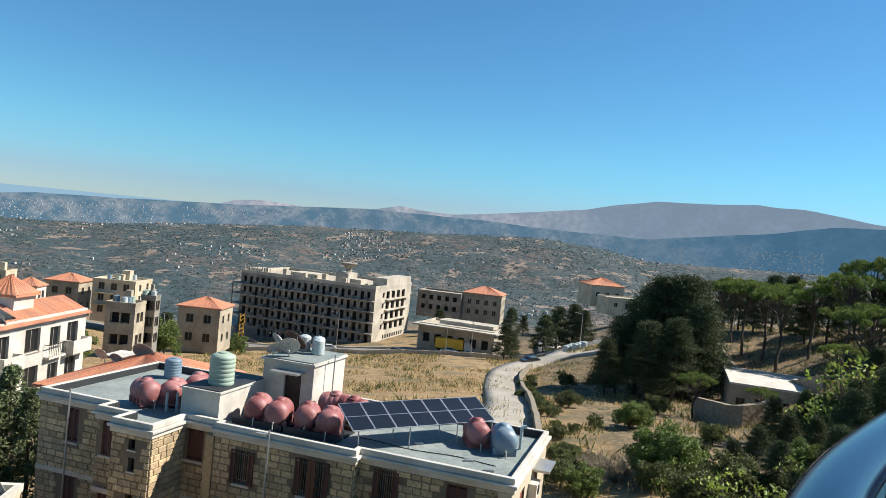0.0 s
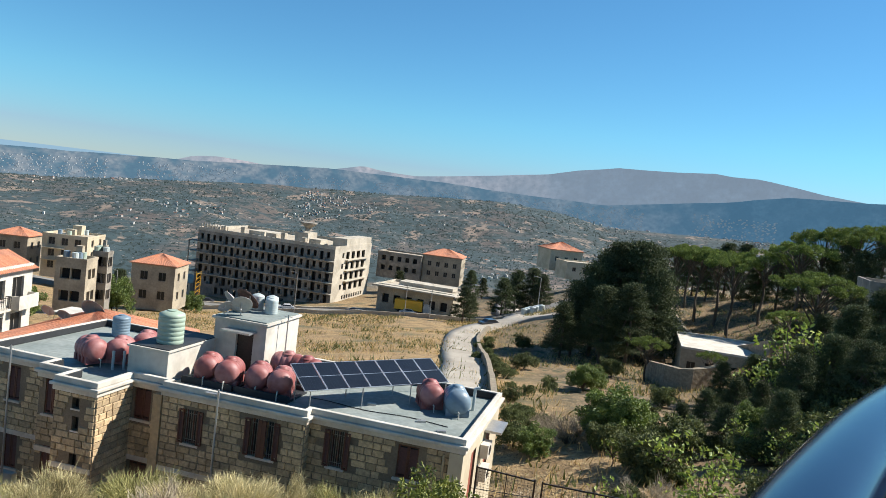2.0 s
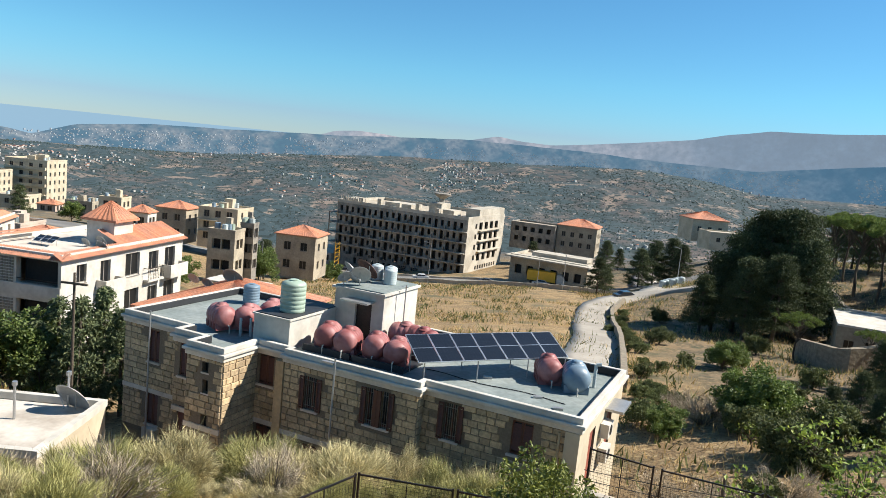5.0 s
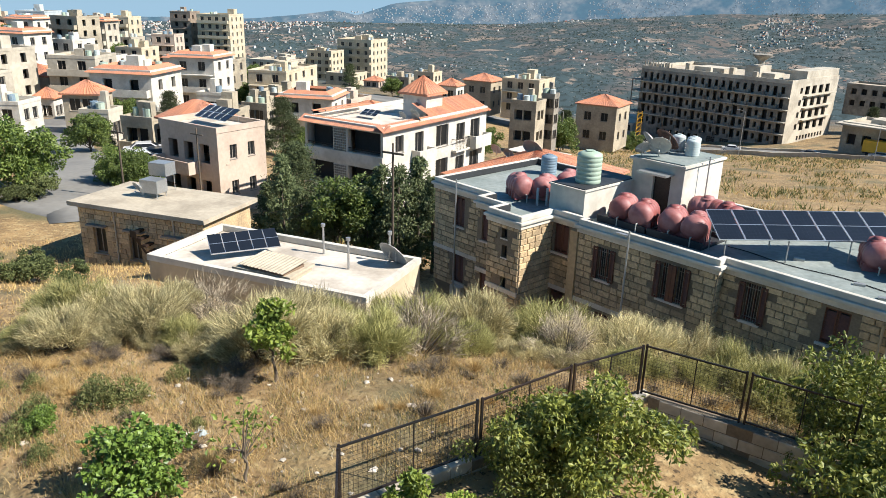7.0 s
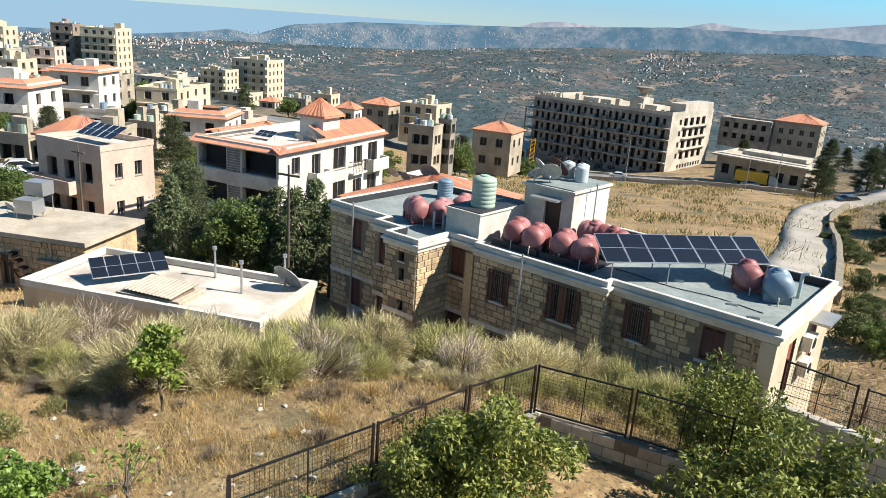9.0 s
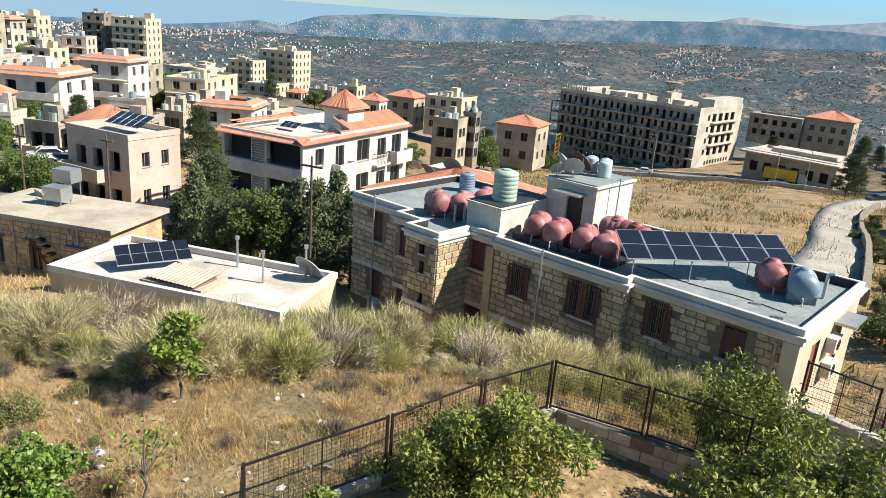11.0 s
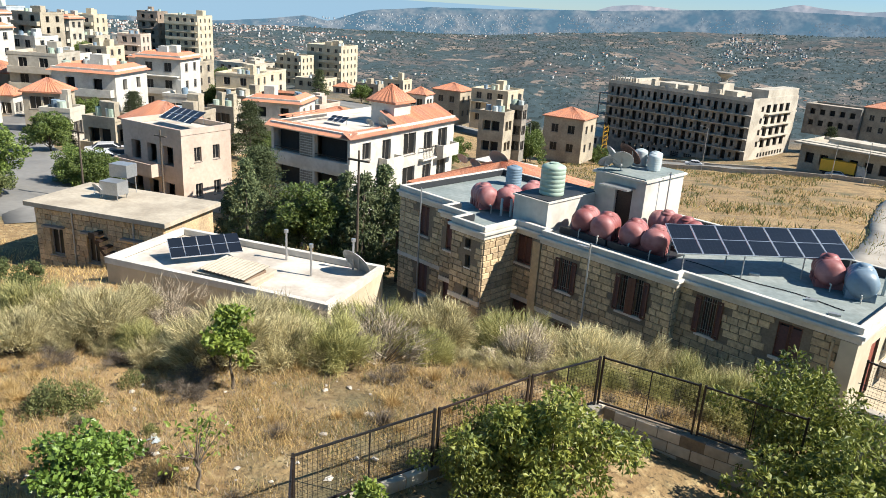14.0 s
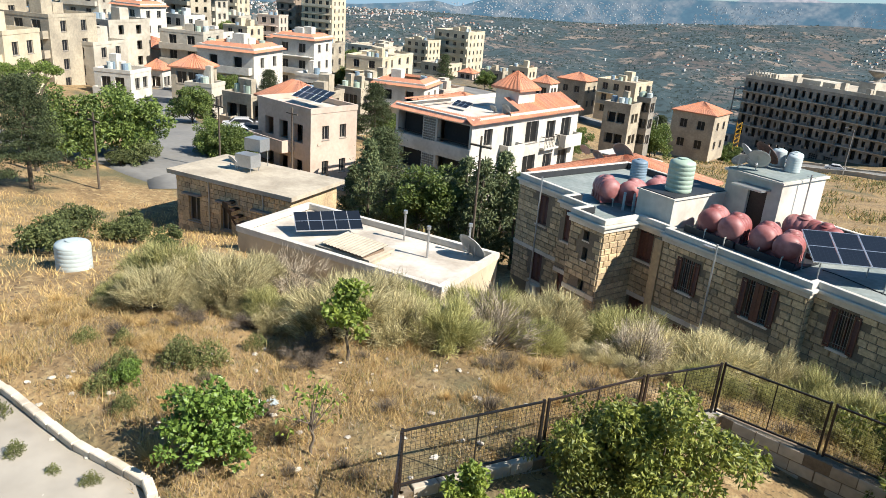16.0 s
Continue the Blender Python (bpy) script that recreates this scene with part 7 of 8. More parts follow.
grass("dry_grass", 5200, field, 0.16, 0.018, LEAF_HERB, "short green weeds between dry grass")


TUFT = [blades(*(lambda q: (q * np.array([0.12, 0.12, 0.0]), q))(np.column_stack([np.random.default_rng(k).normal(0, 0.16, (420, 2)), np.random.default_rng(k + 9).uniform(0.06, 0.40, 420)])), 0.009).mesh("tuft", [m]) for k, m in ((1, TWIG), (2, LEAF_STRAW), (3, LEAF_STRAW), (4, TWIG))]
for i in range(190):
    x, y = field()
    sc = g.uniform(0.6, 1.5)
    k = int(g.integers(0, 4))
    single("dry_tuft", TUFT[k], None, pose(x, y, ground(x, y) - 0.02, 0, 0, g.uniform(0, 360)) @ Matrix.Diagonal((sc, sc, sc * 0.85, 1)), "dark dead brushwood tuft in the dry field" if k in (0, 3) else "golden dry grass tussock in the field", "tuft", "field tufts")


def slope():
    while True:
        x, y = g.uniform(-45, 70), g.uniform(30, 165)
        if noise.noise((x * 0.08, y * 0.08, 5)) > -0.15:
            return x, y


grass("slope_grass", 9000, slope, 0.6, 0.07, LEAF_STRAW, "dry grass tufts on the open slope", 5, 0.4)
grass("slope_scrub", 2600, slope, 0.8, 0.14, LEAF_HERB, "low green scrub on the open slope", 7, 0.5)


def leftfield():
    a, r = radians(g.uniform(-74, -52)), math.sqrt(g.uniform(22 ** 2, 50 ** 2))
    return r * math.sin(a), r * math.cos(a)


grass("field_grass", 2400, leftfield, 0.35, 0.03, LEAF_STRAW, "dry grass at the far side of the field", 5, 0.2)


def rock(seed):
    s = Shape()
    gg = np.random.default_rng(seed)
    v = [Vector(p).normalized() for p in ((1, 0, 0), (-1, 0, 0), (0, 1, 0), (0, -1, 0), (0, 0, 1), (0, 0, -1), (1, 1, 1), (-1, 1, 1), (1, -1, 1), (-1, -1, 1))]
    bm = bmesh.new()
    for p in v:
        bm.verts.new(p * float(gg.uniform(0.7, 1.1)))
    bmesh.ops.convex_hull(bm, input=bm.verts)
    me = bpy.data.meshes.new("rock")
    bm.to_mesh(me)
    bm.free()
    me.materials.append(ROCK)
    return me


ROCKS = [rock(k) for k in range(4)]
for i in range(120):
    a, r = radians(g.uniform(-76, -28)), g.uniform(9.5, 19)
    x, y = r * math.sin(a), r * math.cos(a)
    sc = g.uniform(0.03, 0.1)
    single("field_stone", ROCKS[i % 4], None, pose(x, y, ground(x, y) + sc * 0.2, 0, 0, g.uniform(0, 360)) @ Matrix.Diagonal((sc * 1.3, sc, sc * 0.7, 1)), "pale limestone lying in the dry field", "stone", "field stones")
bits = Shape()
for k in range(9):
    a = k * 0.7
    bits.add([(0.12 * math.cos(a), 0.12 * math.sin(a), 0.02 + 0.02 * (k % 3)), (0.2 * math.cos(a + 0.5), 0.16 * math.sin(a + 0.5), 0.05), (0.05 * math.cos(a + 2), 0.05 * math.sin(a + 2), 0.1)], [(0, 1, 2)])
single("plastic_bag", bits, WHITETANK, pose(-11.9, 9.7, ground(-11.9, 9.7)), "crumpled white plastic bag in the grass", "litter")

# ---- fence, garden walls, kerb ----
def fence_panel(a, b, zt, zb):
    a, b = Vector((*a, 0)), Vector((*b, 0))
    L = (b - a).length
    ang = math.atan2(b.y - a.y, b.x - a.x)
    t = thing("fence_panel", Matrix.Translation((a.x, a.y, zb)) @ Matrix.Rotation(ang, 4, "Z"), "rusty dark steel mesh fence panel", "fence", "garden fence panels")
    h = zt - zb
    for x in (0.02, L - 0.1):
        part("post", Shape().box(x - 0.025, x + 0.025, -0.025, 0.025, -0.35, h + 0.03), STEEL, t)
    part("middle_post", Shape().box(L / 2 - 0.012, L / 2 + 0.012, -0.012, 0.012, 0.05, h), STEEL, t)
    part("top_bar", Shape().box(0.045, L - 0.125, -0.02, 0.02, h - 0.04, h), STEEL, t)
    part("bottom_bar", Shape().box(0.045, L - 0.125, -0.02, 0.02, 0.05, 0.09), STEEL, t)
    w = Shape()
    n = int(L / 0.1)
    for i in range(1, n):
        w.box(i * L / n - 0.0025, i * L / n + 0.0025, -0.003, 0.002, 0.09, h - 0.04)
    for j in range(1, 13):
        w.box(0.05, L - 0.13, 0.002, 0.006, 0.09 + j * (h - 0.13) / 13 - 0.0025, 0.09 + j * (h - 0.13) / 13 + 0.0025)
    tagged(part("wire_mesh", w, STEEL, t), kind="stuff")


F = [(-6.45, 7.75), (-7.38, 9.0), (-5.89, 11.93), (-4.77, 14.42), (-3.64, 16.34), (-1.2, 16.24), (1.1, 16.0)]
for i in range(len(F) - 1):
    fence_panel(F[i], F[i + 1], -8.0, -9.32)
for p, q in (((2.2, 20.1), (3.95, 19.35)), ((4.05, 19.3), (6.6, 18.6)), ((6.6, 18.6), (9.2, 18.0))):
    fence_panel(p, q, -8.0, -9.32)


def block_wall(pts, z0, z1, thick, label, course=0.3, blk=0.55, name="garden_wall"):
    t = thing(name, Matrix(), label, "wall")
    for i in range(len(pts) - 1):
        a, b = Vector((*pts[i], 0)), Vector((*pts[i + 1], 0))
        L = (b - a).length
        ang = math.atan2(b.y - a.y, b.x - a.x)
        m0 = Matrix.Translation(a) @ Matrix.Rotation(ang, 4, "Z")
        part("core", Shape().box(0, L, -thick / 2 + 0.02, thick / 2 - 0.02, z0 - 0.6, z1 - 0.02), MORTAR, t, m=m0)
        z, row = z0 - 0.3, 0
        me = bevel_block(blk - 0.02, thick, course - 0.02)
        while z < z1 - 0.05:
            x = -blk / 2 if row % 2 else 0.0
            while x + blk <= L + 0.25:
                if x >= -0.01:
                    part("block", me, None, t, m=m0 @ Matrix.Translation((x + 0.01, 0, z + (z1 - z0) * 0)))
                x += blk
            z += course
            row += 1
    return t


def bevel_block(w, d, h, c=0.015):
    s = Shape()
    lo, hi = [(0, -d / 2), (w, -d / 2), (w, d / 2), (0, d / 2)], None
    s.v = [(x + (c if x == 0 else -c), y + (c if y < 0 else -c), 0) for x, y in lo] + [(x, y, c) for x, y in lo] + [(x, y, h - c) for x, y in lo] + [(x + (c if x == 0 else -c), y + (c if y < 0 else -c), h) for x, y in lo]
    s.f = [(3, 2, 1, 0), (12, 13, 14, 15)] + [(k * 4 + i, k * 4 + (i + 1) % 4, (k + 1) * 4 + (i + 1) % 4, (k + 1) * 4 + i) for k in range(3) for i in range(4)]
    s.m = [0] * len(s.f)
    return s.mesh("block", [BLOCK])


block_wall([(-6.45, 7.75), (-7.38, 9.0), (-5.89, 11.93), (-4.77, 14.42), (-3.64, 16.34)], -10.2, -9.36, 0.26, "pale concrete block wall under the fence")
block_wall([(-3.4, 16.4), (-1.2, 16.15), (1.3, 15.9), (3.8, 15.8)], -10.8, -9.3, 0.3, "weathered concrete block terrace wall")
block_wall([(2.2, 20.0), (4.1, 19.2), (9.2, 17.9)], -10.4, -9.4, 0.3, "pale concrete block wall beside the gate")
s = Shape()
for i in range(13):
    for j in range(9):
        s.v.append((-7.2 + i * 1.0, 8.2 + j * 1.0, -10.55 + 0.1 * noise.noise((i * 0.7, j * 0.7, 3))))
s.f = [(j + i * 9, j + 1 + i * 9, j + 10 + i * 9, j + 9 + i * 9) for i in range(12) for j in range(8) if (-7.2 + i) > -6.9 + (j - 1.5) * 0.5 and j < 8]
s.m = [0] * len(s.f)

k = thing("kerb", Matrix(), "row of pale limestone kerb stones along the driveway", "kerb")
me = bevel_block(0.52, 0.2, 0.34, 0.02)
me.materials[0] = KERB
cur = [Vector(p) for p in ((-20.5, 5.9, 0), (-17.0, 5.94, 0), (-13.6, 5.9, 0), (-11.4, 6.15, 0), (-9.6, 5.5, 0))]
for i in range(len(cur) - 1):
    L = (cur[i + 1] - cur[i]).length
    d = (cur[i + 1] - cur[i]) / L
    n = int(L / 0.55)
    for j in range(n):
        p = cur[i] + d * (j * L / n)
        part("kerb_stone", me, None, k, m=pose(p.x, p.y, ground(p.x, p.y) - 0.14, 0, 0, math.degrees(math.atan2(d.y, d.x)) + RNG.uniform(-1.5, 1.5)))

# lane wall and the terrace walls on the wooded side
def long_wall(name, pts, h, thick, mat, label):
    s = Shape()
    P = [Vector((*p, 0)) for p in pts]
    line = []
    for i in range(len(P) - 1):
        n = max(2, int((P[i + 1] - P[i]).length / 2.0))
        line += [P[i].lerp(P[i + 1], q / n) for q in range(n)]
    line.append(P[-1])
    for i, p in enumerate(line):
        d = (line[min(i + 1, len(line) - 1)] - line[max(0, i - 1)]).normalized()
        q = Vector((d.y, -d.x, 0)) * thick / 2
        z = ground(p.x, p.y)
        hh = h + 0.12 * noise.noise((p.x * 0.5, p.y * 0.5, 8))
        s.v += [tuple(p - q + Vector((0, 0, z - 0.8))), tuple(p - q + Vector((0, 0, z + hh))), tuple(p + q + Vector((0, 0, z + hh))), tuple(p + q + Vector((0, 0, z - 0.8)))]
    for i in range(len(line) - 1):
        a, b = i * 4, i * 4 + 4
        s.f += [(a, a + 1, b + 1, b), (a + 1, a + 2, b + 2, b + 1), (a + 2, a + 3, b + 3, b + 2)]
    s.f += [(0, 3, 2, 1), tuple(len(s.v) - 4 + i for i in (0, 1, 2, 3))]
    s.m = [0] * len(s.f)
    return tagged(part(name, s, mat), label, "wall", kind="structure")


RUBBLE = material("rubble_stone", (0.22, 0.185, 0.13), 0.95, vary=0.35, grain=2.5, stain=0.5, tint=(0.22, 0.18, 0.13), bump=0.8, bump_dist=0.1)
long_wall("wall_lane", [(7.4, 50), (9.3, 66), (10.7, 78), (11.9, 95), (13.7, 113), (17.2, 127)], 1.1, 0.5, RUBBLE, "rough rubble wall along the lane")
long_wall("wall_highway", [(-70, 176), (-45, 176), (-20, 171.5), (10, 166), (26, 163)], 1.0, 0.35, PALECON, "pale concrete wall along the highway")
long_wall("wall_verge", [(-110, 188.5), (-50, 188.5), (-20, 185), (10, 179), (44, 177)], 0.9, 0.35, PALECON, "pale concrete verge wall")
long_wall("wall_terrace", [tuple(polar(a, h).xy) for a, h in ((21.2, 126), (22.5, 116), (24.8, 108), (27.2, 102), (28.6, 96))], 2.2, 0.6, RUBBLE, "stone terrace wall below the pines")
long_wall("wall_villa", [tuple(polar(a, h).xy) for a, h in ((20.2, 88), (21.6, 83), (23.4, 81), (25.6, 84))], 2.4, 0.8, RUBBLE, "rounded rubble retaining wall below the villa")

# -- the villa in the trees and the house at the grove --
p = polar(22.4, 94)
villa = building("hillside_villa", "small pale stone villa with a whitewashed roof among trees", p.x, p.y, ground(p.x, p.y) - 0.3, -18, 10.5, 13, 4.2, BEIGE,
                 {"front": [(0.8, 1.0, 1.1, 1.7, "window"), (3.0, 0.6, 1.3, 2.2, "void"), (6.0, 0.6, 2.6, 2.2, "void")], "left": regular(9, 1, 2, 1.1, 1.6)}, roofmat=WHITEPAINT, parapet=0.25, edge=WHITEPAINT)
s = Shape()
for i in range(9):
    a0, a1 = math.pi * i / 9, math.pi * (i + 1) / 9
    for r0, r1 in ((3.4, 3.6),):
        c = lambda r, a: (6.4 + r * math.cos(a), -r * math.sin(a) * 0.8)
        v = [c(r0, a0), c(r1, a0), c(r1, a1), c(r0, a1)]
        s.add([(x, y, -1.5) for x, y in v] + [(x, y, 0.9) for x, y in v], [(3, 2, 1, 0), (4, 5, 6, 7), (0, 1, 5, 4), (1, 2, 6, 5), (2, 3, 7, 6), (3, 0, 4, 7)])
part("terrace_parapet", s, PALECON, villa, "curved pale terrace parapet")
p = polar(34.0, 92)
building("grove_house", "grey concrete house half hidden by the pine grove", p.x, p.y, ground(p.x, p.y) - 1.5, -25, 12, 9, 7.2, GREYCON, {"front": regular(12, 2, 3, 1.5, 1.7, kind="void"), "left": regular(9, 2, 2, 1.4, 1.6, kind="void")}, parapet=0.5)

# ---- vehicles, poles, small things by the roads ----
def car(x, y, yaw, colour, label, lift=0.2, name="car"):
    t = thing(name, pose(x, y, ground(x, y) + lift, 0, 0, yaw), label, "car", "parked cars")
    mat = material("car_paint_" + str(colour), colour, 0.3, vary=0.04, bump=0.0, coat=0.6)
    prof = [(-2.1, 0.35), (-2.1, 0.85), (-1.3, 0.95), (-0.7, 1.42), (0.9, 1.45), (1.7, 0.98), (2.1, 0.9), (2.1, 0.35)]
    s = Shape()
    n = len(prof)
    s.v = [(a, -0.85 + (0.12 if b > 1.2 else 0), b) for a, b in prof] + [(a, 0.85 - (0.12 if b > 1.2 else 0), b) for a, b in prof]
    s.f = [tuple(range(n)), tuple(range(n, 2 * n))[::-1]] + [(i, n + i, n + (i + 1) % n, (i + 1) % n) for i in range(n)]
    s.m = [0] * len(s.f)
    bevel(part("body", s, mat, t), 0.06)
    for sy in (-1, 1):
        part("side_window", Shape().add([(-1.15, sy * 0.85, 0.98), (1.5, sy * 0.85, 1.0), (0.85, sy * 0.755, 1.38), (-0.65, sy * 0.755, 1.36)], [(0, 1, 2, 3)]), GLASS, t)
        for sx in (-1.3, 1.3):
            w = part("wheel", Shape().tube((sx, sy * 0.7, 0.32), (sx, sy * 0.88, 0.32), 0.32, n=16), RUBBER, t)
            part("rim", Shape().tube((sx, sy * 0.881, 0.32), (sx, sy * 0.89, 0.32), 0.19, n=12), ALU, w)
    part("windscreen", Shape().add([(-1.31, -0.74, 0.965), (-1.31, 0.74, 0.965), (-0.73, 0.66, 1.41), (-0.73, -0.66, 1.41)], [(0, 1, 2, 3)]), GLASS, t)
    part("rear_screen", Shape().add([(1.68, -0.74, 1.0), (1.68, 0.74, 1.0), (0.95, 0.66, 1.43), (0.95, -0.66, 1.43)], [(0, 1, 2, 3)]), GLASS, t)
    return t


car(18.4, 135.6, 25, (0.02, 0.025, 0.035), "dark blue car stopped where the lane bends", 0.15)
for x, y, a, c in ((-26, 181, 10, (0.6, 0.6, 0.58)), (-38, 184, 5, (0.7, 0.7, 0.7)), (-48, 190, 8, (0.05, 0.05, 0.06)), (-9, 176, -12, (0.12, 0.13, 0.15)), (4, 175.5, -14, (0.5, 0.5, 0.5)), (-60, 188, 4, (0.65, 0.65, 0.63)), (-64, 190, 4, (0.3, 0.05, 0.04)), (-68, 186, 4, (0.4, 0.42, 0.45)), (-55, 186, 0, (0.6, 0.6, 0.6)),
                   (-62.5, 47.5, 60, (0.75, 0.75, 0.74)), (-70, 54, 50, (0.6, 0.6, 0.6)), (-78, 60, 30, (0.7, 0.7, 0.7)), (-66, 52.5, 50, (0.1, 0.1, 0.12)), (-176, 176, 60, (0.05, 0.05, 0.06)), (-184, 190, 60, (0.5, 0.1, 0.08)), (-150, 152, 50, (0.1, 0.1, 0.1)), (-196, 212, 62, (0.6, 0.6, 0.6)),
                   (-140, 150, 20, (0.05, 0.06, 0.08)), (-136, 154, 20, (0.6, 0.6, 0.6)), (-132, 158, 20, (0.08, 0.08, 0.1)), (-128, 150, 20, (0.5, 0.5, 0.52))):
    car(x, y, a, c, "parked car beside the road", 0.35)


def truck():
    q = polar(2.0, 176)
    t = thing("box_truck", pose(q.x, q.y, ground(q.x, q.y) + 0.35, 0, 0, -8), "yellow box truck with a white cab on the highway", "truck")
    bevel(part("cargo_box", Shape().box(-5.6, 1.2, -1.2, 1.2, 0.9, 3.3), YELLOW, t), 0.05)
    cab = Shape()
    pr = [(1.5, 0.6), (1.5, 2.9), (2.6, 2.9), (3.4, 1.9), (3.5, 0.6)]
    cab.v = [(a, -1.1, b) for a, b in pr] + [(a, 1.1, b) for a, b in pr]
    cab.f = [(0, 1, 2, 3, 4), (9, 8, 7, 6, 5)] + [(i, 5 + i, 5 + (i + 1) % 5, (i + 1) % 5) for i in range(5)]
    cab.m = [0] * len(cab.f)
    bevel(part("cab", cab, WHITEPAINT, t), 0.08)
    part("windscreen", Shape().add([(2.66, -0.95, 2.8), (2.66, 0.95, 2.8), (3.4, 0.95, 1.95), (3.4, -0.95, 1.95)], [(0, 1, 2, 3)]), GLASS, t)
    part("chassis", Shape().box(-5.5, 3.2, -0.5, 0.5, 0.55, 0.9), STEEL, t)
    for sx in (-4.4, -3.2, 2.5):
        for sy in (-1.05, 1.05):
            part("wheel", Shape().tube((sx, sy - 0.14, 0.45), (sx, sy + 0.14, 0.45), 0.45, n=16), RUBBER, t)


truck()


def utility_pole(x, y, h, label, mat=None, arms=True, lamp=False):
    t = thing("utility_pole", pose(x, y, ground(x, y)), label, "pole", "utility poles")
    part("pole", Shape().tube((0, 0, -0.5), (0, 0, h), 0.09, 0.06, 8), mat or BARK, t)
    if arms:
        part("crossarm", Shape().box(-0.7, 0.7, -0.05, 0.05, h - 0.6, h - 0.5), mat or BARK, t)
    if lamp:
        part("lamp_arm", Shape().tube((0, 0, h), (-1.2, 0, h + 0.25), 0.04, n=6).box(-1.8, -1.1, -0.12, 0.12, h + 0.2, h + 0.3), GALV, t)
    return t


for az, hd, h in ((-62.6, 53, 5.2), (-54.0, 60, 6.0), (-48.6, 66, 6.5), (-33.9, 39.5, 8.0)):
    q = polar(az, hd)
    utility_pole(q.x, q.y, h, "weathered wooden utility pole")
for az, hd, h in ((-7.6, 170, 9.5), (-17.0, 170, 9.0), (3.0, 166, 8.0), (1.0, 167, 7.0), (11.4, 168, 8.0), (-20.6, 140, 7.5)):
    q = polar(az, hd)
    utility_pole(q.x, q.y, h, "slim lamp post along the highway", GALV, False, True)
t = thing("canopy", pose(*polar(-22.3, 100, ground(*polar(-22.3, 100).xy)), 0, 0, -10), "white awning on thin posts beside the highway", "canopy")
part("awning", Shape().box(-4, 4, -2, 2, 3.0, 3.12), WHITEPAINT, t)
for a in (-3.8, 3.8):
    for b in (-1.8, 1.8):
        part("post", Shape().tube((a, b, -0.2), (a, b, 3.0), 0.05, n=6), GALV, t)
q = polar(16.6, 26)
utility_pole(q.x, q.y, 2.0, "short wooden post by the garden wall", BARK, False)
q = polar(-14.9, 172)
crane = Shape()
for k in range(9):
    crane.box(-0.45, -0.35, -0.45, -0.35, k, k + 1).box(0.35, 0.45, 0.35, 0.45, k, k + 1).box(-0.45, 0.45, -0.05, 0.05, k + 0.4, k + 0.5).tube((-0.4, -0.4, k), (0.4, 0.4, k + 1), 0.05, n=4)
single("lattice_mast", crane, YELLOW, pose(q.x, q.y, ground(q.x, q.y)), "yellow lattice mast beside the highway", "mast")
for i in range(7):
    q = polar(10.4 + i * 0.22, 166 + (i % 3))
    standing_tank(0, 0, 0, 0.7, 1.7, WHITETANK, "grey-white water tank standing by the track", Matrix.Translation((q.x, q.y, ground(q.x, q.y))))
wires = Shape()
for (a0, h0, z0), (a1, h1, z1) in (((-33.9, 39.5, -8.9), (-44, 42, -12.5)), ((-33.9, 39.5, -9.2), (-44, 42, -13.2)), ((6.0, 21, -9.0), (30, 24, -8.6)), ((6.0, 21, -9.3), (30, 24, -9.1)), ((8.0, 20.5, -9.7), (30, 23, -9.7))):
    a, b = polar(a0, h0, z0), polar(a1, h1, z1)
    last = a
    for k in range(1, 11):
        p = a.lerp(b, k / 10) - Vector((0, 0, 0.35 * math.sin(math.pi * k / 10)))
        wires.tube(last, p, 0.012, n=4, caps=False)
        last = p
single("overhead_cable", wires, RUBBER, Matrix(), "thin black cables strung between poles", "cable")

# ---- the far hillside: scrub and villages ----
g = np.random.default_rng(8)
scrub, homes, roofs = Shape(), Shape(), Shape()
OCT = [(1, 0, 0), (0, 1, 0), (-1, 0, 0), (0, -1, 0), (0, 0, 1)]
OCF = [(0, 1, 4), (1, 2, 4), (2, 3, 4), (3, 0, 4)]
for i in range(62000):
    az, r = g.uniform(-72, 42), 440 + 1330 * math.sqrt(g.uniform(0, 1))
    q = polar(az, r)
    if noise.noise((q.x * 0.006, q.y * 0.006, 3)) + 0.4 * noise.noise((q.x * 0.02, q.y * 0.02, 6)) < -0.12 + g.normal(0, 0.12):
        continue
    z = ground(q.x, q.y)
    s0 = g.uniform(0.8, 2.6) * (r / 1100) ** 0.4
    sh = g.uniform(0.5, 1.0)
    turn = g.uniform(0, 1.5)
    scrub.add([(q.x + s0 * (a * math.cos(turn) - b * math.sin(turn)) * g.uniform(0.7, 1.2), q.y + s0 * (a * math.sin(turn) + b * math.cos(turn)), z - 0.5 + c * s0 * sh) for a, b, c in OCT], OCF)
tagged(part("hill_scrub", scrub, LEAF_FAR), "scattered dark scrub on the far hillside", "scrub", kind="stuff")
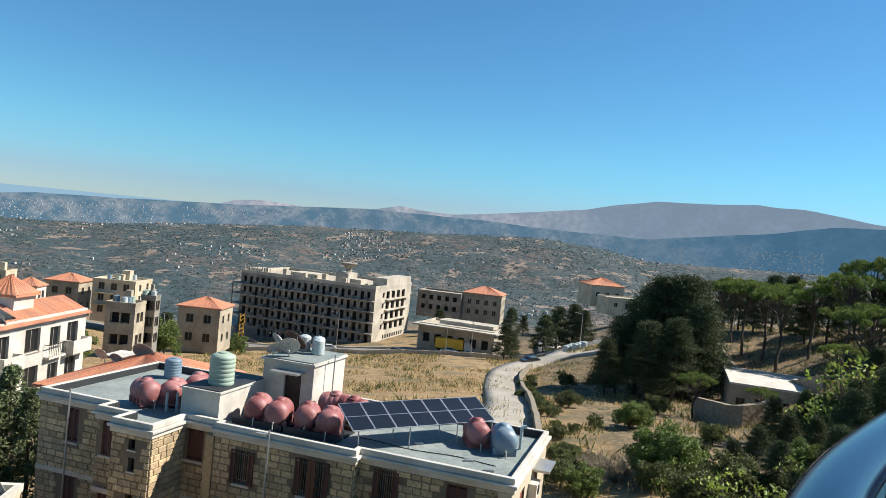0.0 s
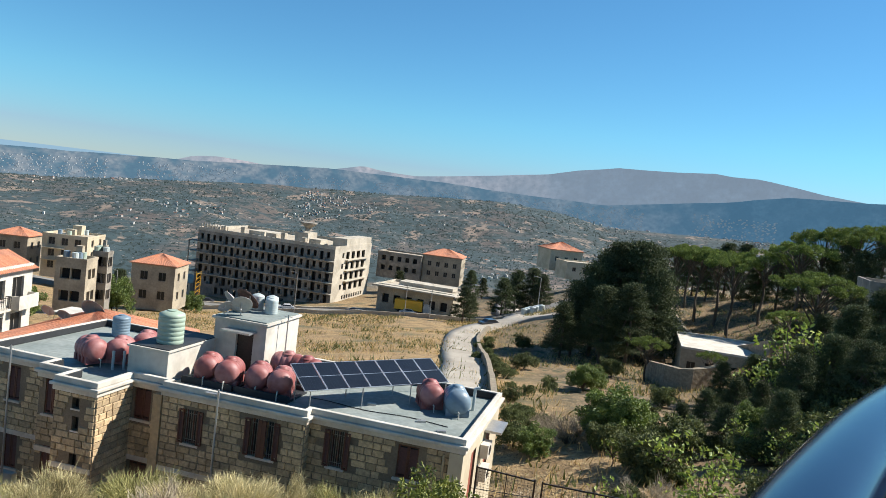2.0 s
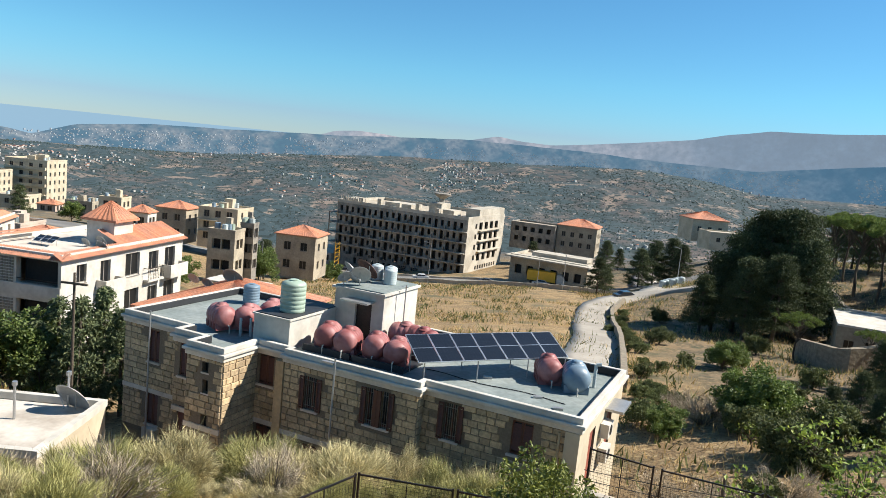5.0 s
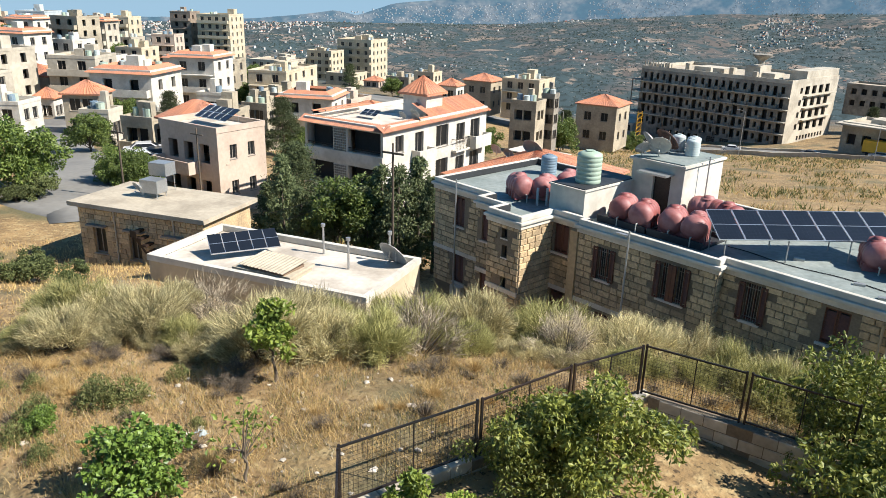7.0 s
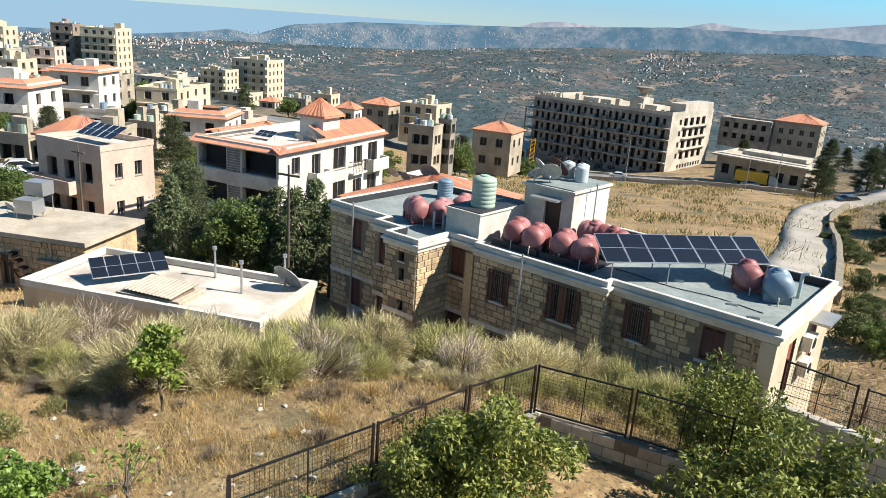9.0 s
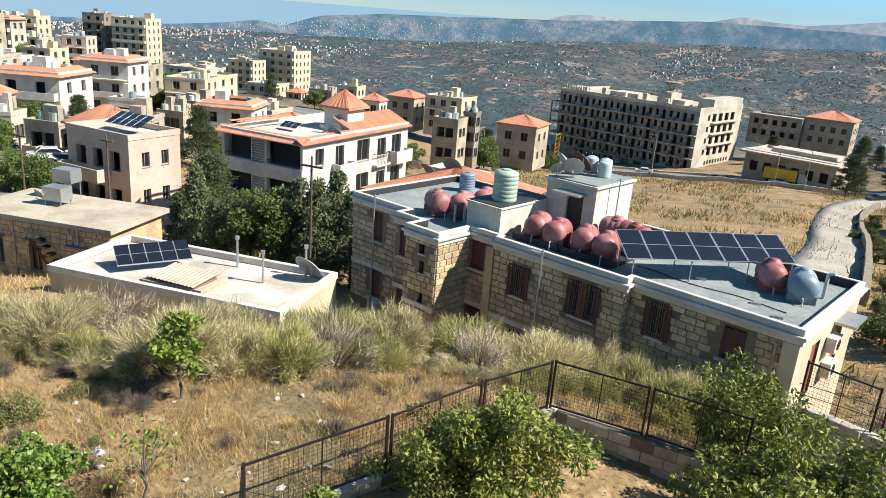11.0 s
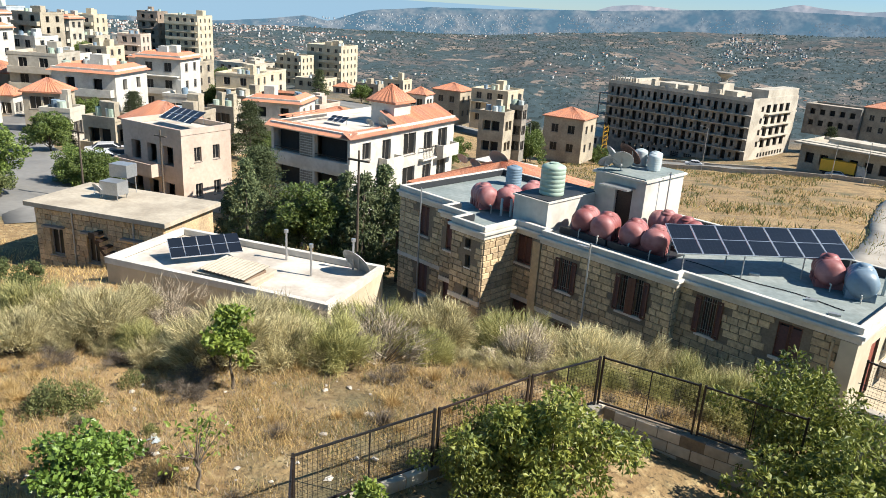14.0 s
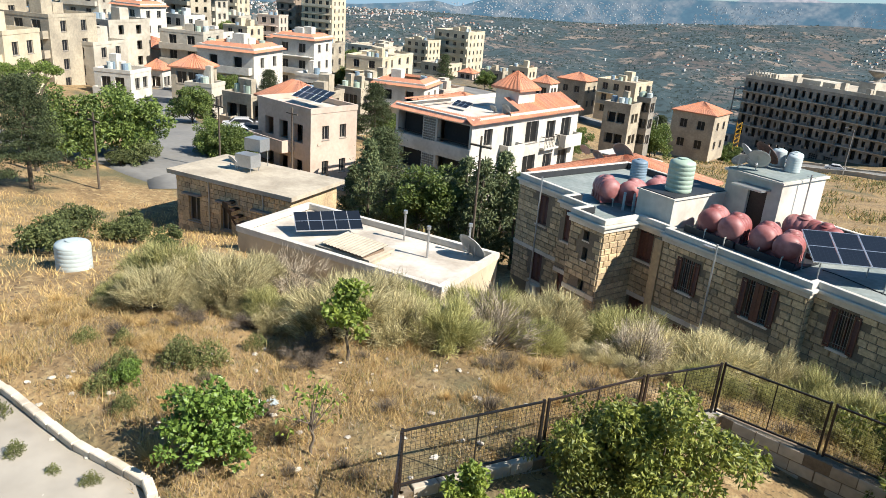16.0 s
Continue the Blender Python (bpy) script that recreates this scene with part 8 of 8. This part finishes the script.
for i in range(8000):
    az = g.uniform(-72, 42)
    near = g.uniform(0, 1)
    r = g.normal(1600, 120) if near < 0.6 else g.uniform(800, 1650)
    q = polar(az, r)
    dens = noise.noise((q.x * 0.004, q.y * 0.004, 12)) + (0.25 if az < -25 else 0.0)
    dens += 0.5 * noise.noise((q.x * 0.02, q.y * 0.02, 4))
    if dens < 0.24:
        continue
    z = ground(q.x, q.y)
    w, d, h = g.uniform(1.8, 4.2), g.uniform(1.8, 4.0), g.uniform(1.4, 3.4)
    m = pose(q.x, q.y, z, 0, 0, g.uniform(-40, 40))
    homes.box(-w / 2, w / 2, -d / 2, d / 2, -1, h, 0, m)
    if g.uniform() < 0.4:
        roofs.box(-w / 2 - 0.2, w / 2 + 0.2, -d / 2 - 0.2, d / 2 + 0.2, h + 0.01, h + 0.5, 0, m)
tagged(part("hill_houses", homes, material("far_white_wall", (0.50, 0.475, 0.43), 0.9, island=0.3)), "tiny pale village houses on the far hillside", "village", kind="stuff")
tagged(part("hill_roofs", roofs, TILE), "tiny red village roofs on the far hillside", "village", kind="stuff")
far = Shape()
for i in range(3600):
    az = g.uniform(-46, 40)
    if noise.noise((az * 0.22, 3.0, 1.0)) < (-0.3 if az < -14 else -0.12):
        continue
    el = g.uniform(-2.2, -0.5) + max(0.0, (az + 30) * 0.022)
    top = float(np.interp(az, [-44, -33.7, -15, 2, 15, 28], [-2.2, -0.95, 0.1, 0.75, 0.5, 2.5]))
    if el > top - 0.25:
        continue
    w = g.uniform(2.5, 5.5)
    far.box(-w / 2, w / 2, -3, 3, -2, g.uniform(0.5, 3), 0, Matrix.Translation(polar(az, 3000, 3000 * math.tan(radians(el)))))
# Faint bluish emission on these walls stands in for haze.
tagged(part("far_villages", far, material("haze_glow_wall", (0.22, 0.22, 0.22), 0.9, island=0.3, emit=(0.12, 0.16, 0.2), emit_strength=0.5)), "pale village houses on the distant ridge", "village", kind="stuff")
# stones picked apart
for m, w, h, full, out in single_stones:
    key = (round(w, 2), round(h, 2), round(out, 2))
    if key not in STONE_MESH:
        STONE_MESH[key] = stone_shape(w, h, proud=0.03 + out).mesh("stone", [STONE])
    part("stone", STONE_MESH[key], None, house, m=m)
